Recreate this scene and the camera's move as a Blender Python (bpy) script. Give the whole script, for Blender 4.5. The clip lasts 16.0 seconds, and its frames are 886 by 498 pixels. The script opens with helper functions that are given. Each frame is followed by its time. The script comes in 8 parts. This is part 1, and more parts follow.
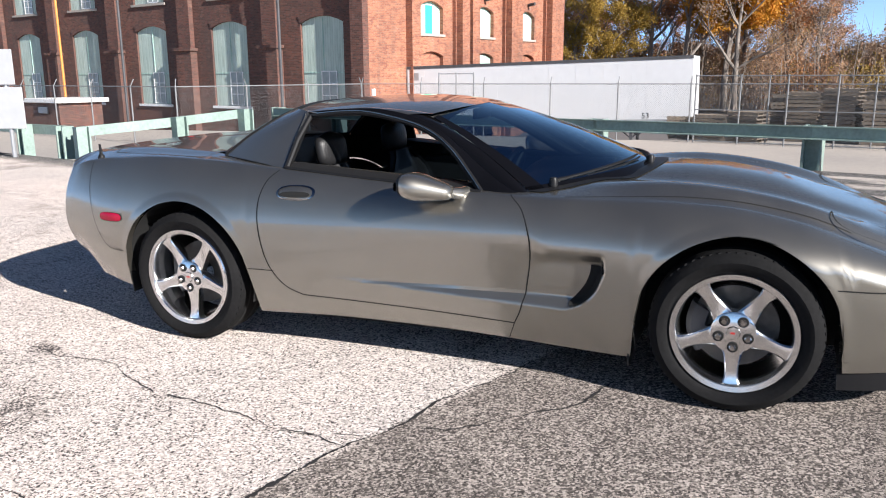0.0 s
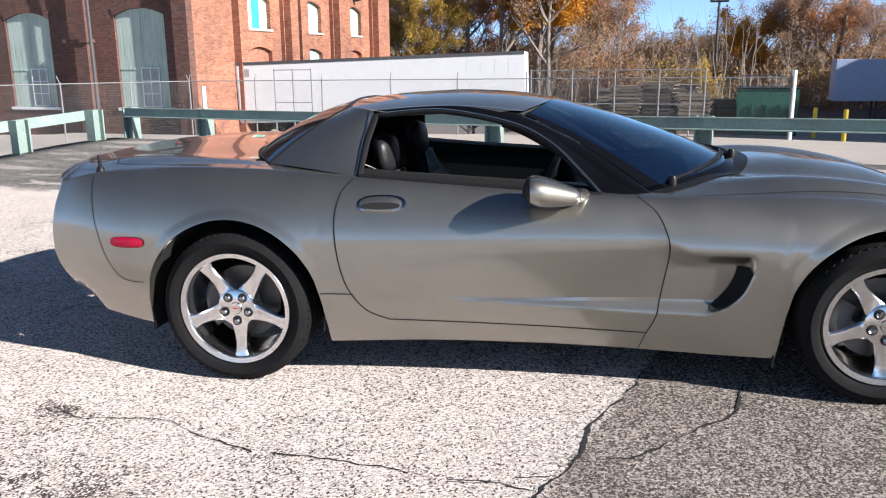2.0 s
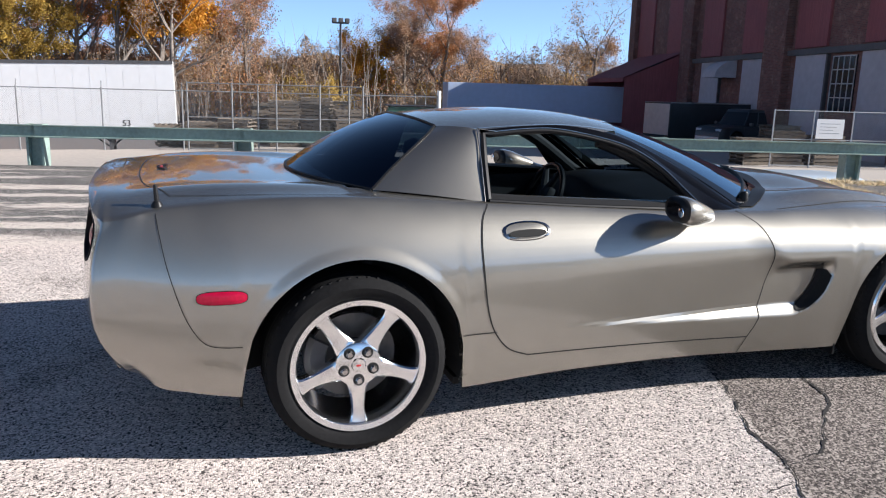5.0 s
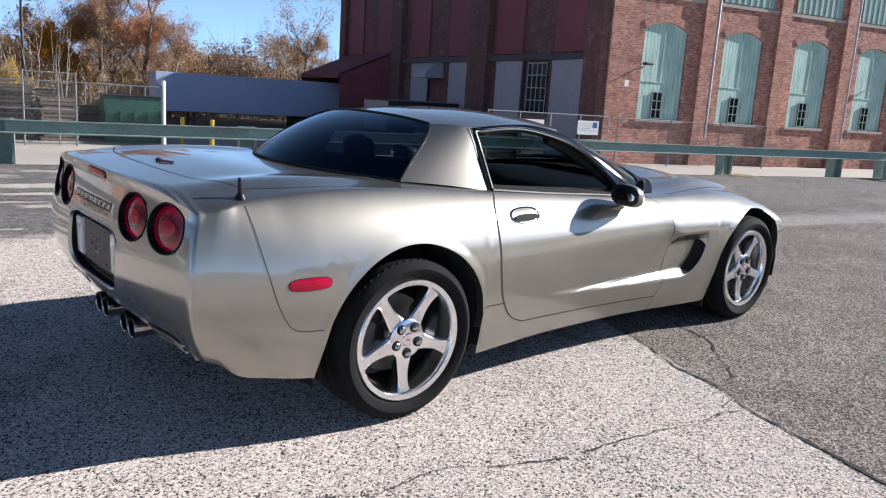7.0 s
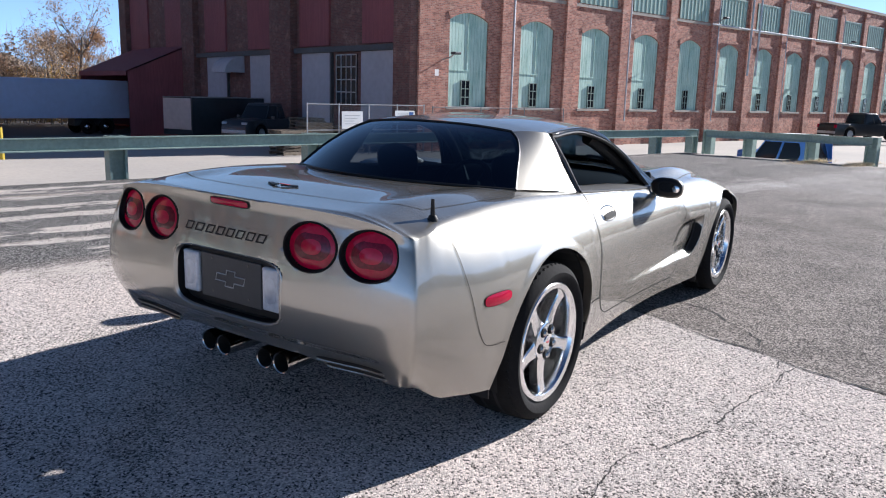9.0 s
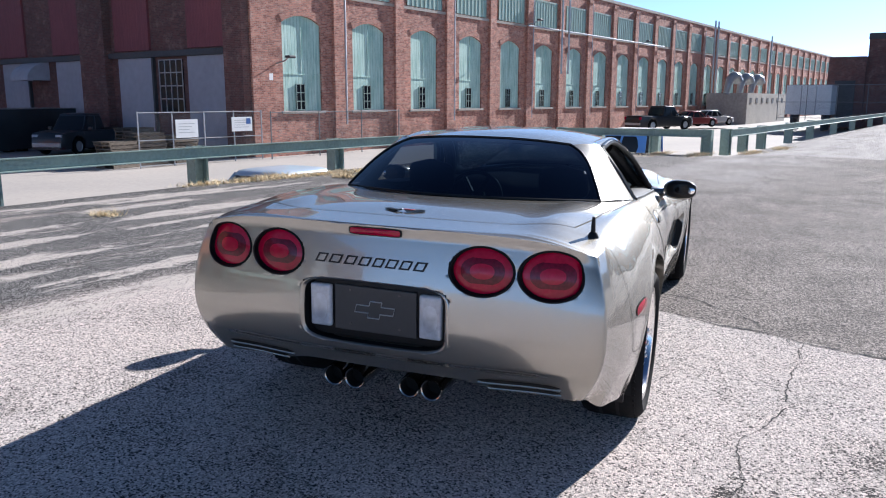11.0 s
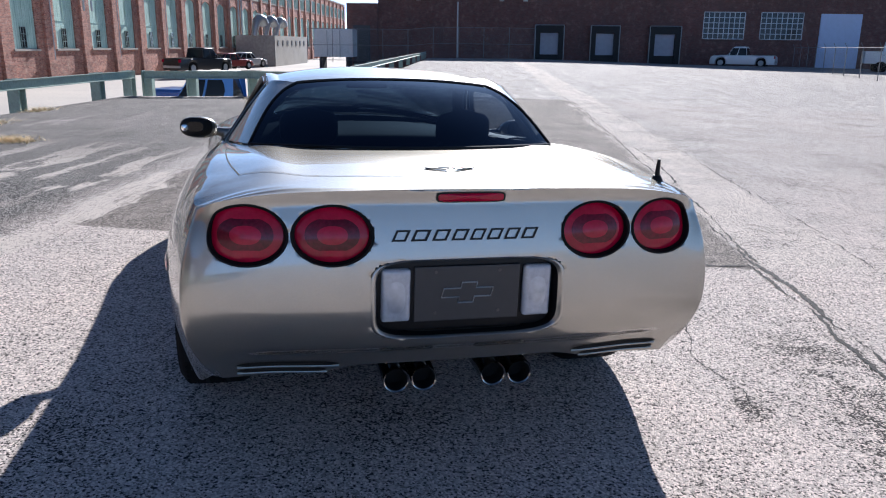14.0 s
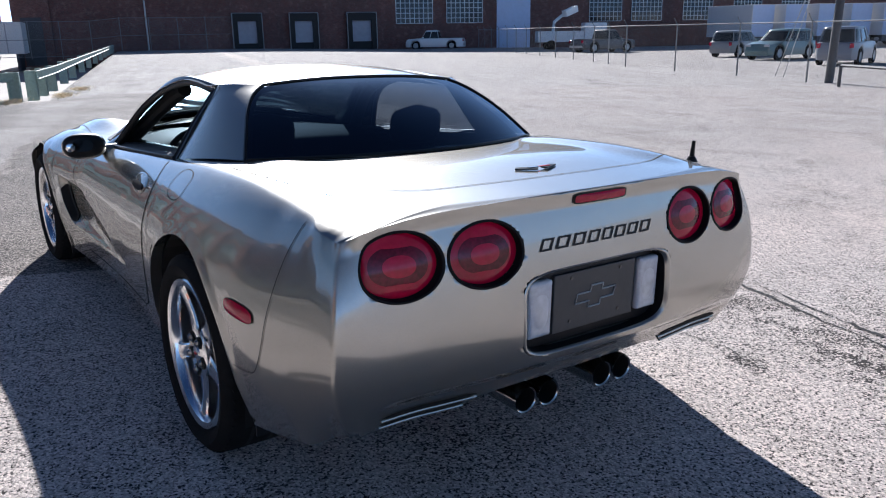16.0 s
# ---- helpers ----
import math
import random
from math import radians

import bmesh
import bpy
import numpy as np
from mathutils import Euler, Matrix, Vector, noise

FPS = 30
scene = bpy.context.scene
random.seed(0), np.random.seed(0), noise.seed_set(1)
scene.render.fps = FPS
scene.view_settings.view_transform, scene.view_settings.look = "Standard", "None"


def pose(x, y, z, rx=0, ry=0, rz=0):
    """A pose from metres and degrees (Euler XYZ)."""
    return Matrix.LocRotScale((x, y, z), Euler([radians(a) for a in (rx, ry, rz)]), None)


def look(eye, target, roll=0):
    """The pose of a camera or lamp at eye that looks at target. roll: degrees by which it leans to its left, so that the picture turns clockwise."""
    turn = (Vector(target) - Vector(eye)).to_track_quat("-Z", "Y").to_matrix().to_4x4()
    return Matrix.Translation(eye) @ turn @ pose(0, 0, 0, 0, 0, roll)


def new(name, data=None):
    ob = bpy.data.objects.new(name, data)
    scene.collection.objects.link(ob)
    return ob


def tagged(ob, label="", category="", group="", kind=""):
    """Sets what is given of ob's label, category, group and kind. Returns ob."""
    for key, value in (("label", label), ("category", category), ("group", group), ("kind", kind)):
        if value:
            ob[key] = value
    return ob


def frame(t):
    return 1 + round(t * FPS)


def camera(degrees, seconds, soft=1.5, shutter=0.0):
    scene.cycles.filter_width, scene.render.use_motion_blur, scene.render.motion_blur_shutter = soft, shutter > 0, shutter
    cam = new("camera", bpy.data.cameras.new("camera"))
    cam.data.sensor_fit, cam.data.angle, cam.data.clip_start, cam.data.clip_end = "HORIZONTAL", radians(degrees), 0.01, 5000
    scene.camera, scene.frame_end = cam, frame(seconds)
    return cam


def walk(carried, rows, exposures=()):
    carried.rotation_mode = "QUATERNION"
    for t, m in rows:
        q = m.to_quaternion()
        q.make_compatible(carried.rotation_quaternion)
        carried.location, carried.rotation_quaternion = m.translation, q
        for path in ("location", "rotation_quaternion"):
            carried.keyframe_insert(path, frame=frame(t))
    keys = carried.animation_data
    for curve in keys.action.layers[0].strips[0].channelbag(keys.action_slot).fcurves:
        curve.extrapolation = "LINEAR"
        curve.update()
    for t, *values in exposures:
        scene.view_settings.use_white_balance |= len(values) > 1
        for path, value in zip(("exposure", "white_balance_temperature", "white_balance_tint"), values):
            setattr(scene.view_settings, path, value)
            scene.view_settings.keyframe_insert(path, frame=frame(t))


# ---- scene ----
from mathutils.bvhtree import BVHTree

cam = camera(59.57, 16.0, soft=1.1)
# seconds, then x, y, z in metres and three Euler angles in degrees
PATH = [
    (0, 1.4195, -3.9434, 1.3126, 77.3128, 0.2654, 23.2744),
    (0.5, 1.1012, -3.9806, 1.3001, 76.9811, 0.5710, 20.4289),
    (1, 0.7616, -4.0165, 1.3120, 76.7772, 0.4908, 17.0838),
    (1.5, 0.4322, -3.9936, 1.2932, 76.7482, 0.3513, 13.3053),
    (2, 0.1102, -3.9577, 1.3096, 76.9460, 0.5108, 9.4729),
    (2.5, -0.2461, -3.9511, 1.3147, 77.2774, 1.0262, 5.7179),
    (3, -0.5840, -3.9345, 1.3143, 77.6222, 1.6008, 1.7530),
    (3.2, -0.7370, -3.9009, 1.2988, 77.7906, 1.6236, 0.1155),
    (5.3, -2.1147, -3.5126, 1.2933, 78.4071, -2.1205, -22.2483),
    (5.5, -2.2515, -3.5163, 1.2915, 78.5274, -2.4028, -24.7608),
    (6, -2.6146, -3.5037, 1.2819, 78.7852, -2.9016, -30.4985),
    (6.5, -2.9162, -3.3901, 1.2501, 78.8146, -3.3336, -35.6355),
    (7, -3.2051, -3.2415, 1.2698, 78.8103, -3.5531, -40.1659),
    (7.5, -3.4943, -3.0551, 1.2768, 78.7644, -3.5718, -44.2667),
    (8, -3.7643, -2.8191, 1.2798, 78.8470, -3.2255, -48.4328),
    (8.5, -3.9889, -2.5094, 1.3039, 78.8004, -2.6703, -52.1945),
    (8.7, -4.0642, -2.4095, 1.2973, 78.8053, -2.1936, -53.6514),
    (10.8, -4.7236, -1.3397, 1.3540, 78.9602, -0.1530, -67.8521),
    (11, -4.7543, -1.2199, 1.3606, 79.0506, -0.1179, -69.3595),
    (11.5, -4.7632, -0.9311, 1.3423, 78.7671, -0.3834, -73.8231),
    (12, -4.7074, -0.6092, 1.3390, 78.1369, -0.8573, -78.9279),
    (12.5, -4.6920, -0.3115, 1.3209, 77.2422, -1.2288, -84.7632),
    (13, -4.6628, 0.0050, 1.3280, 76.4240, -1.3831, -91.0234),
    (13.5, -4.5407, 0.3155, 1.3223, 75.7203, -1.1450, -97.2755),
    (14, -4.4274, 0.5924, 1.3241, 75.2132, -0.6586, -103.4548),
    (14.5, -4.3245, 0.8716, 1.3377, 74.8395, -0.2221, -109.1580),
    (15, -4.1460, 1.1111, 1.3143, 74.6492, 0.2059, -114.8694),
    (15.5, -3.9347, 1.3397, 1.3327, 74.5191, 0.4616, -120.3923),
    (16, -3.7503, 1.5859, 1.3426, 74.2945, 0.9157, -125.5356),
]
LIGHT = [(0.0, 1.10, 6150, 11), (3.0, 1.17, 6100, 11), (7.0, 1.07, 6000, 11), (11.0, 1.16, 5750, 12), (14.0, 1.05, 5750, 12), (16.0, 1.06, 5700, 11)]     # seconds, stops, kelvin, tint
walk(cam, [(row[0], pose(*row[1:])) for row in PATH], LIGHT)

# ---- world and sun ----
SUN_AZ, SUN_EL = -22.0, 26.5      # degrees from +x (negative is clockwise) and above the horizon
world = bpy.data.worlds.new("sky")
scene.world = world
world.use_nodes = True
wn = world.node_tree.nodes
sky = wn.new("ShaderNodeTexSky")
sky.sky_type, sky.sun_disc = "NISHITA", False
sky.sun_elevation, sky.sun_rotation = radians(SUN_EL), radians(90 - SUN_AZ)
sky.air_density, sky.dust_density, sky.ozone_density = 0.23, 0.22, 1.2
wn["Background"].inputs[1].default_value = 0.060
tint = wn.new("ShaderNodeMix")
tint.data_type, tint.blend_type = "RGBA", "MULTIPLY"
tint.inputs["Factor"].default_value = 1.0
tint.inputs["B"].default_value = (0.82, 1.04, 1.27, 1.0)      # a clear, dry autumn sky
world.node_tree.links.new(sky.outputs[0], tint.inputs["A"])
# pale haze that thickens towards the horizon
way = wn.new("ShaderNodeSeparateXYZ")
world.node_tree.links.new(wn.new("ShaderNodeTexCoord").outputs["Generated"], way.inputs[0])
low = wn.new("ShaderNodeMath")
low.operation, low.use_clamp = "SUBTRACT", True
low.inputs[0].default_value = 1.0
world.node_tree.links.new(way.outputs[2], low.inputs[1])
thick = wn.new("ShaderNodeMath")
thick.operation, thick.inputs[1].default_value = "POWER", 2.8
world.node_tree.links.new(low.outputs[0], thick.inputs[0])
haze = wn.new("ShaderNodeMix")
haze.data_type, haze.blend_type = "RGBA", "ADD"
haze.inputs["B"].default_value = (2.9, 4.15, 4.5, 1.0)
world.node_tree.links.new(thick.outputs[0], haze.inputs["Factor"])
world.node_tree.links.new(tint.outputs["Result"], haze.inputs["A"])
world.node_tree.links.new(haze.outputs["Result"], wn["Background"].inputs[0])
sun = new("sun", bpy.data.lights.new("sun", "SUN"))
sun.data.energy, sun.data.angle, sun.data.color = 5.0, radians(0.53), (1.0, 0.93, 0.84)
sun_from = Vector((math.cos(radians(SUN_EL)) * math.cos(radians(SUN_AZ)), math.cos(radians(SUN_EL)) * math.sin(radians(SUN_AZ)), math.sin(radians(SUN_EL))))
sun.matrix_world = look(sun_from * 60, (0, 0, 0))

# ---- frames of reference ----
GRID_TURN = -14.74                                   # the buildings' axes against the car's
GRID = pose(0, 0, 0, 0, 0, GRID_TURN)
UP = Vector((0.01885, 0.01956, 1.0)).normalized()     # the true up, seen from the car on its slight slope
CAR = Vector((0, 0, 1)).rotation_difference(UP).to_matrix().inverted().to_4x4()
STREET = -1.27


def sn(s, n, z=0.0):
    return GRID @ Vector((s, n, z))


# ---- mesh helpers ----
def finish(name, bm, mat, smooth=False, angle=None):
    me = bpy.data.meshes.new(name)
    bm.normal_update()
    bm.to_mesh(me)
    bm.free()
    for m in (mat if isinstance(mat, (list, tuple)) else [mat]):
        me.materials.append(m)
    if smooth:
        me.shade_smooth()
        if angle is not None:
            me.set_sharp_from_angle(angle=radians(angle))
    return me


def part(name, bm, mat, parent, label="", smooth=False, angle=35.0, m=None):
    ob = new(name, finish(name, bm, mat, smooth, angle))
    ob.parent = parent
    if m is not None:
        ob.matrix_basis = m
    if label:
        tagged(ob, label)
    return ob


def thing(name, label, category, m=None, group="", kind=""):
    ob = new(name)
    ob.empty_display_size = 0.1
    if m is not None:
        ob.matrix_basis = m
    return tagged(ob, label, category, group, kind)


def solid(name, bm, mat, label, category="", m=None, group="", kind="", smooth=False, angle=35.0):
    ob = new(name, finish(name, bm, mat, smooth, angle))
    if m is not None:
        ob.matrix_basis = m
    return tagged(ob, label, category, group, kind)


def quadbox(bm, x0, x1, y0, y1, z0, z1, m=None, mat=0):
    vs = [bm.verts.new((x, y, z)) for z in (z0, z1) for y in (y0, y1) for x in (x0, x1)]
    if m is not None:
        for v in vs:
            v.co = m @ v.co
    for f in ((0, 2, 3, 1), (4, 5, 7, 6), (0, 1, 5, 4), (2, 6, 7, 3), (0, 4, 6, 2), (1, 3, 7, 5)):
        bm.faces.new([vs[i] for i in f]).material_index = mat
    return vs


def box_bm(*dims, bevel=0.0, segments=2):
    bm = bmesh.new()
    quadbox(bm, *dims)
    if bevel:
        bmesh.ops.bevel(bm, geom=bm.edges[:], offset=bevel, segments=segments, affect="EDGES", profile=0.6)
    return bm


def tube(bm, path, r, sides=8, caps=True):
    """A round bar along points; r is one radius or one for each point."""
    path = [Vector(p) for p in path]
    rs = r if isinstance(r, (list, tuple)) else [r] * len(path)
    rings, ref = [], None
    for i, p in enumerate(path):
        t = (path[min(i + 1, len(path) - 1)] - path[max(i - 1, 0)]).normalized()
        if ref is None:
            ref = Vector((0, 0, 1)) if abs(t.z) < 0.9 else Vector((1, 0, 0))
        a = (ref - t * ref.dot(t)).normalized()
        ref = a
        b = t.cross(a)
        rings.append([bm.verts.new(p + (a * math.cos(k * math.tau / sides) + b * math.sin(k * math.tau / sides)) * rs[i]) for k in range(sides)])
    for u, v in zip(rings, rings[1:]):
        for k in range(sides):
            bm.faces.new((u[k], u[(k + 1) % sides], v[(k + 1) % sides], v[k]))
    if caps and sides > 2:
        bm.faces.new(rings[0][::-1])
        bm.faces.new(rings[-1])
    return rings


def lathe(bm, profile, steps=48, axis="y", wrap=False):
    """Turns (radius, height) pairs round an axis."""
    rings = []
    for r, h in profile:
        ring = []
        for k in range(steps):
            a = k * math.tau / steps
            c, s = r * math.cos(a), r * math.sin(a)
            ring.append(bm.verts.new((c, h, s) if axis == "y" else ((c, s, h) if axis == "z" else (h, c, s))))
        rings.append(ring)
    pairs = list(zip(rings, rings[1:])) + ([(rings[-1], rings[0])] if wrap else [])
    for u, v in pairs:
        for k in range(steps):
            bm.faces.new((u[k], u[(k + 1) % steps], v[(k + 1) % steps], v[k]))
    return rings


def grid_bm(bm, rows, flip=False, mat=0, close=False):
    """Faces between rows of points; returns the vertices."""
    vs = [[bm.verts.new(p) for p in row] for row in rows]
    for a, b in zip(vs, vs[1:]):
        n = len(a)
        for k in range(n if close else n - 1):
            f = (a[k], a[(k + 1) % n], b[(k + 1) % n], b[k])
            bm.faces.new(f[::-1] if flip else f).material_index = mat
    return vs


def keyed(keys, x):
    """A smooth monotone-friendly curve through (x, value) keys."""
    if x <= keys[0][0]:
        return keys[0][1]
    for i in range(len(keys) - 1):
        (xa, a), (xb, b) = keys[i], keys[i + 1]
        if x <= xb:
            def slope(j):
                if j == 0:
                    return (keys[1][1] - keys[0][1]) / (keys[1][0] - keys[0][0])
                if j == len(keys) - 1:
                    return (keys[-1][1] - keys[-2][1]) / (keys[-1][0] - keys[-2][0])
                d0 = (keys[j][1] - keys[j - 1][1]) / (keys[j][0] - keys[j - 1][0])
                d1 = (keys[j + 1][1] - keys[j][1]) / (keys[j + 1][0] - keys[j][0])
                return 0.0 if d0 * d1 <= 0 else 2 * d0 * d1 / (d0 + d1)
            h, t = xb - xa, (x - xa) / (xb - xa)
            return (a * (1 + 2 * t) * (1 - t) ** 2 + b * t * t * (3 - 2 * t) + h * (slope(i) * t * (1 - t) ** 2 + slope(i + 1) * t * t * (t - 1)))
    return keys[-1][1]


def step(a, b, x):
    t = min(max((x - a) / (b - a), 0.0), 1.0)
    return t * t * (3 - 2 * t)


# ---- materials ----
def nodes_of(name):
    mat = bpy.data.materials.new(name)
    mat.use_nodes = True
    nt = mat.node_tree
    return mat, nt, nt.nodes["Principled BSDF"]


def plain(name, color, rough=0.5, metal=0.0, grain=0.0, scale=30.0, bump=0.0, coat=0.0, alpha=1.0, spread=0.0, spec=None):
    """One paint or material with grain, cloudy variation and a little relief."""
    mat, nt, p = nodes_of(name)
    p.inputs["Roughness"].default_value, p.inputs["Metallic"].default_value = rough, metal
    p.inputs["Coat Weight"].default_value, p.inputs["Alpha"].default_value = coat, alpha
    if spec is not None:
        p.inputs["Specular IOR Level"].default_value = spec
    p.inputs["Base Color"].default_value = (*color, 1)
    if grain or bump:
        tc = nt.nodes.new("ShaderNodeTexCoord")
        a = nt.nodes.new("ShaderNodeTexNoise")
        a.inputs["Scale"].default_value, a.inputs["Detail"].default_value = scale, 8
        b = nt.nodes.new("ShaderNodeTexNoise")
        b.inputs["Scale"].default_value, b.inputs["Detail"].default_value = scale * 0.08, 4
        add = nt.nodes.new("ShaderNodeMath")
        add.operation = "ADD"
        nt.links.new(tc.outputs["Object"], a.inputs["Vector"])
        nt.links.new(tc.outputs["Object"], b.inputs["Vector"])
        nt.links.new(a.outputs["Fac"], add.inputs[0])
        nt.links.new(b.outputs["Fac"], add.inputs[1])
        ramp = nt.nodes.new("ShaderNodeMapRange")
        ramp.inputs["From Min"].default_value, ramp.inputs["From Max"].default_value = 0.6, 1.4
        ramp.inputs["To Min"].default_value, ramp.inputs["To Max"].default_value = 1 - grain, 1 + grain
        nt.links.new(add.outputs[0], ramp.inputs["Value"])
        last = ramp.outputs[0]
        if spread:
            oi = nt.nodes.new("ShaderNodeObjectInfo")
            r2 = nt.nodes.new("ShaderNodeMapRange")
            r2.inputs["To Min"].default_value, r2.inputs["To Max"].default_value = 1 - spread, 1 + spread
            mul = nt.nodes.new("ShaderNodeMath")
            mul.operation = "MULTIPLY"
            nt.links.new(oi.outputs["Random"], r2.inputs["Value"])
            nt.links.new(last, mul.inputs[0])
            nt.links.new(r2.outputs[0], mul.inputs[1])
            last = mul.outputs[0]
        mix = nt.nodes.new("ShaderNodeMix")
        mix.data_type, mix.blend_type = "RGBA", "MULTIPLY"
        mix.inputs["Factor"].default_value = 1.0
        mix.inputs["A"].default_value = (*color, 1)
        nt.links.new(last, mix.inputs["B"])
        nt.links.new(mix.outputs["Result"], p.inputs["Base Color"])
        if bump:
            bp = nt.nodes.new("ShaderNodeBump")
            bp.inputs["Strength"].default_value, bp.inputs["Distance"].default_value = bump, 0.01
            nt.links.new(a.outputs["Fac"], bp.inputs["Height"])
            nt.links.new(bp.outputs[0], p.inputs["Normal"])
    return mat


class Net:
    """Short hand for shader nets."""

    def __init__(self, nt):
        self.nt = nt

    def node(self, kind, **sockets):
        n = self.nt.nodes.new(kind)
        for k, v in sockets.items():
            self.put(n.inputs[k.replace("_", " ")], v)
        return n

    def put(self, socket, v):
        if hasattr(v, "is_output"):
            self.nt.links.new(v, socket)
        else:
            socket.default_value = v

    def math(self, op, a, b=0.0, clamp=False):
        n = self.nt.nodes.new("ShaderNodeMath")
        n.operation, n.use_clamp = op, clamp
        self.put(n.inputs[0], a)
        self.put(n.inputs[1], b)
        return n.outputs[0]

    def mix(self, f, a, b, how="MIX"):
        n = self.nt.nodes.new("ShaderNodeMix")
        n.data_type, n.blend_type = "RGBA", how
        self.put(n.inputs["Factor"], f)
        self.put(n.inputs["A"], a if hasattr(a, "is_output") else (*a, 1))
        self.put(n.inputs["B"], b if hasattr(b, "is_output") else (*b, 1))
        return n.outputs["Result"]

    def span(self, v, a, b, c=0.0, d=1.0):
        n = self.nt.nodes.new("ShaderNodeMapRange")
        self.put(n.inputs["Value"], v)
        for k, x in (("From Min", a), ("From Max", b), ("To Min", c), ("To Max", d)):
            self.put(n.inputs[k], x)
        return n.outputs[0]

    def noise(self, vec, scale, detail=6.0, rough=0.55):
        n = self.node("ShaderNodeTexNoise", Vector=vec, Scale=scale, Detail=detail, Roughness=rough)
        return n.outputs["Fac"]

    def bump(self, h, strength, distance, normal=None):
        n = self.node("ShaderNodeBump", Height=h, Strength=strength, Distance=distance)
        if normal is not None:
            self.put(n.inputs["Normal"], normal)
        return n.outputs[0]


def asphalt():
    """Old lot paving: pale worn slabs, a darker tarred bay, stripes and streaks, with pitted stone chips."""
    mat, nt, p = nodes_of("worn_asphalt")
    k = Net(nt)
    tc = k.node("ShaderNodeTexCoord")
    vec = tc.outputs["Object"]
    rot = k.node("ShaderNodeMapping", Vector=vec, Rotation=(0, 0, radians(-GRID_TURN)))
    sx = k.node("ShaderNodeSeparateXYZ", Vector=rot.outputs[0])
    s, n = sx.outputs[0], sx.outputs[1]
    wob = k.math("MULTIPLY", k.math("SUBTRACT", k.noise(vec, 3.0, 8.0, 0.65), 0.5), 0.35)
    ss, nn = k.math("ADD", s, wob), k.math("ADD", n, wob)
    jag = k.math("MULTIPLY", k.math("SUBTRACT", k.noise(vec, 30.0, 4.0, 0.7), 0.5), 0.10)
    sj, nj = k.math("ADD", s, jag), k.math("ADD", n, jag)

    def grey(v):
        return k.node("ShaderNodeCombineColor", Red=v, Green=v, Blue=v).outputs[0]

    def inside(v, a, b, soft=0.03):
        return k.math("MULTIPLY", k.span(v, a - soft, a + soft), k.span(v, b - soft, b + soft, 1.0, 0.0))
    # the tarred bay: its western edge leans a little, its northern edge is feathered
    lean = k.math("SUBTRACT", sj, k.math("MULTIPLY", k.math("ADD", n, 1.34), 0.10))
    # tar fades in the far north half: sun glare painted into the colour
    bay = k.math("MULTIPLY", k.math("MULTIPLY", inside(lean, 0.50, 14.2, 0.015), k.math("SUBTRACT", 1.0, k.math("MULTIPLY", k.span(s, 4.5, 8.5, 0.0, 0.70), k.span(nn, -0.4, 0.9)))), inside(k.math("ADD", nn, k.math("MULTIPLY", s, 0.05)), -2.48, 2.3, 0.03))
    cloud = k.noise(vec, 0.35, 5.0, 0.6)
    cloud2 = k.noise(vec, 1.7, 7.0, 0.65)
    streak = k.noise(k.node("ShaderNodeMapping", Vector=rot.outputs[0], Scale=(0.30, 2.4, 1.0)).outputs[0], 1.1, 9.0, 0.72)
    # broken stone: crisp chips of random tone, some of them fallen out
    shake = k.node("ShaderNodeTexNoise", Vector=vec, Scale=220.0, Detail=2.0)
    bent = k.node("ShaderNodeVectorMath")
    bent.operation = "MULTIPLY_ADD"
    nt.links.new(shake.outputs["Color"], bent.inputs[0])
    bent.inputs[1].default_value = (0.008, 0.008, 0.008)
    nt.links.new(vec, bent.inputs[2])
    chips = k.node("ShaderNodeTexVoronoi", Vector=bent.outputs[0], Scale=140.0)
    pick = k.node("ShaderNodeSeparateColor", Color=chips.outputs["Color"])
    tone, gone = pick.outputs[0], pick.outputs[1]
    coarse = k.noise(vec, 24.0, 5.0, 0.62)
    # where the tar shows: the bay, the lane north of the car, worn blotches
    lane = k.math("MULTIPLY", k.span(nn, 2.35, 2.85), k.span(ss, 1.5, 7.0, 1.0, 0.55))
    tarry = k.math("MULTIPLY", lane, k.span(streak, 0.63, 0.555))
    blotch = k.math("MULTIPLY", k.span(k.noise(vec, 0.9, 10.0, 0.72), 0.56, 0.66), k.span(s, 4.0, 0.0, 0.35, 0.55))
    dark = k.math("MAXIMUM", k.math("MULTIPLY", bay, 0.88), k.math("MAXIMUM", k.math("MAXIMUM", k.math("MULTIPLY", tarry, 0.95), k.math("MULTIPLY", lane, 0.52)), blotch), True)
    stone = k.mix(k.span(cloud2, 0.36, 0.66), (0.66, 0.565, 0.51), (0.57, 0.495, 0.45))
    stone = k.mix(k.span(cloud, 0.35, 0.68), stone, (0.54, 0.485, 0.45))
    stone = k.mix(k.math("MULTIPLY", k.span(ss, 0.4, 5.0), k.span(nn, -4.6, -3.2, 0.55, 0.9)), stone, k.mix(k.span(k.noise(vec, 0.7, 8.0, 0.62), 0.36, 0.62), (0.29, 0.268, 0.252), (0.41, 0.38, 0.358)))
    stone = k.mix(k.math("MULTIPLY", k.span(ss, 13.6, 14.8), 0.8), stone, k.mix(k.span(streak, 0.42, 0.60), (0.50, 0.46, 0.43), (0.36, 0.335, 0.315)))
    stone = k.mix(dark, stone, k.mix(k.span(cloud2, 0.35, 0.65), (0.195, 0.168, 0.149), (0.30, 0.26, 0.232)))
    ragged = k.math("MULTIPLY", k.math("SUBTRACT", k.noise(vec, 1.1, 7.0, 0.62), 0.5), 0.55)
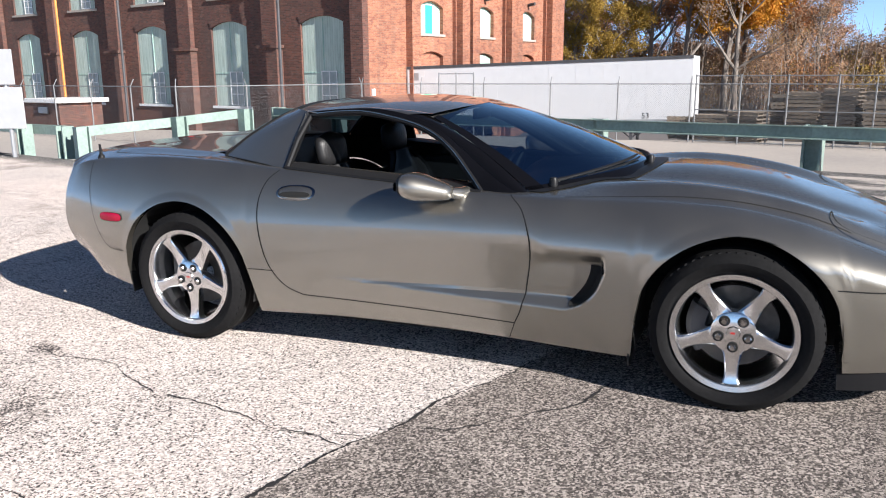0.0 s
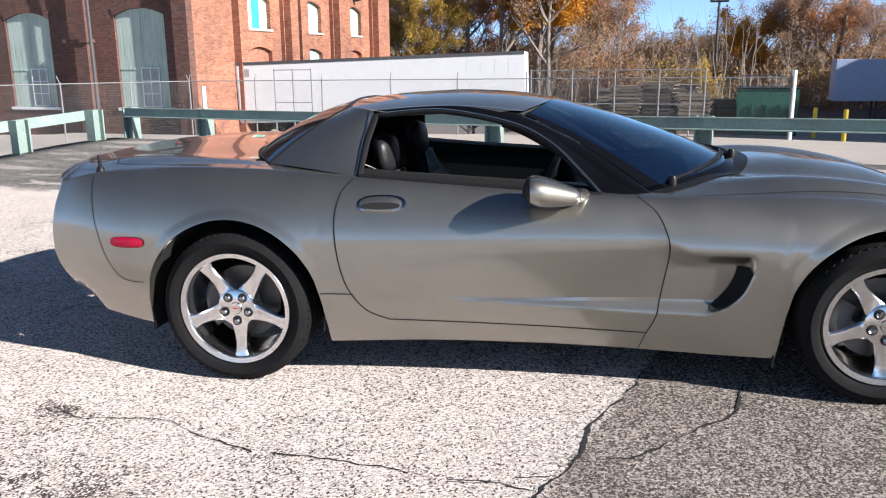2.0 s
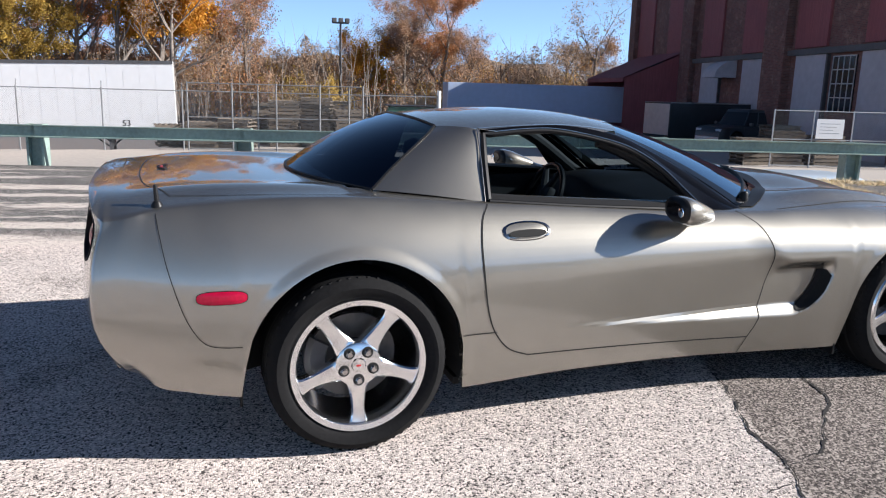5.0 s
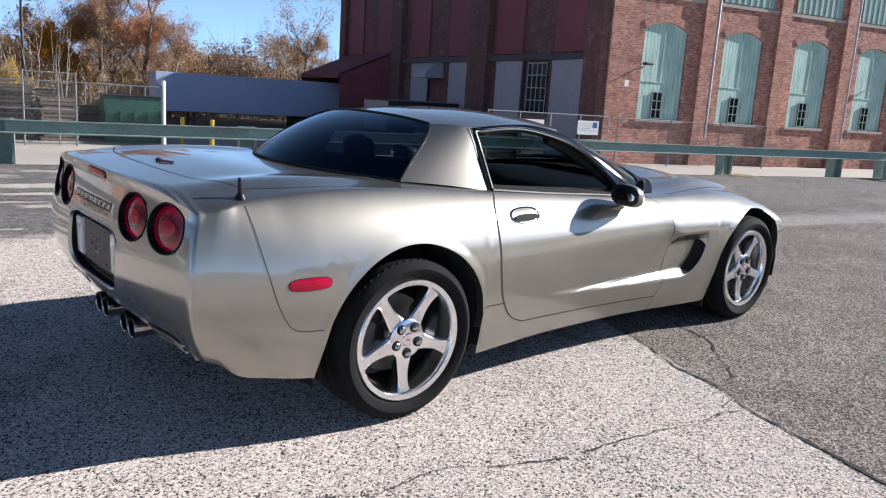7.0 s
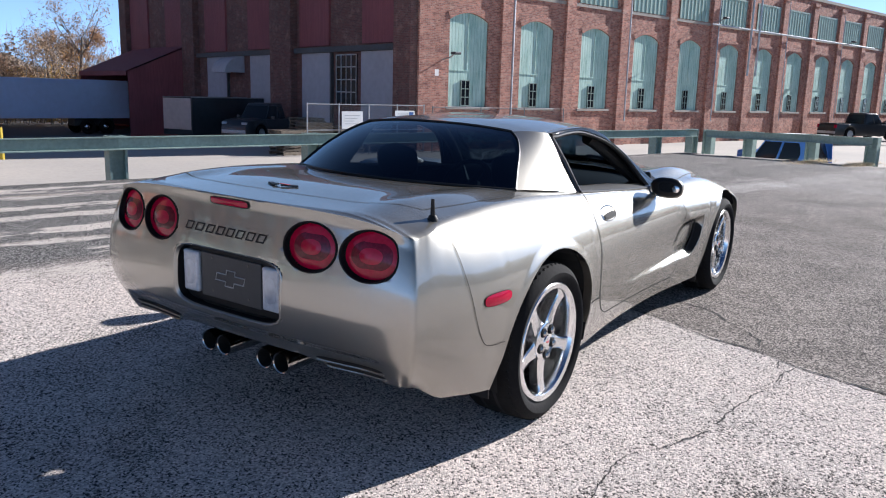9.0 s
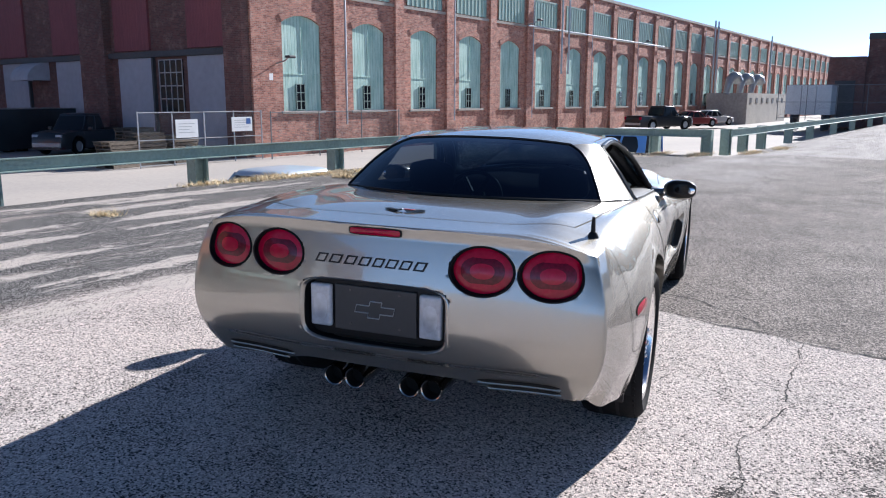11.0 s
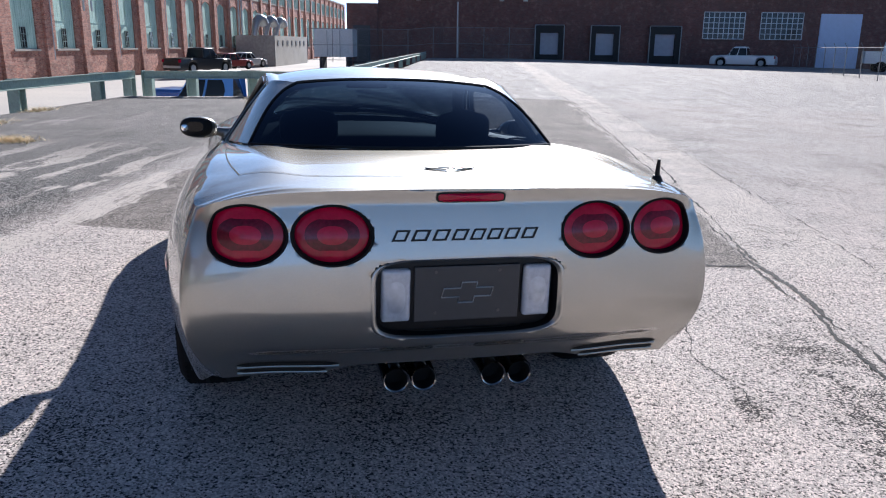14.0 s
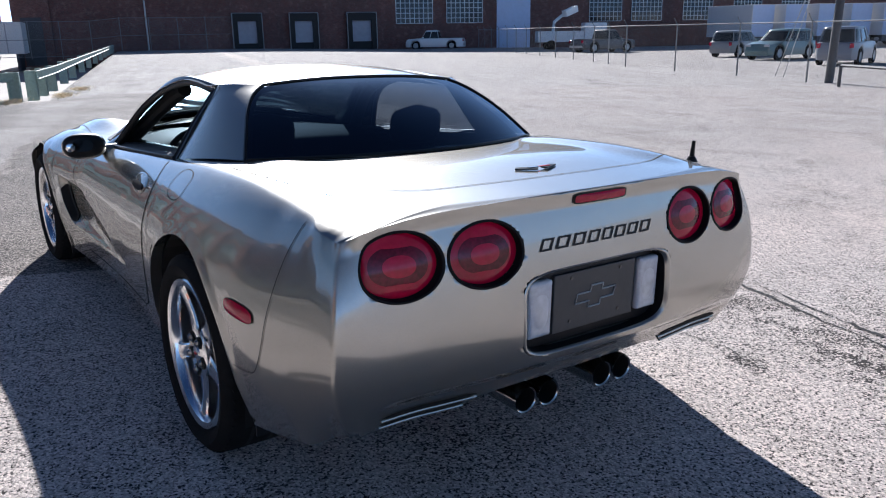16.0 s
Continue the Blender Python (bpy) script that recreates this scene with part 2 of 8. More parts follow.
    strip = k.math("MULTIPLY", inside(k.math("ADD", k.math("ADD", nj, ragged), k.math("MULTIPLY", s, 0.035)), -3.32, -2.52, 0.04), k.span(s, 0.3, 0.6))
    stone = k.mix(k.math("MULTIPLY", strip, k.span(cloud2, 0.36, 0.56, 0.3, 0.9)), stone, (0.60, 0.53, 0.475))
    stone = k.mix(tarry, stone, k.mix(k.span(tone, 0.45, 0.60), (0.075, 0.073, 0.072), (0.25, 0.237, 0.225)))
    stone = k.mix(1.0, stone, grey(k.math("ADD", 1.0, k.math("MULTIPLY", k.math("SUBTRACT", tone, 0.5), k.span(dark, 0.0, 0.7, 1.0, 1.6)))), "MULTIPLY")
    # share of fallen chips: few on the pale slab, many in the tar, in drifts
    share = k.math("ADD", k.span(dark, 0.0, 0.75, 0.135, 0.31), k.span(coarse, 0.36, 0.68, 0.06, -0.06))
    share = k.math("ADD", share, k.span(k.noise(vec, 1.3, 6.0, 0.6), 0.52, 0.70, 0.0, 0.22))
    # ravelled patches where the surface has broken away
    for s0, s1, n0, n1, soft, more in ((-2.6, -0.75, -2.42, -2.05, 0.22, 0.55), (-1.72, -1.50, -1.78, -1.66, 0.06, 0.6), (-4.5, -3.2, -1.9, -1.2, 0.3, 0.4)):
        patch = k.math("MULTIPLY", inside(ss, s0, s1, soft), inside(n, n0, n1, soft * 0.7))
        share = k.math("ADD", share, k.math("MULTIPLY", patch, k.span(k.noise(vec, 9.0, 5.0, 0.65), 0.42, 0.58, 0.0, more)))
    hole = k.math("MULTIPLY", k.span(k.math("SUBTRACT", share, gone), -0.01, 0.02), k.span(dark, 0.0, 0.8, 0.95, 0.80))
    base = k.mix(hole, stone, (0.030, 0.026, 0.026))
    # old paint and washed-out streaks along the lane
    wash = k.math("ADD", nn, k.math("MULTIPLY", k.span(s, 0.0, 3.5), 0.25))
    for a, b, strong in ((2.20, 2.55, 0.95), (2.84, 3.12, 0.95), (3.36, 3.50, 0.85), (3.76, 4.16, 0.95), (4.50, 4.72, 0.85), (5.0, 5.30, 0.9), (5.70, 5.95, 0.8), (6.2, 6.6, 0.9)):
        worn = k.math("MULTIPLY", inside(k.math("ADD", wash, k.math("MULTIPLY", ragged, 0.7)), a, b, 0.02), k.math("MULTIPLY", k.span(s, -11.0, -7.0), k.span(k.math("ADD", k.math("MULTIPLY", streak, 0.65), k.math("MULTIPLY", cloud2, 0.35)), 0.455, 0.48)))
        own = k.noise(k.node("ShaderNodeMapping", Vector=rot.outputs[0], Location=(a * 7.3, a * 3.1, 0.0), Scale=(0.45, 1.6, 1.0)).outputs[0], 1.0, 6.0, 0.6)
        worn = k.math("MULTIPLY", worn, k.span(own, 0.46, 0.50))
        worn = k.math("MULTIPLY", worn, k.span(k.math("ADD", gone, k.math("MULTIPLY", coarse, 0.6)), 0.38, 0.48))
        base = k.mix(k.math("MULTIPLY", worn, k.span(s, 2.8, 5.5, strong, 0.0)), base, (0.60, 0.535, 0.48))
    nt.links.new(base, p.inputs["Base Color"])
    p.inputs["Roughness"].default_value = 0.92
    p.inputs["Diffuse Roughness"].default_value = 0.22
    p.inputs["Specular IOR Level"].default_value = 0.15
    h = k.math("ADD", k.span(chips.outputs["Distance"], 0.0, 0.6, 0.6, 0.0), k.span(hole, 0.0, 1.0, 1.6, 0.0))
    nt.links.new(k.bump(h, 0.7, 0.006), p.inputs["Normal"])
    return mat


def street_concrete():
    mat, nt, p = nodes_of("street_concrete")
    k = Net(nt)
    vec = k.node("ShaderNodeTexCoord").outputs["Object"]
    sx = k.node("ShaderNodeSeparateXYZ", Vector=vec)
    a, b = k.noise(vec, 0.12, 6.0), k.noise(vec, 9.0, 8.0)
    c = k.mix(k.span(a, 0.35, 0.65), (0.46, 0.41, 0.36), (0.36, 0.33, 0.30))
    c = k.mix(k.span(b, 0.3, 0.7, 0.0, 0.35), c, (0.22, 0.20, 0.19))
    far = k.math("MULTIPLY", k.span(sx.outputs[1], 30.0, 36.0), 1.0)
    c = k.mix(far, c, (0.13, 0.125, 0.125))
    nt.links.new(c, p.inputs["Base Color"])
    p.inputs["Roughness"].default_value = 0.9
    nt.links.new(k.bump(b, 0.3, 0.01), p.inputs["Normal"])
    return mat


def brickwork(name, one, two, mortar, dirt=0.4, pale=0.45):
    """Running-bond brick laid along x and up z of the object, with sooty clouds and streaks."""
    mat, nt, p = nodes_of(name)
    k = Net(nt)
    tc = k.node("ShaderNodeTexCoord")
    sx = k.node("ShaderNodeSeparateXYZ", Vector=tc.outputs["Object"])
    geo = k.node("ShaderNodeNewGeometry")
    nx = k.node("ShaderNodeVectorTransform", Vector=geo.outputs["True Normal"])
    nx.vector_type, nx.convert_from, nx.convert_to = "NORMAL", "WORLD", "OBJECT"
    side = k.math("GREATER_THAN", k.math("ABSOLUTE", k.node("ShaderNodeSeparateXYZ", Vector=nx.outputs[0]).outputs[0]), 0.7)
    along = k.math("ADD", k.math("MULTIPLY", sx.outputs[0], k.math("SUBTRACT", 1.0, side)), k.math("MULTIPLY", sx.outputs[1], side))
    uv = k.node("ShaderNodeCombineXYZ", X=along, Y=sx.outputs[2]).outputs[0]
    br = k.node("ShaderNodeTexBrick", Vector=uv, Color1=(*one, 1), Color2=(*two, 1), Mortar=(*mortar, 1), Scale=1.0)
    br.inputs["Brick Width"].default_value, br.inputs["Row Height"].default_value = 0.215, 0.075
    br.inputs["Mortar Size"].default_value, br.inputs["Mortar Smooth"].default_value, br.inputs["Bias"].default_value = 0.008, 0.3, -0.1
    big, mid = k.noise(tc.outputs["Object"], 0.25, 6.0, 0.6), k.noise(tc.outputs["Object"], 2.5, 8.0, 0.65)
    run = k.noise(k.node("ShaderNodeMapping", Vector=tc.outputs["Object"], Scale=(1.0, 1.0, 0.12)).outputs[0], 1.6, 6.0, 0.6)
    c = k.mix(k.math("MULTIPLY", k.span(big, 0.38, 0.68), dirt), br.outputs["Color"], (0.075, 0.05, 0.045))
    c = k.mix(k.math("MULTIPLY", k.span(run, 0.5, 0.75), dirt * 0.8), c, (0.09, 0.07, 0.062))
    c = k.mix(k.math("MULTIPLY", k.span(mid, 0.54, 0.66), pale), c, (0.62, 0.42, 0.33))
    c = k.mix(k.math("MULTIPLY", k.span(mid, 0.46, 0.36), 0.55), c, (0.16, 0.06, 0.05))
    nt.links.new(c, p.inputs["Base Color"])
    p.inputs["Roughness"].default_value = 0.9
    nt.links.new(k.bump(k.math("ADD", k.math("MULTIPLY", br.outputs["Fac"], -1.0), k.math("MULTIPLY", mid, 0.5)), 0.9, 0.02), p.inputs["Normal"])
    return mat


def weathered_board(name, light, deep, width=0.16, streaks=0.6, axis=0):
    """Upright boards or ribbed sheet, painted and washed out in streaks."""
    mat, nt, p = nodes_of(name)
    k = Net(nt)
    tc = k.node("ShaderNodeTexCoord")
    sx = k.node("ShaderNodeSeparateXYZ", Vector=tc.outputs["Object"])
    lane = k.math("FLOOR", k.math("DIVIDE", sx.outputs[axis], width))
    edge = k.math("ABSOLUTE", k.math("SUBTRACT", k.math("FRACT", k.math("DIVIDE", sx.outputs[axis], width)), 0.5))
    sc = (6.0, 6.0, 0.5)
    run = k.noise(k.node("ShaderNodeMapping", Vector=tc.outputs["Object"], Scale=sc).outputs[0], 1.4, 8.0, 0.65)
    wide = k.noise(tc.outputs["Object"], 0.8, 4.0)
    tint = k.node("ShaderNodeTexWhiteNoise", Vector=k.node("ShaderNodeCombineXYZ", X=lane, Y=k.math("FLOOR", k.math("DIVIDE", sx.outputs[2], 7.0))).outputs[0])
    c = k.mix(k.span(k.math("ADD", run, k.math("MULTIPLY", wide, 0.5)), 0.55, 0.95), light, deep)
    c = k.mix(k.math("MULTIPLY", k.span(tint.outputs[0], 0.0, 1.0), 0.35), c, deep)
    c = k.mix(k.math("MULTIPLY", k.span(edge, 0.44, 0.49), 0.6), c, (deep[0] * 0.25, deep[1] * 0.25, deep[2] * 0.25))
    c = k.mix(k.math("MULTIPLY", k.span(run, 0.6, 0.72), streaks * 0.5), c, (0.20, 0.17, 0.13))
    nt.links.new(c, p.inputs["Base Color"])
    p.inputs["Roughness"].default_value = 0.75
    nt.links.new(k.bump(k.math("ADD", k.span(edge, 0.40, 0.5, 0.0, -1.0), k.math("MULTIPLY", run, 0.3)), 0.6, 0.015), p.inputs["Normal"])
    return mat


def car_paint():
    """Light pewter metallic: coarse and fine flake under clear lacquer."""
    mat, nt, p = nodes_of("pewter_metallic_paint")
    k = Net(nt)
    vec = k.node("ShaderNodeTexCoord").outputs["Object"]
    fl = k.node("ShaderNodeTexVoronoi", Vector=vec, Scale=1400.0)
    tone = k.node("ShaderNodeSeparateColor", Color=fl.outputs["Color"]).outputs[0]
    film = k.noise(vec, 5.0, 6.0)
    wide = k.node("ShaderNodeBsdfPrincipled")
    for q, lo, hi, c0, c1 in ((p, 0.19, 0.25, (0.255, 0.25, 0.231), (0.348, 0.34, 0.315)), (wide, 0.50, 0.57, (0.325, 0.305, 0.262), (0.43, 0.405, 0.35))):
        nt.links.new(k.mix(tone, c0, c1), q.inputs["Base Color"])
        nt.links.new(k.span(film, 0.3, 0.8, lo, hi), q.inputs["Roughness"])
        q.inputs["Metallic"].default_value, q.inputs["Coat Weight"].default_value, q.inputs["Coat Roughness"].default_value = 1.0, 1.0, 0.02
        q.inputs["Coat IOR"].default_value = 1.72
    wide.inputs["Metallic"].default_value = 0.95
    both = k.node("ShaderNodeMixShader", Fac=0.43)
    nt.links.new(p.outputs[0], both.inputs[1])
    nt.links.new(wide.outputs[0], both.inputs[2])
    nt.links.new(both.outputs[0], nt.nodes["Material Output"].inputs["Surface"])
    return mat


def tinted_glass(name, tint, rough=0.0, front=0.03, edge=0.6, sheen=(1, 1, 1)):
    mat, nt, p = nodes_of(name)
    k = Net(nt)
    out = nt.nodes["Material Output"]
    clear = k.node("ShaderNodeBsdfTransparent", Color=(*tint, 1))
    gloss = k.node("ShaderNodeBsdfGlossy", Color=(*sheen, 1), Roughness=rough)
    facing = k.node("ShaderNodeLayerWeight", Blend=0.5).outputs["Facing"]
    gain = k.math("ADD", k.math("MULTIPLY", k.math("POWER", facing, 4.0), edge), front)
    mx = k.node("ShaderNodeMixShader", Fac=gain)
    nt.links.new(clear.outputs[0], mx.inputs[1])
    nt.links.new(gloss.outputs[0], mx.inputs[2])
    nt.links.new(mx.outputs[0], out.inputs["Surface"])
    return mat


M = {
    "asphalt": asphalt(), "street": street_concrete(), "paint": car_paint(),
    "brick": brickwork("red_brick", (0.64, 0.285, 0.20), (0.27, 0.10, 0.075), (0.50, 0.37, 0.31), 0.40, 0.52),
    # for walls away from the sun: soot, with shade put into the brick colour
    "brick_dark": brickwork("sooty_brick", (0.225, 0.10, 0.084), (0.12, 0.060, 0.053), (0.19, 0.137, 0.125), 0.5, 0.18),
    "board_green": weathered_board("faded_green_boards", (0.60, 0.76, 0.68), (0.23, 0.41, 0.355), 0.21, 0.9),
    "sheet_green": weathered_board("pale_ribbed_sheet", (0.56, 0.64, 0.58), (0.33, 0.43, 0.38), 0.15, 0.9),
    "sheet_red": weathered_board("ribbed_red_sheet", (0.27, 0.080, 0.088), (0.195, 0.056, 0.064), 0.11, 0.2, 1),
    "stone": plain("sill_stone", (0.36, 0.32, 0.28), 0.85, grain=0.2, scale=14, bump=0.3),
    "green_steel": plain("green_painted_steel", (0.23, 0.305, 0.27), 0.55, grain=0.25, scale=22, bump=0.15, spread=0.08),
    "green_faded": plain("faded_green_paint", (0.42, 0.52, 0.44), 0.7, grain=0.2, scale=18, bump=0.15),
    "galv_dark": plain("weathered_zinc", (0.20, 0.205, 0.21), 0.75, 0.0, grain=0.2, scale=40),
    "galv": plain("galvanised_steel", (0.42, 0.43, 0.44), 0.45, 0.6, grain=0.15, scale=40),
    "white": plain("white_paint", (0.78, 0.78, 0.77), 0.5, grain=0.06, scale=6),
    "trailer_white": plain("white_trailer_panel", (0.60, 0.60, 0.61), 0.4, grain=0.05, scale=3),
    # white panel with the blue of skylit shade mixed into its colour
    "trailer_shade_blue": plain("blue_grey_trailer_panel", (0.46, 0.54, 0.72), 0.4, grain=0.08, scale=3),
    "black": plain("black_trim", (0.012, 0.012, 0.013), 0.4, spec=0.2),
    "gloss_black": plain("gloss_black_trim", (0.004, 0.004, 0.005), 0.04, spec=0.25),
    "bezel": plain("matt_black_bezel", (0.006, 0.006, 0.007), 0.6, spec=0.12),
    "reflector": plain("frosted_reflector", (0.40, 0.44, 0.50), 0.28, 0.5, grain=0.25, scale=40),
    "void": plain("black_void", (0.004, 0.004, 0.004), 0.9),
    "rubber": plain("tyre_rubber", (0.010, 0.010, 0.0105), 0.85, grain=0.3, scale=60, bump=0.15, spec=0.12),
    "alloy": plain("polished_alloy", (0.86, 0.86, 0.86), 0.16, 1.0, grain=0.05, scale=30),
    "mirror_dark": plain("dimmed_mirror", (0.004, 0.004, 0.005), 0.05, spec=0.25),
    "tip": plain("sooted_chrome", (0.40, 0.385, 0.37), 0.14, 1.0, grain=0.3, scale=30),
    "chrome": plain("chrome", (0.88, 0.88, 0.88), 0.05, 1.0),
    "iron": plain("brake_iron", (0.10, 0.095, 0.09), 0.5, 0.7, grain=0.3, scale=30),
    "dark_grey": plain("dark_grey_plastic", (0.035, 0.037, 0.040), 0.5, grain=0.1, scale=40, bump=0.1),
    "leather": plain("black_leather", (0.013, 0.013, 0.014), 0.42, grain=0.2, scale=80, bump=0.2, spec=0.3),
    "cabin": plain("black_cabin_plastic", (0.009, 0.009, 0.010), 0.6, grain=0.15, scale=50),
    "headliner": plain("grey_headliner", (0.045, 0.044, 0.043), 0.9, grain=0.1, scale=90),
    "lens_red": plain("red_lens", (0.36, 0.003, 0.030), 0.08, grain=0.25, scale=60, spec=0.35),
    "lens_dark": plain("smoked_red_lens", (0.11, 0.0015, 0.014), 0.10, grain=0.6, scale=90, spec=0.35),
    "lens_white": plain("clear_lens", (0.42, 0.45, 0.50), 0.10, coat=1.0, grain=0.2, scale=60),
    "red": plain("red_enamel", (0.45, 0.02, 0.02), 0.3),
    "blue": plain("blue_paint", (0.05, 0.13, 0.36), 0.35, coat=0.6),
    "glass_front": tinted_glass("windscreen_glass", (0.28, 0.36, 0.41), front=0.34, edge=1.0, sheen=(0.72, 0.88, 1.0)),
    "glass_rear": tinted_glass("privacy_glass", (0.11, 0.135, 0.16), front=0.065, edge=0.7, sheen=(0.75, 0.86, 1.0)),
    "window_dark": plain("dark_window_glass", (0.015, 0.018, 0.022), 0.12, spec=0.3),
    "wood": plain("grey_pallet_wood", (0.155, 0.125, 0.095), 0.85, grain=0.45, scale=12, bump=0.3, spread=0.3),
    "yellow": plain("yellow_paint", (0.62, 0.44, 0.04), 0.5, grain=0.1, scale=10),
    "tar": plain("crack_shadow", (0.018, 0.016, 0.016), 0.95),
    "concrete": plain("rough_concrete", (0.38, 0.36, 0.33), 0.9, grain=0.3, scale=5, bump=0.4),
    "soot": plain("sooty_steel", (0.06, 0.06, 0.065), 0.6, grain=0.3, scale=8),
    "bark": plain("grey_bark", (0.21, 0.18, 0.155), 0.95, grain=0.35, scale=10, bump=0.6),
    "straw": plain("dry_grass", (0.78, 0.63, 0.39), 0.9, grain=0.3, scale=15),
}
M["glass_front"].use_transparent_shadow = True

# ---- ground ----
LOT_EDGES = ((-2000.0, -10.45, 3.3), (-10.45, 13.9, 7.35), (13.9, 2000.0, 2.75))     # from s, to s, northern edge n


def lot_edge(s):
    return next(e for a, b, e in LOT_EDGES if a <= s <= b)


def lot_z(x, y):
    s, n = x * math.cos(radians(-GRID_TURN)) - y * math.sin(radians(-GRID_TURN)), x * math.sin(radians(-GRID_TURN)) + y * math.cos(radians(-GRID_TURN))
    g = 0.01885 * x + 0.01956 * y
    z = 0.17 * math.tanh(g / 0.17)
    z += (0.13 - z) * step(3.2, 6.8, n) * step(4.0, 12.0, math.hypot(x, y))
    return z - 0.38 * step(-5, -25, n)


def street_z(s, n):
    return STREET - 0.75 * step(37, 48, n) * step(20, 18, s) * step(-12, -10, s) - 0.88 * step(0.5, 1.6, n - 24.6 - 0.27 * (s + 14)) * step(-9.6, -11.0, s)


def ground_z(s, n):
    p = sn(s, n)
    if n <= lot_edge(s) and s < 71.6:
        return lot_z(p.x, p.y)
    return street_z(s, n)


def graded(marks):
    """Coordinates that lie closer together near the car; marks: (from, to, step)."""
    out = []
    for a, b, d in marks:
        k = max(1, round((b - a) / d))
        out += [a + (b - a) * i / k for i in range(k)]
    return out + [marks[-1][1]]


def build_ground():
    ss = graded([(-900, -100, 100), (-100, -20, 8), (-20, -12, 1.2), (-12, -10.45, 0.4), (-10.449, -6, 0.7), (-6, 6, 0.4), (6, 13.9, 0.8), (13.901, 18, 1), (18, 20, 1), (20, 30, 2), (30, 71.6, 4), (71.601, 140, 10), (140, 900, 95)])
    ns = graded([(-900, -90, 90), (-90, -30, 6), (-30, -8, 2), (-8, 2.75, 0.4), (2.751, 3.3, 0.3), (3.301, 7.35, 0.4), (7.351, 19.5, 4), (19.5, 28, 0.5), (28, 36, 4), (36, 50, 2), (50, 60, 5), (60, 900, 105)])
    bm = bmesh.new()
    vs = [[bm.verts.new((*sn(s, n).xy, ground_z(s, n))) for n in ns] for s in ss]
    for i in range(len(ss) - 1):
        for j in range(len(ns) - 1):
            f = bm.faces.new((vs[i][j], vs[i + 1][j], vs[i + 1][j + 1], vs[i][j + 1]))
            s, n = (ss[i] + ss[i + 1]) / 2, (ns[j] + ns[j + 1]) / 2
            zs = [v.co.z for v in f.verts]
            f.material_index = 2 if max(zs) - min(zs) > 0.6 else (0 if n <= lot_edge(s) and s < 71.6 else 1)
            f.smooth = f.material_index == 0
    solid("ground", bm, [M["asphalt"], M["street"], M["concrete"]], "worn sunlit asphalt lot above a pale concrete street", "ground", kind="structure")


build_ground()


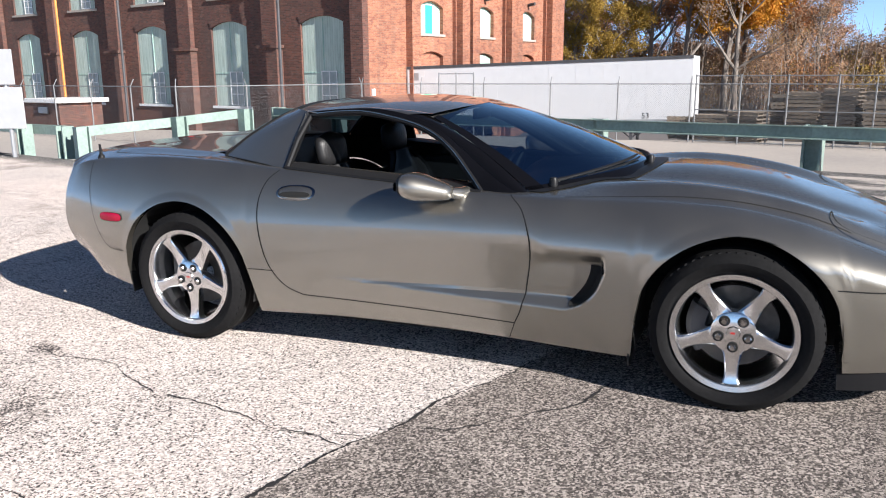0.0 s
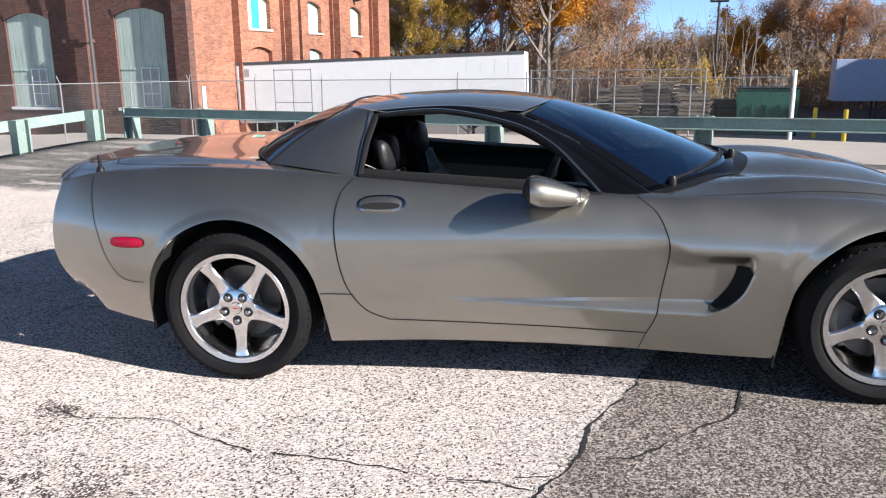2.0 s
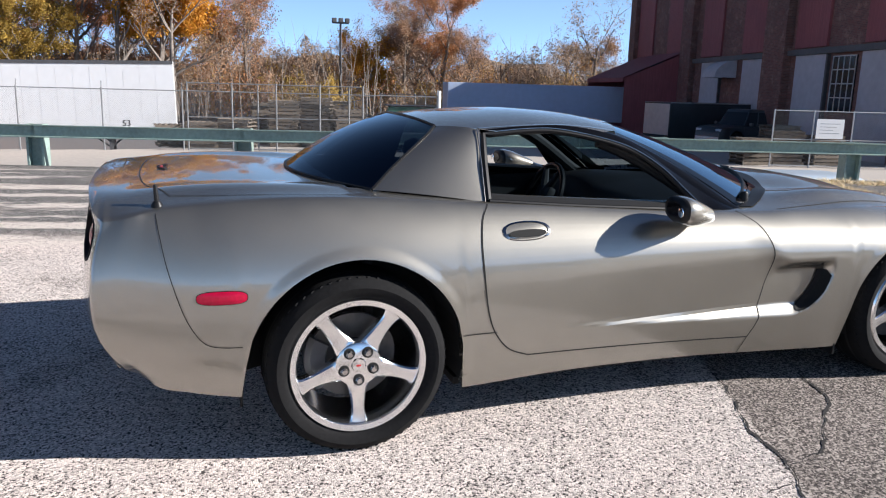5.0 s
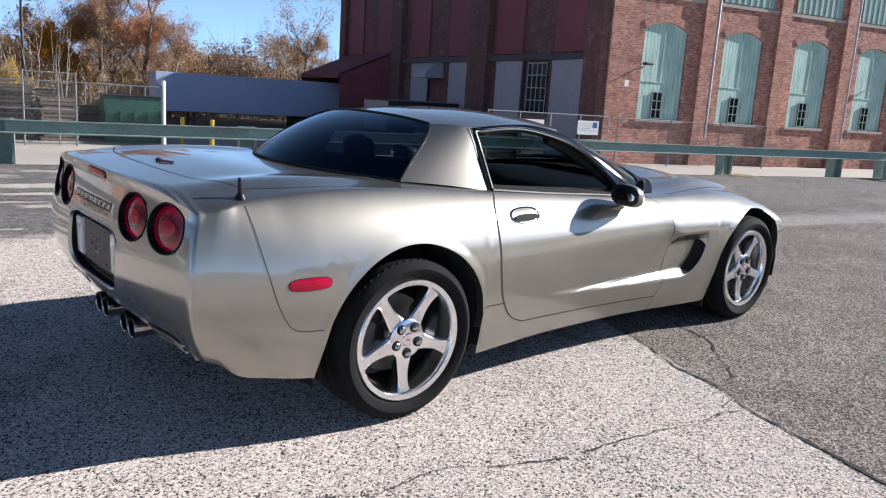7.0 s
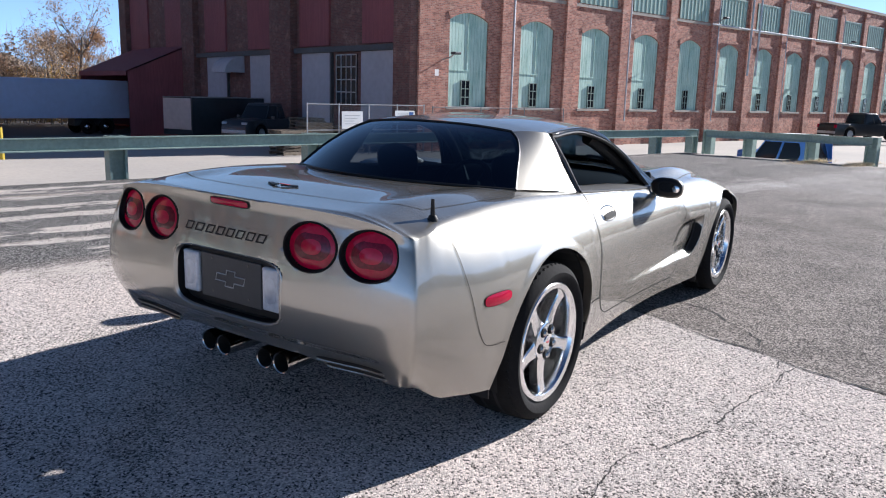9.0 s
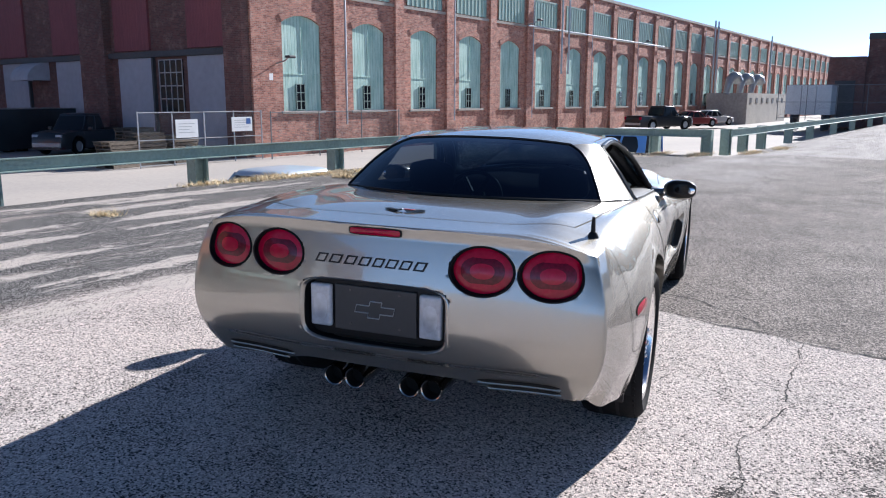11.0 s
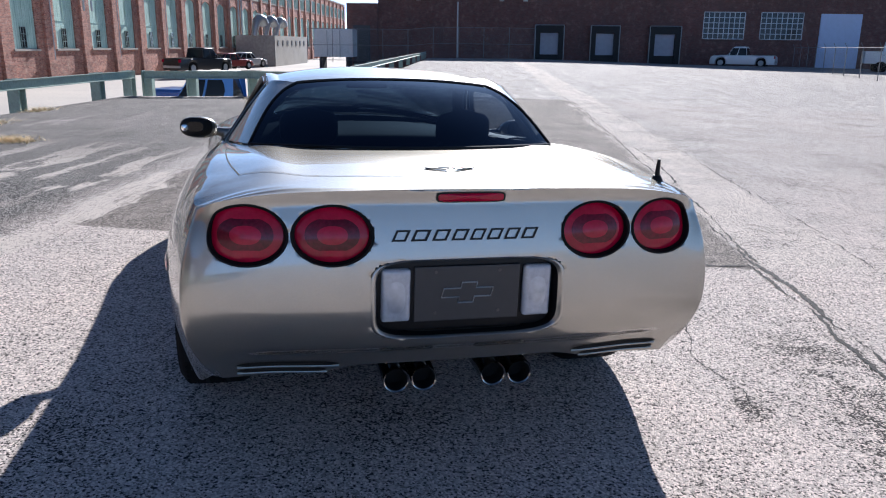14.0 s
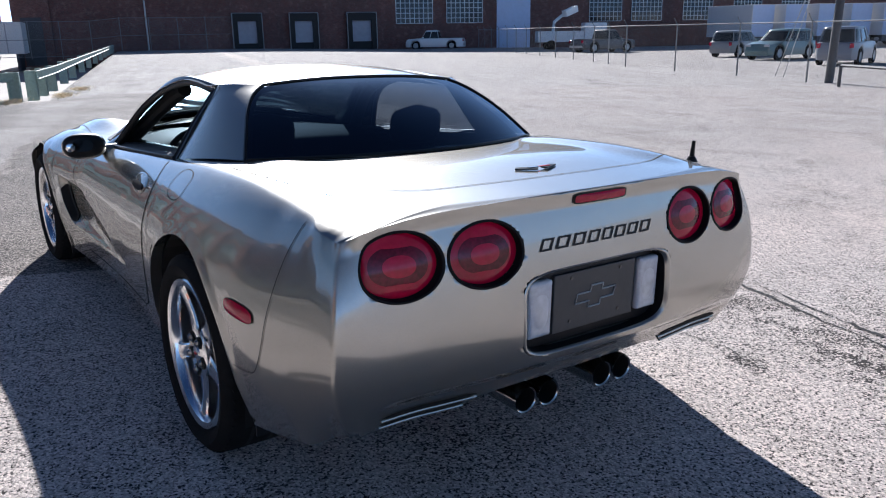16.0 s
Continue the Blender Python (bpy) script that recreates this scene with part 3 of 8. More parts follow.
def cracks():
    """Jagged open joints in the paving, in grid metres."""
    # points (s, n), width, how much of the line is open
    lines = [([(0.60, -0.5), (0.56, -0.83), (0.52, -1.1), (0.50, -1.34), (0.46, -1.6), (0.44, -2.13), (0.46, -2.45)], 0.034, 0.97), ([(0.50, -2.46), (-0.5, -2.47), (-1.5, -2.45), (-3.5, -2.5), (-6.0, -2.4), (-9, -2.6)], 0.036, 0.97),
             ([(0.50, -2.50), (2.0, -2.58), (4.1, -2.68), (7.2, -2.85), (12.0, -3.08), (15.3, -3.1)], 0.030, 0.9), ([(1.01, -0.50), (1.0, -0.70), (0.97, -0.88), (0.72, -1.23), (0.64, -1.31), (0.50, -1.40)], 0.020, 0.97),
             ([(0.46, -1.50), (0.16, -1.66), (0.02, -1.65), (-0.15, -1.56), (-0.29, -1.60)], 0.013, 0.88), ([(0.16, -1.66), (-0.07, -1.79)], 0.005, 0.7), ([(0.46, -1.60), (0.29, -1.60), (0.14, -1.65)], 0.010, 0.8),
             ([(0.0, -1.66), (-0.39, -1.68), (-0.65, -1.71), (-0.88, -1.69), (-1.12, -1.65), (-1.46, -1.75), (-1.83, -1.66)], 0.011, 0.8), ([(-1.0, -1.66), (-1.1, -1.62), (-1.6, -1.82)], 0.004, 0.6), ([(0.70, -1.40), (0.70, -1.54), (0.78, -1.75)], 0.004, 0.6),
             ([(3.0, -0.6), (5.0, -0.9), (8.5, -0.5), (13.0, -0.9)], 0.009, 0.8), ([(9.0, -3.0), (9.3, -0.2), (9.1, 1.6)], 0.009, 0.8), ([(2.2, 2.85), (2.7, 2.76), (4.0, 2.6), (7.0, 2.75)], 0.014, 0.9), ([(0.3, 2.95), (1.6, 2.92), (2.2, 2.85)], 0.010, 0.75),
             ([(-6.0, 5.2), (-2.0, 5.0), (1.5, 5.3)], 0.02, 0.8), ([(2.12, 4.06), (2.9, 3.9), (4.2, 4.0), (6.0, 3.9)], 0.012, 0.8), ([(2.2, 3.0), (2.4, 4.2), (2.3, 7.2)], 0.012, 0.7), ([(-9.0, 4.4), (-5.5, 4.25), (-2.0, 4.5), (1.0, 4.3)], 0.018, 0.8), ([(-8.0, 6.2), (-4.0, 6.0), (0.5, 6.3), (4.5, 6.1)], 0.022, 0.85),
             ([(6.0, 2.5), (6.3, 4.4), (5.9, 6.6)], 0.014, 0.8), ([(0.3, -3.3), (2.5, -3.35), (6.0, -3.5), (11.0, -3.7)], 0.016, 0.8), ([(15.5, -3.1), (22.0, -3.6), (30.0, -3.3)], 0.02, 0.9), ([(14.2, -3.0), (14.4, -0.5), (14.1, 1.9)], 0.02, 0.9),
             ([(31.5, 0.13), (43.1, -0.11), (42.3, -3.39), (29.4, -2.73), (31.5, 0.13)], 0.05, 0.95), ([(8.56, 0.85), (8.9, 0.5), (8.61, 0.21), (8.1, 0.2), (7.84, 0.45), (8.1, 0.8), (8.56, 0.85)], 0.022, 0.9),
             ([(0.52, -2.52), (0.05, -2.55), (-0.77, -2.53), (-1.6, -2.56)], 0.05, 0.97), ([(15.2, -3.13), (8.1, -2.86), (5.27, -2.91), (2.14, -2.66), (0.51, -2.53)], 0.034, 0.9), ([(13.7, -3.46), (8.37, -3.43), (5.48, -3.43), (3.08, -3.41), (1.35, -3.37)], 0.014, 0.75),
             ([(10.2, 1.9), (11.0, 0.6), (11.4, -1.0), (12.3, -2.4)], 0.014, 0.8), ([(16.0, 1.8), (22.0, 1.2), (30.0, 1.0)], 0.03, 0.8), ([(15.0, -8.0), (24.0, -8.6), (36.0, -8.0)], 0.03, 0.8), ([(10.0, -12.0), (22.0, -13.0), (40.0, -12.4)], 0.035, 0.85)]
    rng = random.Random(4)
    for line, width, share in lines:
        dense = spline_points([Vector(p) for p in line], 10)
        pts = []
        for a, b in zip(dense, dense[1:]):
            k = max(1, int((b - a).length / 0.014))
            pts += [a.lerp(b, i / k) for i in range(k)]
        bm = bmesh.new()
        rows = []
        drift, swell, shut = 0.0, 0.6, 0
        for i, p in enumerate(pts):
            t = (pts[min(i + 1, len(pts) - 1)] - pts[max(i - 1, 0)]).normalized()
            drift = drift * 0.93 + rng.uniform(-0.0075, 0.0075)
            swell = min(1.0, max(0.15, swell + rng.uniform(-0.22, 0.22)))
            w = width * swell * rng.uniform(0.45, 1.0)
            c = Vector((-t.y, t.x))
            row = []
            for k in (-1, 1):
                q = sn(*(p + c * (drift + k * w * 0.5)))
                row.append(Vector((q.x, q.y, lot_z(q.x, q.y) + 0.0035)))
            if shut > 0:
                shut -= 1
                continue
            rows.append(row)
            if rng.random() < (1 - share) * 0.16 or i == len(pts) - 1:
                if len(rows) > 1:
                    grid_bm(bm, rows)
                rows, shut = [], rng.randint(2, 9)
        if len(rows) > 1:
            grid_bm(bm, rows)
        solid("pavement_crack", bm, M["tar"], "dark jagged crack in the asphalt", "crack", kind="structure")


# ---- trees beyond the yard ----
def leaf_mat(name, a, b):
    mat, nt, p = nodes_of(name)
    k = Net(nt)
    geo = k.node("ShaderNodeNewGeometry")
    c = k.mix(geo.outputs["Random Per Island"], a, b)
    nt.links.new(c, p.inputs["Base Color"])
    p.inputs["Roughness"].default_value = 0.7
    thin = k.node("ShaderNodeBsdfTranslucent", Color=c)
    both = k.node("ShaderNodeMixShader", Fac=0.45)
    nt.links.new(p.outputs[0], both.inputs[1])
    nt.links.new(thin.outputs[0], both.inputs[2])
    nt.links.new(both.outputs[0], nt.nodes["Material Output"].inputs["Surface"])
    return mat


LEAF = {"gold": leaf_mat("golden_leaves", (0.72, 0.38, 0.045), (0.50, 0.23, 0.03)), "olive": leaf_mat("olive_gold_leaves", (0.52, 0.35, 0.06), (0.30, 0.20, 0.055)),
        "russet": leaf_mat("russet_leaves", (0.52, 0.22, 0.08), (0.36, 0.21, 0.11)), "brown": leaf_mat("dry_brown_leaves", (0.42, 0.29, 0.19), (0.26, 0.185, 0.125)),
        "pink": leaf_mat("pale_dry_leaves", (0.46, 0.29, 0.18), (0.29, 0.185, 0.12))}


def grow_tree(seed, height, spread, leaf_count, leaf_size=0.16, levels=4, droop=0.0):
    """A trunk with limbs that fork to twigs, and small leaves scattered along the outer twigs."""
    rng = random.Random(seed)
    wood, leaves = bmesh.new(), bmesh.new()
    tips = []

    def limb(p, d, length, r, level):
        pts, rs = [p.copy()], [r]
        n = 5 if level < 2 else 3
        for i in range(n):
            d = (d + Vector((rng.uniform(-1, 1), rng.uniform(-1, 1), rng.uniform(-0.5, 0.7) - droop * level)) * (0.14 + 0.06 * level)).normalized()
            p = p + d * length / n
            pts.append(p.copy())
            rs.append(r * (1 - 0.62 * (i + 1) / n))
            if level >= 2:
                tips.append((p.copy(), d.copy()))
        tube(wood, pts, rs, 6 if level < 2 else (4 if level == 2 else 3), False)
        if level < levels:
            kids = 6 if level == 0 else (4 if level == 1 else 3)
            for k in range(kids):
                i = rng.randint(2 if level == 0 else 1, n)
                az = rng.uniform(0, math.tau)
                out = Vector((math.cos(az), math.sin(az), rng.uniform(0.25, 1.0)))
                dd = (d * 0.55 + out * spread).normalized()
                limb(pts[i], dd, length * rng.uniform(0.42, 0.62), rs[i] * rng.uniform(0.5, 0.72), level + 1)
    limb(Vector((0, 0, -0.2)), Vector((0, 0, 1)), height * 0.55, height * 0.018, 0)
    for k in range(leaf_count):
        p, d = rng.choice(tips)
        q = p + Vector((rng.gauss(0, 0.22), rng.gauss(0, 0.22), rng.gauss(0, 0.20)))
        a = Vector((rng.uniform(-1, 1), rng.uniform(-1, 1), rng.uniform(-1, 1))).normalized()
        b = a.orthogonal().normalized()
        w = leaf_size * rng.uniform(0.5, 1.1)
        vs = [leaves.verts.new(q + a * w * u + b * w * 0.7 * v) for u, v in ((-0.5, 0), (0, -0.5), (0.5, 0), (0, 0.5))]
        leaves.faces.new(vs)
    return wood, leaves


def tree_kind(seed, height, spread, leaf_count, leaf, label, **kw):
    wood, leaves = grow_tree(seed, height, spread, leaf_count, **kw)
    return finish("trunk", wood, M["bark"], True, 60.0), finish("crown", leaves, LEAF[leaf]), label


TREES = [tree_kind(11, 13.0, 0.85, 34000, "gold", "tall autumn tree with dense golden leaves", leaf_size=0.20), tree_kind(12, 12.0, 0.8, 11000, "olive", "autumn tree with yellow-green leaves", leaf_size=0.2),
         tree_kind(13, 13.5, 0.75, 22000, "russet", "tall tree with thin russet leaves", leaf_size=0.14), tree_kind(14, 12.0, 0.9, 3200, "brown", "nearly bare tree with fine grey twigs", levels=5),
         tree_kind(15, 10.5, 0.7, 12000, "pink", "slim tree with pale dry leaves", leaf_size=0.13), tree_kind(16, 11.0, 0.9, 2600, "brown", "bare grey tree hung with dry vines", droop=0.35, levels=5),
         tree_kind(17, 8.0, 0.9, 13000, "gold", "small autumn tree with golden leaves", leaf_size=0.19)]


def plant(kind, s, n, size, turn):
    trunk, crown, label = TREES[kind]
    t = thing("tree", label, "tree", Matrix.Translation(sn(s, n, STREET - 0.4)) @ pose(0, 0, 0, 0, 0, turn) @ Matrix.Scale(size, 4), "trees beyond the yard")
    for me in (trunk, crown):
        o = new(me.name.split(".")[0], me)
        o.parent = t


rng_t = random.Random(21)
ROWS_OF_TREES = [(3, -48, 70, 1.15), (2, -43, 66, 1.2), (1, -38.5, 64, 1.0), (3, -35, 69, 1.3), (1, -33, 62, 0.95), (2, -30, 68, 1.25), (3, -27, 64, 1.25), (0, -23.5, 63, 1.15), (0, -20.5, 65, 1.2), (3, -18.5, 62, 1.15),
                 (2, -16.5, 69, 1.1), (3, -13.5, 67, 1.0), (4, -10, 74, 0.7), (3, -7.5, 76, 0.65), (6, -3.0, 67, 0.95), (4, 0.2, 66, 1.05), (2, 3.6, 67, 1.05), (4, 5.5, 65, 0.95), (3, 1.6, 71, 1.1),
                 (5, 9.5, 69, 0.85), (4, 11.5, 76, 0.65), (5, 15.5, 70, 1.0), (3, 18.0, 69, 1.05), (4, 19.5, 72, 0.95), (2, -54, 66, 1.1), (3, -60, 68, 1.1), (5, -24.5, 72, 1.1), (1, -29, 60, 0.8), (2, -21.5, 73, 1.2), (4, -39.5, 72, 1.2)]
for kind, s, n, size in ROWS_OF_TREES:
    plant(kind, s, n, size * (1.15 if -52 < s < -14 else 1.05), rng_t.uniform(0, 360))
# a second, thinner row behind the first
for i in range(34):
    s = -66 + 2.62 * i + rng_t.uniform(-1, 1)
    gap = -13.5 < s < -5.5 or 7.5 < s < 14.5
    plant(rng_t.choice((3, 3, 2, 4, 5, 1)), s, rng_t.uniform(75, 86), rng_t.uniform(0.45, 0.6) if gap else rng_t.uniform(0.8, 1.15), rng_t.uniform(0, 360))


def brush():
    """Tangled dry brush under and behind the trees, too dense to count."""
    rng = random.Random(5)
    for name, leaf, count, seed in (("brown_brush", "brown", 190000, 1), ("dry_brush", "pink", 80000, 2), ("olive_brush", "olive", 120000, 3), ("russet_brush", "russet", 50000, 4), ("yellow_brush", "gold", 22000, 5)):
        # thickets: each kind grows in clumps of its own
        clumps = [(rng.uniform(-70, 30), rng.uniform(62, 84), rng.uniform(1.0, 3.4), rng.uniform(1.6, 5.8 if leaf != "olive" else 3.6)) for _ in range(46 if leaf != "brown" else 90)]
        bm = bmesh.new()
        for k in range(count):
            s, n, r, top = clumps[k % len(clumps)]
            s, n = s + rng.gauss(0, r * 0.55), n + rng.gauss(0, r * 0.5)
            top += 0.7 * math.sin(s * 2.3 + seed) + 0.4 * math.sin(s * 5.1)
            z = STREET - 0.5 + (top + 0.9) * rng.random() ** 0.75
            p = sn(s, n, z)
            a = Vector((rng.uniform(-1, 1), rng.uniform(-1, 1), rng.uniform(-1, 1))).normalized()
            b = a.orthogonal().normalized()
            w = rng.uniform(0.10, 0.24)
            vs = [bm.verts.new(p + a * w * u + b * w * 0.6 * v) for u, v in ((-0.5, 0), (0, -0.5), (0.5, 0), (0, 0.5))]
            bm.faces.new(vs)
        solid(name, bm, LEAF[leaf], "tangle of dry autumn brush under the trees", "brush", kind="stuff")
    bm = bmesh.new()
    for k in range(2300):
        s, n = rng.uniform(-70, 30), rng.uniform(60, 84)
        p = sn(s, n, STREET - 0.4)
        h = rng.uniform(1.5, 4.6) + (rng.random() ** 3) * 5.0
        lean = Vector((rng.gauss(0, 0.12) * h, rng.gauss(0, 0.12) * h, h))
        r = 0.012 + 0.005 * h
        tube(bm, [p, p + lean * 0.5 + Vector((rng.uniform(-0.3, 0.3), rng.uniform(-0.3, 0.3), 0)), p + lean], [r, r * 0.6, 0.004], 3, False)
        for j in range(2):
            q = p + lean * rng.uniform(0.35, 0.8)
            az = rng.uniform(0, math.tau)
            tube(bm, [q, q + Vector((math.cos(az), math.sin(az), 1.3)) * h * rng.uniform(0.08, 0.2)], [r * 0.5, 0.003], 3, False)
    solid("brush_stems", bm, M["bark"], "grey stems of bare saplings and brush", "brush", kind="stuff")
    bm = bmesh.new()
    rows = []
    for i in range(121):
        s = -260 + 520 * i / 120
        h = 5.4 + 1.5 * math.sin(i * 0.7) + 0.9 * math.sin(i * 1.9)
        rows.append([sn(s, 150, -3), sn(s, 150, h * 0.6), sn(s, 152, h)])
    grid_bm(bm, rows)
    solid("far_woods", bm, M["far_wood"], "hazy brown line of far woods", "woods", kind="structure")


M["far_wood"] = plain("hazy_woods", (0.24, 0.19, 0.16), 0.95, grain=0.5, scale=0.8)
brush()


# ---- dry grass along the lot's edge ----
def tuft_strip():
    rng = random.Random(8)
    bm = bmesh.new()
    spots = [(2.9, 6.95, 0.5), (3.6, 6.8, 0.6), (4.4, 6.7, 0.7), (5.2, 6.6, 0.8), (6.0, 6.4, 0.7), (6.6, 6.2, 0.5), (0.4, 5.44, 0.16), (4.95, 6.15, 0.22), (4.9, 5.95, 0.2), (4.9, 5.75, 0.2), (4.88, 5.55, 0.2), (4.87, 5.35, 0.2), (4.86, 5.15, 0.2), (4.85, 4.95, 0.2), (4.84, 4.75, 0.2), (12.8, 3.8, 0.8), (13.2, 3.0, 0.8), (14.5, 2.2, 0.7), (16.5, 2.0, 0.6), (4.2, 7.0, 0.4), (9.1, 6.8, 0.4)]
    for s, n, r in spots:
        for k in range(int((650 if r > 0.25 else 1000) * r)):
            p = sn(s + rng.gauss(0, r * 0.5), n + rng.gauss(0, 0.10))
            z = lot_z(p.x, p.y)
            h = rng.uniform(0.02, 0.08)
            d = Vector((rng.uniform(-1, 1), rng.uniform(-1, 1), 0)) * h * 2.2
            w = Vector((d.y, -d.x, 0)).normalized() * 0.006
            a, b, c = Vector((p.x, p.y, z)) - w, Vector((p.x, p.y, z)) + w, Vector((p.x, p.y, z + h)) + d
            bm.faces.new([bm.verts.new(q) for q in (a, b, c)])
    solid("dry_grass", bm, M["straw"], "dry straw-coloured grass along the lot's edge", "grass", kind="stuff")


tuft_strip()

# ---- brick buildings ----
def wall_bay(bm, u0, u1, z0, z1, holes, depth=0.32, n=10):
    """A stretch of wall in the plane y = 0 (outside is -y) with arched openings (a, b, sill, spring, rise), lowest first, all alike in width."""
    def quad(p):
        bm.faces.new([bm.verts.new(q) for q in p])
    if not holes:
        quad([(u0, 0, z0), (u1, 0, z0), (u1, 0, z1), (u0, 0, z1)])
        return
    a, b = holes[0][0], holes[0][1]
    quad([(u0, 0, z0), (a, 0, z0), (a, 0, z1), (u0, 0, z1)])
    quad([(b, 0, z0), (u1, 0, z0), (u1, 0, z1), (b, 0, z1)])
    floor_z = z0
    arc_below = None
    for i, (a, b, sill, spring, rise) in enumerate(holes):
        top = holes[i + 1][2] if i + 1 < len(holes) else z1
        if arc_below is None:
            quad([(a, 0, floor_z), (b, 0, floor_z), (b, 0, sill), (a, 0, sill)])
        arc = [(a + (b - a) * k / n, spring + rise * (1 - (2 * k / n - 1) ** 2)) for k in range(n + 1)]
        for (ua, za), (ub, zb) in zip(arc, arc[1:]):
            quad([(ua, 0, za), (ub, 0, zb), (ub, 0, top), (ua, 0, top)])
            quad([(ua, 0, za), (ua, depth, za), (ub, depth, zb), (ub, 0, zb)])
        quad([(a, 0, sill), (a, depth, sill), (a, depth, spring), (a, 0, spring)])
        quad([(b, 0, sill), (b, 0, spring), (b, depth, spring), (b, depth, sill)])
        quad([(a, 0, sill), (b, 0, sill), (b, depth, sill), (a, depth, sill)])
        arc_below = arc


def arched_panel_bm(w, h, rise, thick=0.05, n=10):
    """An infill of boards that fills an arched opening; its foot is at 0."""
    bm = bmesh.new()
    prof = [(-w / 2, 0), (w / 2, 0)] + [(w / 2 - w * k / n, h + rise * (1 - (2 * k / n - 1) ** 2)) for k in range(n + 1)]
    front = [bm.verts.new((u, 0, z)) for u, z in prof]
    bm.faces.new(front)
    ext = bmesh.ops.extrude_face_region(bm, geom=bm.faces[:])
    bmesh.ops.translate(bm, vec=(0, thick, 0), verts=[g for g in ext["geom"] if isinstance(g, bmesh.types.BMVert)])
    bmesh.ops.recalc_face_normals(bm, faces=bm.faces[:])
    return bm


def arch_ring_bm(w, rise, h, thick=0.36, proud=0.03, n=12):
    """A course of bricks on edge over an arched opening."""
    bm = bmesh.new()
    rows = []
    for k in range(n + 1):
        t = -1 + 2 * k / n
        u, z = t * w / 2, h + rise * (1 - t * t)
        du, dz = t * 0.42, 1.0
        ln = math.hypot(du, dz)
        rows.append([Vector((u, 0.0, z)), Vector((u, -proud, z)), Vector((u + du / ln * thick, -proud, z + dz / ln * thick)), Vector((u + du / ln * thick, 0.0, z + dz / ln * thick))])
    grid_bm(bm, rows)
    bmesh.ops.recalc_face_normals(bm, faces=bm.faces[:])
    return bm


def window_with_parts(parent, proto, u, y, z, w, h, rise, panel, pane_u=0.0, pane=(0.55, 1.25), sill_mat="stone", m=None, recess=0.40, glass="window_dark", bars="green_faded", arch="brick"):
    """A boarded arched window: boards, sill, small barred pane, brick arch. Meshes are shared through proto."""
    base = m if m is not None else Matrix()
    if not proto:
        proto["boards"] = finish("window", arched_panel_bm(w - 0.01, h, rise), M[panel])
        proto["sill"] = finish("sill", box_bm(-w / 2 - 0.16, w / 2 + 0.16, -0.09, 0.06, -0.13, 0.0, bevel=0.015), M[sill_mat])
        bm = bmesh.new()
        quadbox(bm, -pane[0] / 2, pane[0] / 2, -0.045, 0.0, 0.06, pane[1])
        proto["pane"] = finish("pane", bm, M[glass])
        bm = bmesh.new()
        for k in range(3):
            x = -pane[0] / 2 + pane[0] * k / 2
            quadbox(bm, x - 0.022, x + 0.022, -0.065, -0.047, 0.04, pane[1] + 0.02)
        for k in range(4):
            zz = 0.06 + (pane[1] - 0.06) * k / 3
            quadbox(bm, -pane[0] / 2 + 0.023, -0.023, -0.062, -0.047, zz - 0.02, zz + 0.02)
            quadbox(bm, 0.023, pane[0] / 2 - 0.023, -0.062, -0.047, zz - 0.02, zz + 0.02)
        proto["bars"] = finish("glazing_bar", bm, M[bars])
        proto["arch"] = finish("arch", arch_ring_bm(w, rise, h), M[arch])
        bm = bmesh.new()
        quadbox(bm, -w / 2 + 0.02, w / 2 - 0.02, -0.028, -0.002, h * 0.42, h * 0.42 + 0.05)
        quadbox(bm, -0.02, 0.02, -0.030, -0.002, h * 0.42 + 0.05, h + rise - 0.08)
        proto["batten"] = finish("batten", bm, M["board_green"])
    win = new("window", proto["boards"])
    win.parent = parent
    win.matrix_basis = base @ pose(u, y, z)
    for key, dx, dy in (("sill", 0, -recess), ("pane", pane_u, 0), ("bars", pane_u, 0), ("arch", 0, -recess), ("batten", 0, 0)):
        o = new(proto[key].name.split(".")[0], proto[key])
        o.parent = win
        o.matrix_basis = pose(dx, dy, 0)
    return win


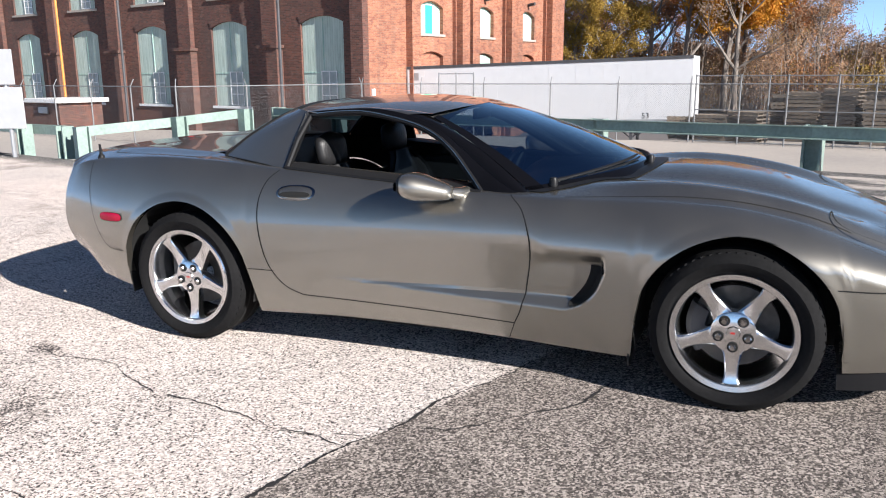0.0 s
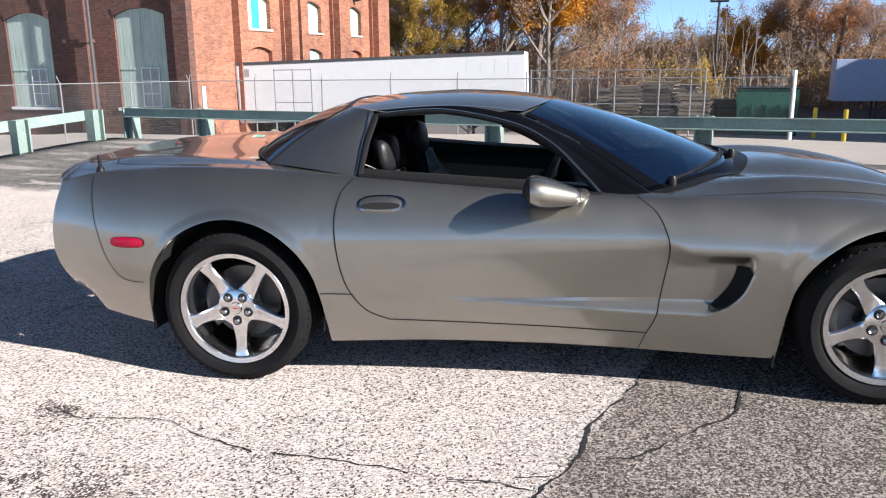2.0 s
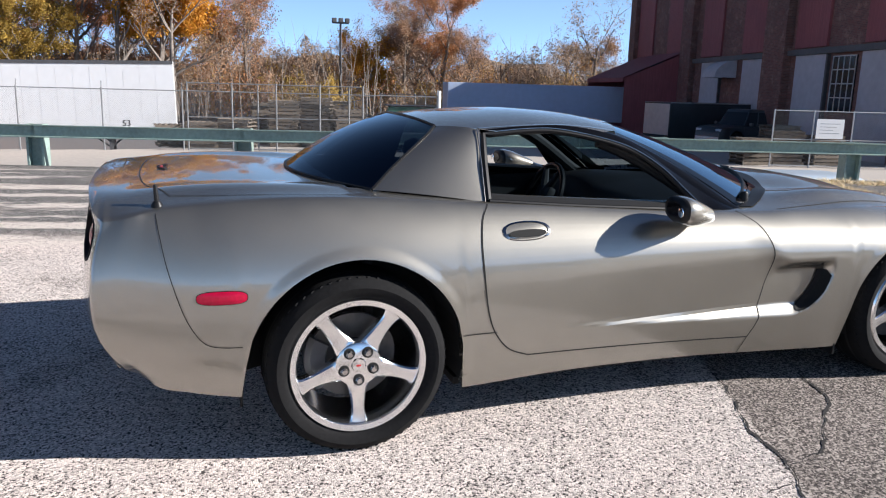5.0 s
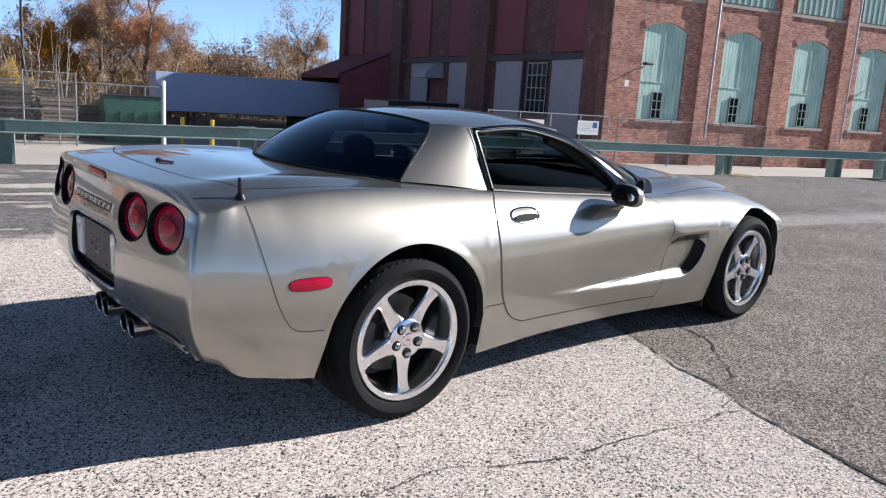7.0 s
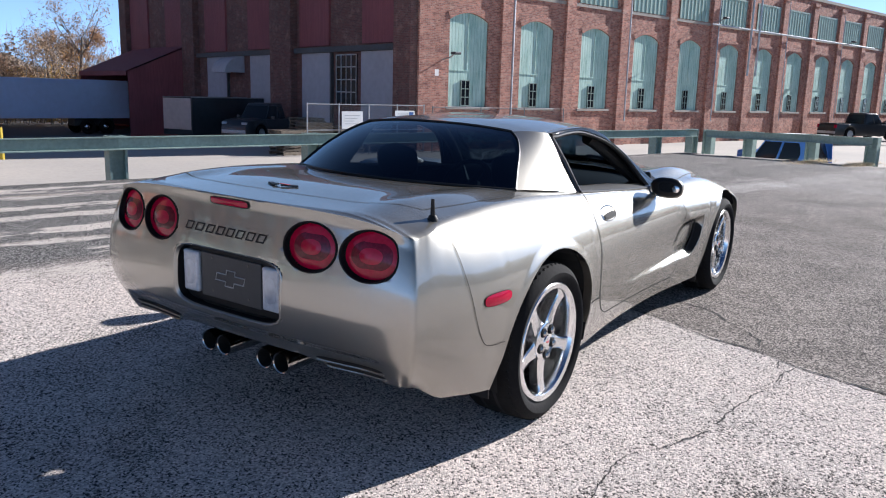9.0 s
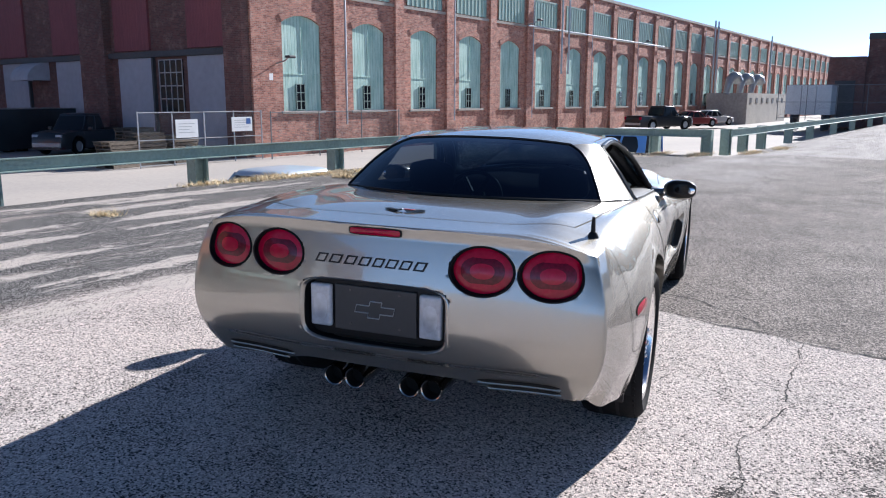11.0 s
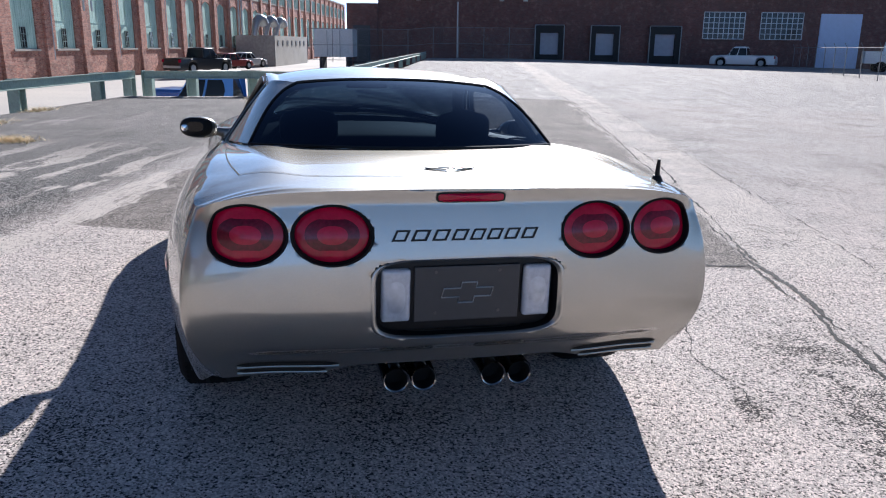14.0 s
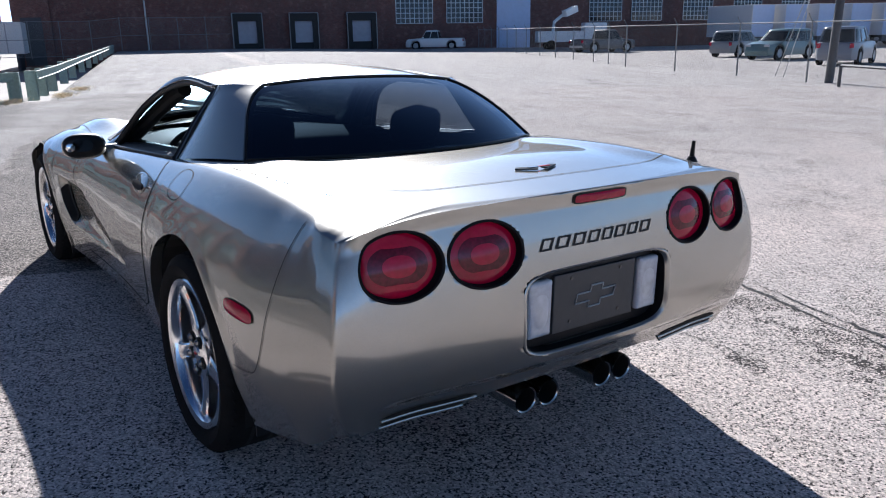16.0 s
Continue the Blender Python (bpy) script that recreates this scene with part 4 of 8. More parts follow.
def build_mill():
    """The long mill: lit front along s, shaded end wall across it."""
    mill = thing("mill_building", "long red-brick mill with boarded green arched windows", "building", GRID)
    front_n, s0, pitch, w = 24.85, 19.4, 4.82, 2.53
    bays = 31
    bm = bmesh.new()
    for k in range(bays):
        a = 21.3 + pitch * k
        u0 = s0 if k == 0 else a - (pitch - w) / 2
        u1 = a + w + (pitch - w) / 2
        wall_bay(bm, u0, u1, STREET - 0.3, 9.2, [(a, a + w, 0.80, 4.82, 0.36)] + ([(a, a + w, 6.5, 8.1, 0.0)] if False else []))
    for v in bm.verts:
        v.co.y += front_n
    quadbox(bm, s0, 21.3 + pitch * bays, front_n + 0.33, 62.0, STREET - 1.2, 9.2)
    part("wall", bm, M["brick"], mill, "weathered red brick wall")
    # coping and band
    end = 21.3 + pitch * bays
    part("coping", box_bm(s0 - 0.1, end, front_n - 0.09, front_n + 0.5, 9.2, 9.42), M["stone"], mill, "pale stone coping")
    part("ledge", box_bm(s0, end, front_n - 0.06, front_n - 0.003, 6.22, 6.38), M["stone"], mill)
    part("roof", box_bm(s0 + 0.3, end - 0.3, front_n + 0.5, 61.5, 9.0, 9.3), M["soot"], mill, "flat dark roof")
    proto, upper, pier_me, pipe_me, ledge_me = {}, None, None, None, None
    for k in range(bays):
        a = 21.3 + pitch * k
        window_with_parts(mill, proto, a + w / 2, front_n + 0.09, 0.80, w, 4.02, 0.36, "board_green", -0.13, recess=0.09, bars="green_steel")
        mid = a + w / 2
        if upper is None:
            bm = bmesh.new()
            quadbox(bm, -1.62, 1.62, -0.06, -0.002, 6.42, 8.10)
            upper = finish("upper_window", bm, M["upper_glass"])
            bm = bmesh.new()
            for i in range(9):
                quadbox(bm, -1.62 + 3.24 * i / 8 - 0.025, -1.62 + 3.24 * i / 8 + 0.025, -0.085, -0.061, 6.42, 8.10)
            quadbox(bm, -1.66, 1.66, -0.09, -0.0, 8.101, 8.20)
            ledge_me = finish("mullion", bm, M["green_steel"])
            bm = bmesh.new()
            quadbox(bm, -0.36, 0.36, -0.17, -0.001, STREET - 0.3, 8.75)
            quadbox(bm, -0.45, 0.45, -0.24, -0.001, STREET - 0.3, 0.1)
            quadbox(bm, -0.42, 0.42, -0.22, -0.001, 8.751, 9.0)
            pier_me = finish("pier", bm, M["brick"])
            bm = bmesh.new()
            tube(bm, [(0, -0.12, STREET), (0, -0.12, 8.6), (0, -0.05, 8.9)], 0.065, 8)
            for z in (0.5, 3.0, 5.5, 8.0):
                quadbox(bm, -0.10, 0.10, -0.14, -0.021, z, z + 0.06)
            pipe_me = finish("downpipe", bm, M["galv"], True, 40.0)
        o = new("upper_window", upper)
        o.parent, o.matrix_basis = mill, pose(mid, front_n, 0)
        c = new("mullion", ledge_me)
        c.parent = o
        o = new("pier", pier_me)
        o.parent, o.matrix_basis = mill, pose(a + w + (pitch - w) / 2, front_n, 0)
        if k % 2 == 0:
            o = new("downpipe", pipe_me)
            o.parent, o.matrix_basis = mill, pose(a + w + (pitch - w) / 2 + 0.5, front_n + 0.02, 0)
    part("corner_pier", box_bm(s0 - 0.02, s0 + 0.95, front_n - 0.12, front_n - 0.002, STREET - 0.3, 9.2), M["brick"], mill)
    # shaded end wall: pilasters, lintel beams, red sheet above, grey shutters below
    # the darker brick of piers and facing has the end wall's shade painted in
    for n0, n1 in ((24.86, 26.1), (35.4, 37.7), (48.1, 50.0), (60.6, 62.0)):
        part("end_pier", box_bm(s0 - 0.45, s0 - 0.002, n0, n1, STREET - 1.0, 9.2), M["brick_dark"], mill, "sooty brick pier, darkened for shade")
    part("end_facing", box_bm(s0 - 0.03, s0 - 0.004, 24.9, 62.0, STREET - 1.0, 9.2), M["brick_dark"], mill, "sooty brick end wall, darkened for shade")
    for n0, n1 in ((26.2, 35.3), (37.8, 48.0), (50.1, 60.5)):
        part("lintel_beam", box_bm(s0 - 0.30, s0 - 0.032, n0, n1, 3.35, 3.62), M["soot"], mill, "dark steel beam")
    for n0, n1 in ((26.4, 29.0), (32.0, 34.9), (38.0, 40.9), (43.9, 46.9), (50.4, 53.5), (56.8, 60.4)):
        part("sheet_panel", box_bm(s0 - 0.16, s0 - 0.032, n0, n1, 3.70, 9.15), M["sheet_red"], mill, "ribbed dark red metal sheet")
    for n0, n1 in ((26.3, 29.1), (31.85, 34.7), (37.9, 40.7), (43.8, 46.7)):
        sh = part("shutter", box_bm(s0 - 0.14, s0 - 0.033, n0, n1, STREET - 0.2, 3.34), M["shutter"], mill, "grey shuttered loading door")
        part("shutter_frame", box_bm(s0 - 0.20, s0 - 0.034, n0 - 0.14, n0 - 0.004, STREET - 0.2, 3.34), M["soot"], sh)
    win = part("end_window", box_bm(s0 - 0.10, s0 - 0.033, 29.55, 31.35, 0.72, 3.22), M["window_dark"], mill, "tall dark multi-pane window")
    for k in range(5):
        n = 29.55 + 1.8 * k / 4
        part("glazing_bar", box_bm(s0 - 0.13, s0 - 0.101, n - 0.025, n + 0.025, 0.72, 3.22), M["galv"], win)
    for z in (0.72, 1.35, 1.97, 2.6, 3.2):
        part("glazing_bar", box_bm(s0 - 0.125, s0 - 0.101, 29.58, 31.32, z - 0.025, z + 0.025), M["galv"], win)
    # curved hood and lean-to
    bm = bmesh.new()
    rows = [[Vector((s0 - 0.05 - 1.3 * math.sin(a), n, 2.35 + 1.0 * math.cos(a))) for a in [k * math.pi / 16 for k in range(9)]] for n in (41.6, 43.5)]
    grid_bm(bm, rows)
    for r in rows:
        bm.faces.new([bm.verts.new(p) for p in r] + [bm.verts.new((s0 - 0.05, r[0].y, 2.35))])
    bmesh.ops.recalc_face_normals(bm, faces=bm.faces[:])
    part("door_hood", bm, M["shutter"], mill, "curved grey metal hood", True, 40.0)
    bm = bmesh.new()
    for pts in ([(s0, 50.0, 4.25), (s0 - 4.3, 50.0, 2.35), (s0 - 4.3, 60.0, 2.35), (s0, 60.0, 4.25)], [(s0, 50.0, 4.15), (s0, 50.0, -2.0), (s0 - 4.2, 50.0, -2.0), (s0 - 4.2, 50.0, 2.30)],
                [(s0, 60.0, 4.15), (s0 - 4.2, 60.0, 2.3), (s0 - 4.2, 60.0, -2.0), (s0, 60.0, -2.0)], [(s0 - 4.3, 50.0, 2.35), (s0 - 4.3, 60.0, 2.35), (s0 - 4.3, 60.0, 2.05), (s0 - 4.3, 50.0, 2.05)]):
        bm.faces.new([bm.verts.new(p) for p in pts])
    part("lean_to", bm, M["sheet_red"], mill, "dark red metal lean-to over the dock")
    # lamp arms and small sign on the front
    for s, z in ((20.9, 2.95), (44.0, 6.4), (64.0, 6.2)):
        bm = bmesh.new()
        tube(bm, [(s, front_n, z), (s - 0.1, front_n - 0.7, z + 0.1), (s - 0.15, front_n - 1.0, z + 0.25)], 0.035, 6)
        lamp = part("lamp_arm", bm, M["galv"], mill, "bent lamp arm on the brick")
        part("lamp_head", box_bm(s - 0.35, s + 0.05, front_n - 1.25, front_n - 0.95, z + 0.2, z + 0.32, bevel=0.04), M["soot"], lamp)
    part("wall_plate", box_bm(20.1, 20.65, front_n - 0.04, front_n - 0.003, 2.2, 2.5), M["white"], mill, "small white plate on the brick")
    bm = bmesh.new()
    tube(bm, [(43.6, front_n - 0.35, 6.3), (70, front_n - 0.35, 6.3)], 0.06, 6)
    part("pipe_run", bm, M["galv"], mill, "pipe along the wall")
    for s in (47.9, 49.0):
        bm = bmesh.new()
        tube(bm, [(s, front_n - 0.75, 3.2), (s, front_n - 0.75, 9.6)], 0.07, 8)
        part("flue", bm, M["galv"], mill, "tall steel flue on the wall", True)
    for s in (85.0, 86.2, 111.0):
        bm = bmesh.new()
        tube(bm, [(s, front_n - 0.6, 2.0), (s, front_n - 0.6, 9.9)], 0.10, 8)
        part("flue", bm, M["galv"], mill, "", True)
    return mill


def build_annex():
    annex = thing("annex", "low concrete plant annex with three elbow ducts before the mill", "building", GRID)
    part("wall", box_bm(84.5, 103.0, 20.2, 24.6, STREET - 0.2, 2.1), M["concrete"], annex, "grey concrete wall")
    for k in range(7):
        part("wall_slot", box_bm(85.6 + 2.5 * k, 86.4 + 2.5 * k, 20.16, 20.198, 1.0, 1.6), M["soot"], annex)
    for k, s in enumerate((84.6, 89.6, 94.6)):
        bm = bmesh.new()
        tube(bm, [(s - 0.4, 22.4, 2.0), (s - 0.2, 22.3, 2.9), (s + 0.1, 22.2, 3.6), (s + 0.6, 22.0, 3.95), (s + 1.1, 21.8, 3.8), (s + 1.4, 21.7, 3.35)], [0.32, 0.38, 0.46, 0.52, 0.55, 0.56], 14)
        part("duct", bm, M["galv"], annex, "fat galvanised elbow duct", True, 50.0)


def build_works():
    """The tall works at the left: shaded front, sunlit side."""
    works = thing("brick_works", "tall brick works with a shaded front and a sunlit orange side", "building", GRID)
    s0, n0 = -22.56, 23.0
    fm = pose(s0, n0, 0, 0, 0, 3.6)          # the front runs off to -x from the corner, a little askew
    w, pitch = 2.72, 6.5
    bm = bmesh.new()
    count = 8
    for k in range(count):
        b = -1.50 - pitch * k
        a = b - w
        u1 = 0.0 if k == 0 else b + (pitch - w) / 2
        wall_bay(bm, a - (pitch - w) / 2, u1, STREET - 1.1, 13.0, [(a, b, -0.25, 3.74, 0.30), (a, b, 5.25, 9.0, 0.3)], 0.42)
    # the front's shade is painted into its brick, much darker than the side's
    part("wall", bm, M["brick_soot_shade"], works, "sooty brick front, darkened for shade", m=fm)
    part("core", box_bm(-75.0, -0.5, 0.43, 1.4, STREET - 1.1, 12.9), M["brick_works"], works, m=fm)
    proto, top = {}, {}
    for k in range(count):
        mid = -1.50 - pitch * k - w / 2
        window_with_parts(works, proto, mid, 0.11, -0.25, w, 3.99, 0.30, "sheet_green", 0.35, (0.95, 1.75), "white", fm, 0.11, "pane_grey", "white", "brick_soot_shade")
        window_with_parts(works, top, mid, 0.11, 5.25, w, 3.75, 0.30, "sheet_green", 0.35, (0.9, 1.2), "stone", fm, 0.11, "pane_grey", "white", "brick_soot_shade")
    pier_me = None
    for k in range(count):
        u = -1.50 - pitch * k - w - (pitch - w) / 2
        if pier_me is None:
            bm = bmesh.new()
            quadbox(bm, -0.62, 0.62, -0.42, -0.002, STREET - 1.1, 2.62)
            quadbox(bm, -0.50, 0.50, -0.28, -0.002, 2.781, 13.0)
            quadbox(bm, -0.72, 0.72, -0.50, -0.002, 2.62, 2.78)
            pier_me = finish("pier", bm, M["brick_soot_shade"])
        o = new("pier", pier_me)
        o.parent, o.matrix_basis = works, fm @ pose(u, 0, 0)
    part("corner_pier", box_bm(-0.75, 0.0, -0.40, -0.002, STREET - 1.1, 13.0), M["brick_soot_shade"], works, m=fm)
    # sunlit side with recessed bays
    side = pose(s0, n0 - 0.38, 0, 0, 0, 90)
    bm = bmesh.new()
    bays = ((3.92, 6.92, 4.30, 6.13), (8.62, 11.52, 8.93, 10.67), (12.82, 15.92, 13.40, 14.96))
    last = 0.0
    for u0, u1, a, b in bays:
        wall_bay(bm, last, u0, STREET - 1.1, 13.0, [])
        nb = len(bm.verts)
        fresh = bmesh.new()
        wall_bay(fresh, u0, u1, STREET - 1.1, 13.0, [(a, b, -0.4, 2.24, 0.22), (a, b, 3.31, 4.60, 0.28), (a, b, 6.6, 8.2, 0.28)], 0.30)
        for v in fresh.verts:
            v.co.y += 0.22
        tmp = bpy.data.meshes.new("bay")
        fresh.to_mesh(tmp)
        fresh.free()
        bm.from_mesh(tmp)
        bpy.data.meshes.remove(tmp)
        for u in (u0, u1):
            bm.faces.new([bm.verts.new(p) for p in ((u, 0, STREET - 1.1), (u, 0.22, STREET - 1.1), (u, 0.22, 13.0), (u, 0, 13.0))])
        last = u1
    wall_bay(bm, last, 18.1, STREET - 1.1, 13.0, [])
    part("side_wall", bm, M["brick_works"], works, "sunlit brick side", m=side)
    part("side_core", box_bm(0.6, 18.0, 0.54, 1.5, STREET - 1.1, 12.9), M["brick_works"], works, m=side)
    for i, (u0, u1, a, b) in enumerate(bays):
        mid = (a + b) / 2
        win = part("side_window", arched_panel_bm(b - a - 0.01, 1.29, 0.28), M["pane_pale"], works, "pale boarded arched window", m=side @ pose(mid, 0.44, 3.31))
        part("sill", box_bm(-(b - a) / 2 - 0.1, (b - a) / 2 + 0.1, -0.30, 0.0, -0.12, -0.003), M["stone"], win)
        if i == 0:
            part("green_strip", box_bm(-0.25, 0.30, -0.02, -0.003, 0.02, 1.38), M["jade"], win, "bright green strip")
        part("lower_infill", arched_panel_bm(b - a - 0.01, 2.60, 0.22), M["pane_pale" if i == 1 else "brick_works"], works, "filled lower arch", m=side @ pose(mid, 0.44, -0.4))
    for u in (3.3, 7.3, 8.2, 11.9, 12.4, 16.3):
        part("buttress", box_bm(u - 0.32, u + 0.32, -0.40, -0.002, STREET - 1.1, 13.0), M["brick_works"], works, m=side)
    for u in (5.2, 9.8, 14.2):
        bm = bmesh.new()
        tube(bm, [(u, 0.2, 5.25), (u, -0.25, 5.3)], 0.09, 8)
        part("wall_lamp", bm, M["soot"], works, m=side)
    # pipes on the front
    for u, mat in ((-23.9, "orange_pipe"), (-17.6, "soot"), (-4.9, "soot")):
        bm = bmesh.new()
        tube(bm, [(u, -0.75, STREET), (u, -0.75, 12.5)], 0.075, 8)
        part("downpipe", bm, M[mat], works, "pipe down the brick front", True, m=fm)
    return works


def build_shed():
    shed = thing("brick_shed", "small brick shed with a pale flat roof behind the fence", "shed", GRID @ pose(-35.7, 15.5, 0, 0, 0, 3.6))
    part("wall", box_bm(-1.15, 1.15, -1.1, 1.1, STREET - 0.1, 0.10), M["brick_soot_shade"], shed)
    part("roof", box_bm(-1.4, 1.4, -1.35, 1.35, 0.101, 0.30, bevel=0.03), M["white"], shed, "pale overhanging roof slab")
    part("louvre", box_bm(-0.6, 0.2, -1.15, -1.102, -0.40, -0.10), M["galv"], shed)


def build_depot():
    """The shaded depot across the far end of the lot."""
    depot = thing("depot", "long shaded brick depot with three loading docks", "building", GRID)
    s0 = 71.5
    # same darkened brick as the mill's end: shade is part of its colour
    part("wall", box_bm(s0, s0 + 30, -130, 7.3, -0.9, 6.75), M["brick_dark"], depot, "sooty brick wall, darkened for shade")
    part("parapet", box_bm(s0 - 0.12, s0 - 0.003, -130, 7.35, 6.4, 6.9), M["soot"], depot)
    part("monitor", box_bm(s0 + 1.0, s0 + 29, -128, 6.2, 6.76, 9.6), M["sheet_depot"], depot, "glazed roof monitor with trusses")
    for k in range(16):
        n = 5.5 - 3.4 * k
        bm = bmesh.new()
        tube(bm, [(s0 + 0.93, n, 6.8), (s0 + 0.93, n, 9.5)], 0.06, 4)
        tube(bm, [(s0 + 0.93, n, 6.8 if k % 2 else 9.4), (s0 + 0.93, n - 3.4, 9.4 if k % 2 else 6.8)], 0.05, 4)
        part("truss", bm, M["galv"], depot)
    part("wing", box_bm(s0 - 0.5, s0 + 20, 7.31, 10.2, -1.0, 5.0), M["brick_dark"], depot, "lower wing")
    part("wing_door", box_bm(s0 - 0.56, s0 - 0.502, 8.0, 9.6, -0.9, 3.0), M["soot"], depot)
    for n0, n1 in ((-10.2, -7.5), (-15.4, -12.7), (-21.1, -18.2)):
        dock = part("dock_door", box_bm(s0 - 0.10, s0 - 0.004, n0 + 0.5, n1 - 0.5, 0.55, 2.5), M["shutter"], depot, "grey dock door in a black seal")
        bm = bmesh.new()
        quadbox(bm, s0 - 0.45, s0 - 0.005, n0, n0 + 0.49, -0.2, 3.2)
        quadbox(bm, s0 - 0.45, s0 - 0.005, n1 - 0.49, n1, -0.2, 3.2)
        quadbox(bm, s0 - 0.45, s0 - 0.005, n0 + 0.49, n1 - 0.49, 2.51, 3.2)
        quadbox(bm, s0 - 0.30, s0 - 0.005, n0 + 0.49, n1 - 0.49, -0.2, 0.54)
        part("dock_seal", bm, M["black"], dock, "black rubber dock seal")
        bm = bmesh.new()
        for a, b in (((n0, -0.2), (n0, 3.22)), ((n0, 3.22), (n1, 3.22)), ((n1, 3.22), (n1, -0.2))):
            tube(bm, [(s0 - 0.47, a[0], a[1]), (s0 - 0.47, b[0], b[1])], 0.045, 4)
        part("dock_edge", bm, M["galv"], dock)
    for n1, n0 in ((-23.2, -27.0), (-28.5, -32.4), (-44.9, -48.9), (-50.2, -54.1), (-57.0, -61.0), (-64, -68), (-71, -75)):
        win = part("depot_window", box_bm(s0 - 0.05, s0 - 0.004, n0, n1, 2.15, 4.55), M["window_dark"], depot, "steel multi-pane window")
        for k in range(9):
            n = n0 + (n1 - n0) * k / 8
            bm = bmesh.new()
            quadbox(bm, s0 - 0.09, s0 - 0.051, n - 0.035, n + 0.035, 2.15, 4.55)
            part("glazing_bar", bm, M["galv"], win)
        for k in range(6):
            z = 2.15 + 2.4 * k / 5
            bm = bmesh.new()
            quadbox(bm, s0 - 0.088, s0 - 0.051, n0, n1, z - 0.03, z + 0.03)
            part("glazing_bar", bm, M["galv"], win)
    part("tall_door", box_bm(s0 - 0.12, s0 - 0.004, -37.8, -34.0, -0.7, 4.5), M["trailer_shade_blue"], depot, "tall pale sliding door")
    bm = bmesh.new()
    tube(bm, [(s0 - 0.2, -0.2, -0.2), (s0 - 0.2, -0.2, 5.2)], 0.08, 6)
    part("downpipe", bm, M["galv"], depot)
    for n in (3.5, -4.3, -6.5):
        part("wall_lamp", box_bm(s0 - 0.4, s0 - 0.004, n - 0.2, n + 0.2, 5.3, 5.55, bevel=0.04), M["galv"], depot)


M["upper_glass"] = weathered_board("dusty_green_glazing", (0.38, 0.53, 0.47), (0.21, 0.33, 0.29), 0.405, 0.5)
M["shutter"] = plain("dull_grey_shutter", (0.37, 0.37, 0.41), 0.6, grain=0.15, scale=3, bump=0.2)
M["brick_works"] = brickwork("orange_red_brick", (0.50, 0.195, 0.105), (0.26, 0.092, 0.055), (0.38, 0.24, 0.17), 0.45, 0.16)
# soot clouds over a brick tone lowered to stand in for shade
M["brick_soot_shade"] = brickwork("soot_stained_brick", (0.20, 0.080, 0.055), (0.072, 0.034, 0.028), (0.15, 0.105, 0.085), 0.7, 0.07)
M["pane_grey"] = plain("dusty_window_glass", (0.30, 0.34, 0.33), 0.3, grain=0.3, scale=3)
M["pane_pale"] = plain("pale_green_panel", (0.44, 0.60, 0.52), 0.6, grain=0.08, scale=4)
M["jade"] = plain("jade_green_panel", (0.05, 0.46, 0.30), 0.5, grain=0.05, scale=4)
M["orange_pipe"] = plain("orange_pipe_paint", (0.60, 0.24, 0.05), 0.5, grain=0.1, scale=8)
M["sheet_depot"] = weathered_board("dusty_glazing", (0.18, 0.22, 0.25), (0.12, 0.15, 0.17), 0.5, 0.1, 1)
build_mill()
build_annex()
build_works()
build_shed()
build_depot()


# ---- guard rails ----
def guard_rail(posts, start_open=False):
    """A low steel rail on posts; posts are (s, n) on the edge of the lot. One thing for each run."""
    rail = thing("guard_rail", "low green-painted steel guard rail on stout posts", "guard rail")
    pts = [Vector((*sn(s, n).xy, lot_z(*sn(s, n - 0.2).xy))) for s, n in posts]
    for i, p in enumerate(pts):
        d = (pts[min(i + 1, len(pts) - 1)] - pts[max(i - 1, 0)])
        bm = bmesh.new()
        # an upright steel section: a web between two wide flanges
        rim = [(-0.115, -0.10), (-0.085, -0.10), (-0.085, -0.012), (0.085, -0.012), (0.085, -0.10), (0.115, -0.10), (0.115, 0.10), (0.085, 0.10), (0.085, 0.012), (-0.085, 0.012), (-0.085, 0.10), (-0.115, 0.10)]
        grid_bm(bm, [[Vector((u, v, z)) for u, v in rim] for z in (-0.06, 0.545)], close=True)
        bm.faces.new(bm.verts[-12:])
        part("post", bm, M["green_steel"], rail, m=Matrix.Translation(p) @ pose(0, 0, 0, 0, 0, math.degrees(math.atan2(d.y, d.x))))
    for a, b in zip(pts, pts[1:]):
        d = b - a
        m = Matrix.Translation(a + Vector((0, 0, 0.455))) @ pose(0, 0, 0, 0, -math.degrees(math.atan2(d.z, d.xy.length)), math.degrees(math.atan2(d.y, d.x)))
        bm = bmesh.new()
        ln = d.length
        # a channel lying against the posts, open to the lot
        rim = [(-0.112, -0.085), (-0.112, 0.085), (-0.165, 0.085), (-0.165, 0.072), (-0.124, 0.066), (-0.124, -0.066), (-0.165, -0.072), (-0.165, -0.085)]
        rows = grid_bm(bm, [[Vector((x, u, v)) for u, v in rim] for x in (-0.02, ln + 0.02)], close=True)
        bm.faces.new(rows[0])
        bm.faces.new(rows[1][::-1])
        bmesh.ops.recalc_face_normals(bm, faces=bm.faces[:])
        part("beam", bm, M["green_steel"], rail, m=m)
    return rail


guard_rail([(-10.25, 7.2), (-8.5, 7.2), (-5.8, 7.2), (-3.0, 7.2), (0.0, 7.2), (2.92, 7.15), (5.8, 7.1), (9.0, 7.1), (12.08, 7.1), (13.45, 7.0)])
guard_rail([(13.55, 6.6), (13.6, 5.6), (13.65, 4.2), (13.7, 3.0)])
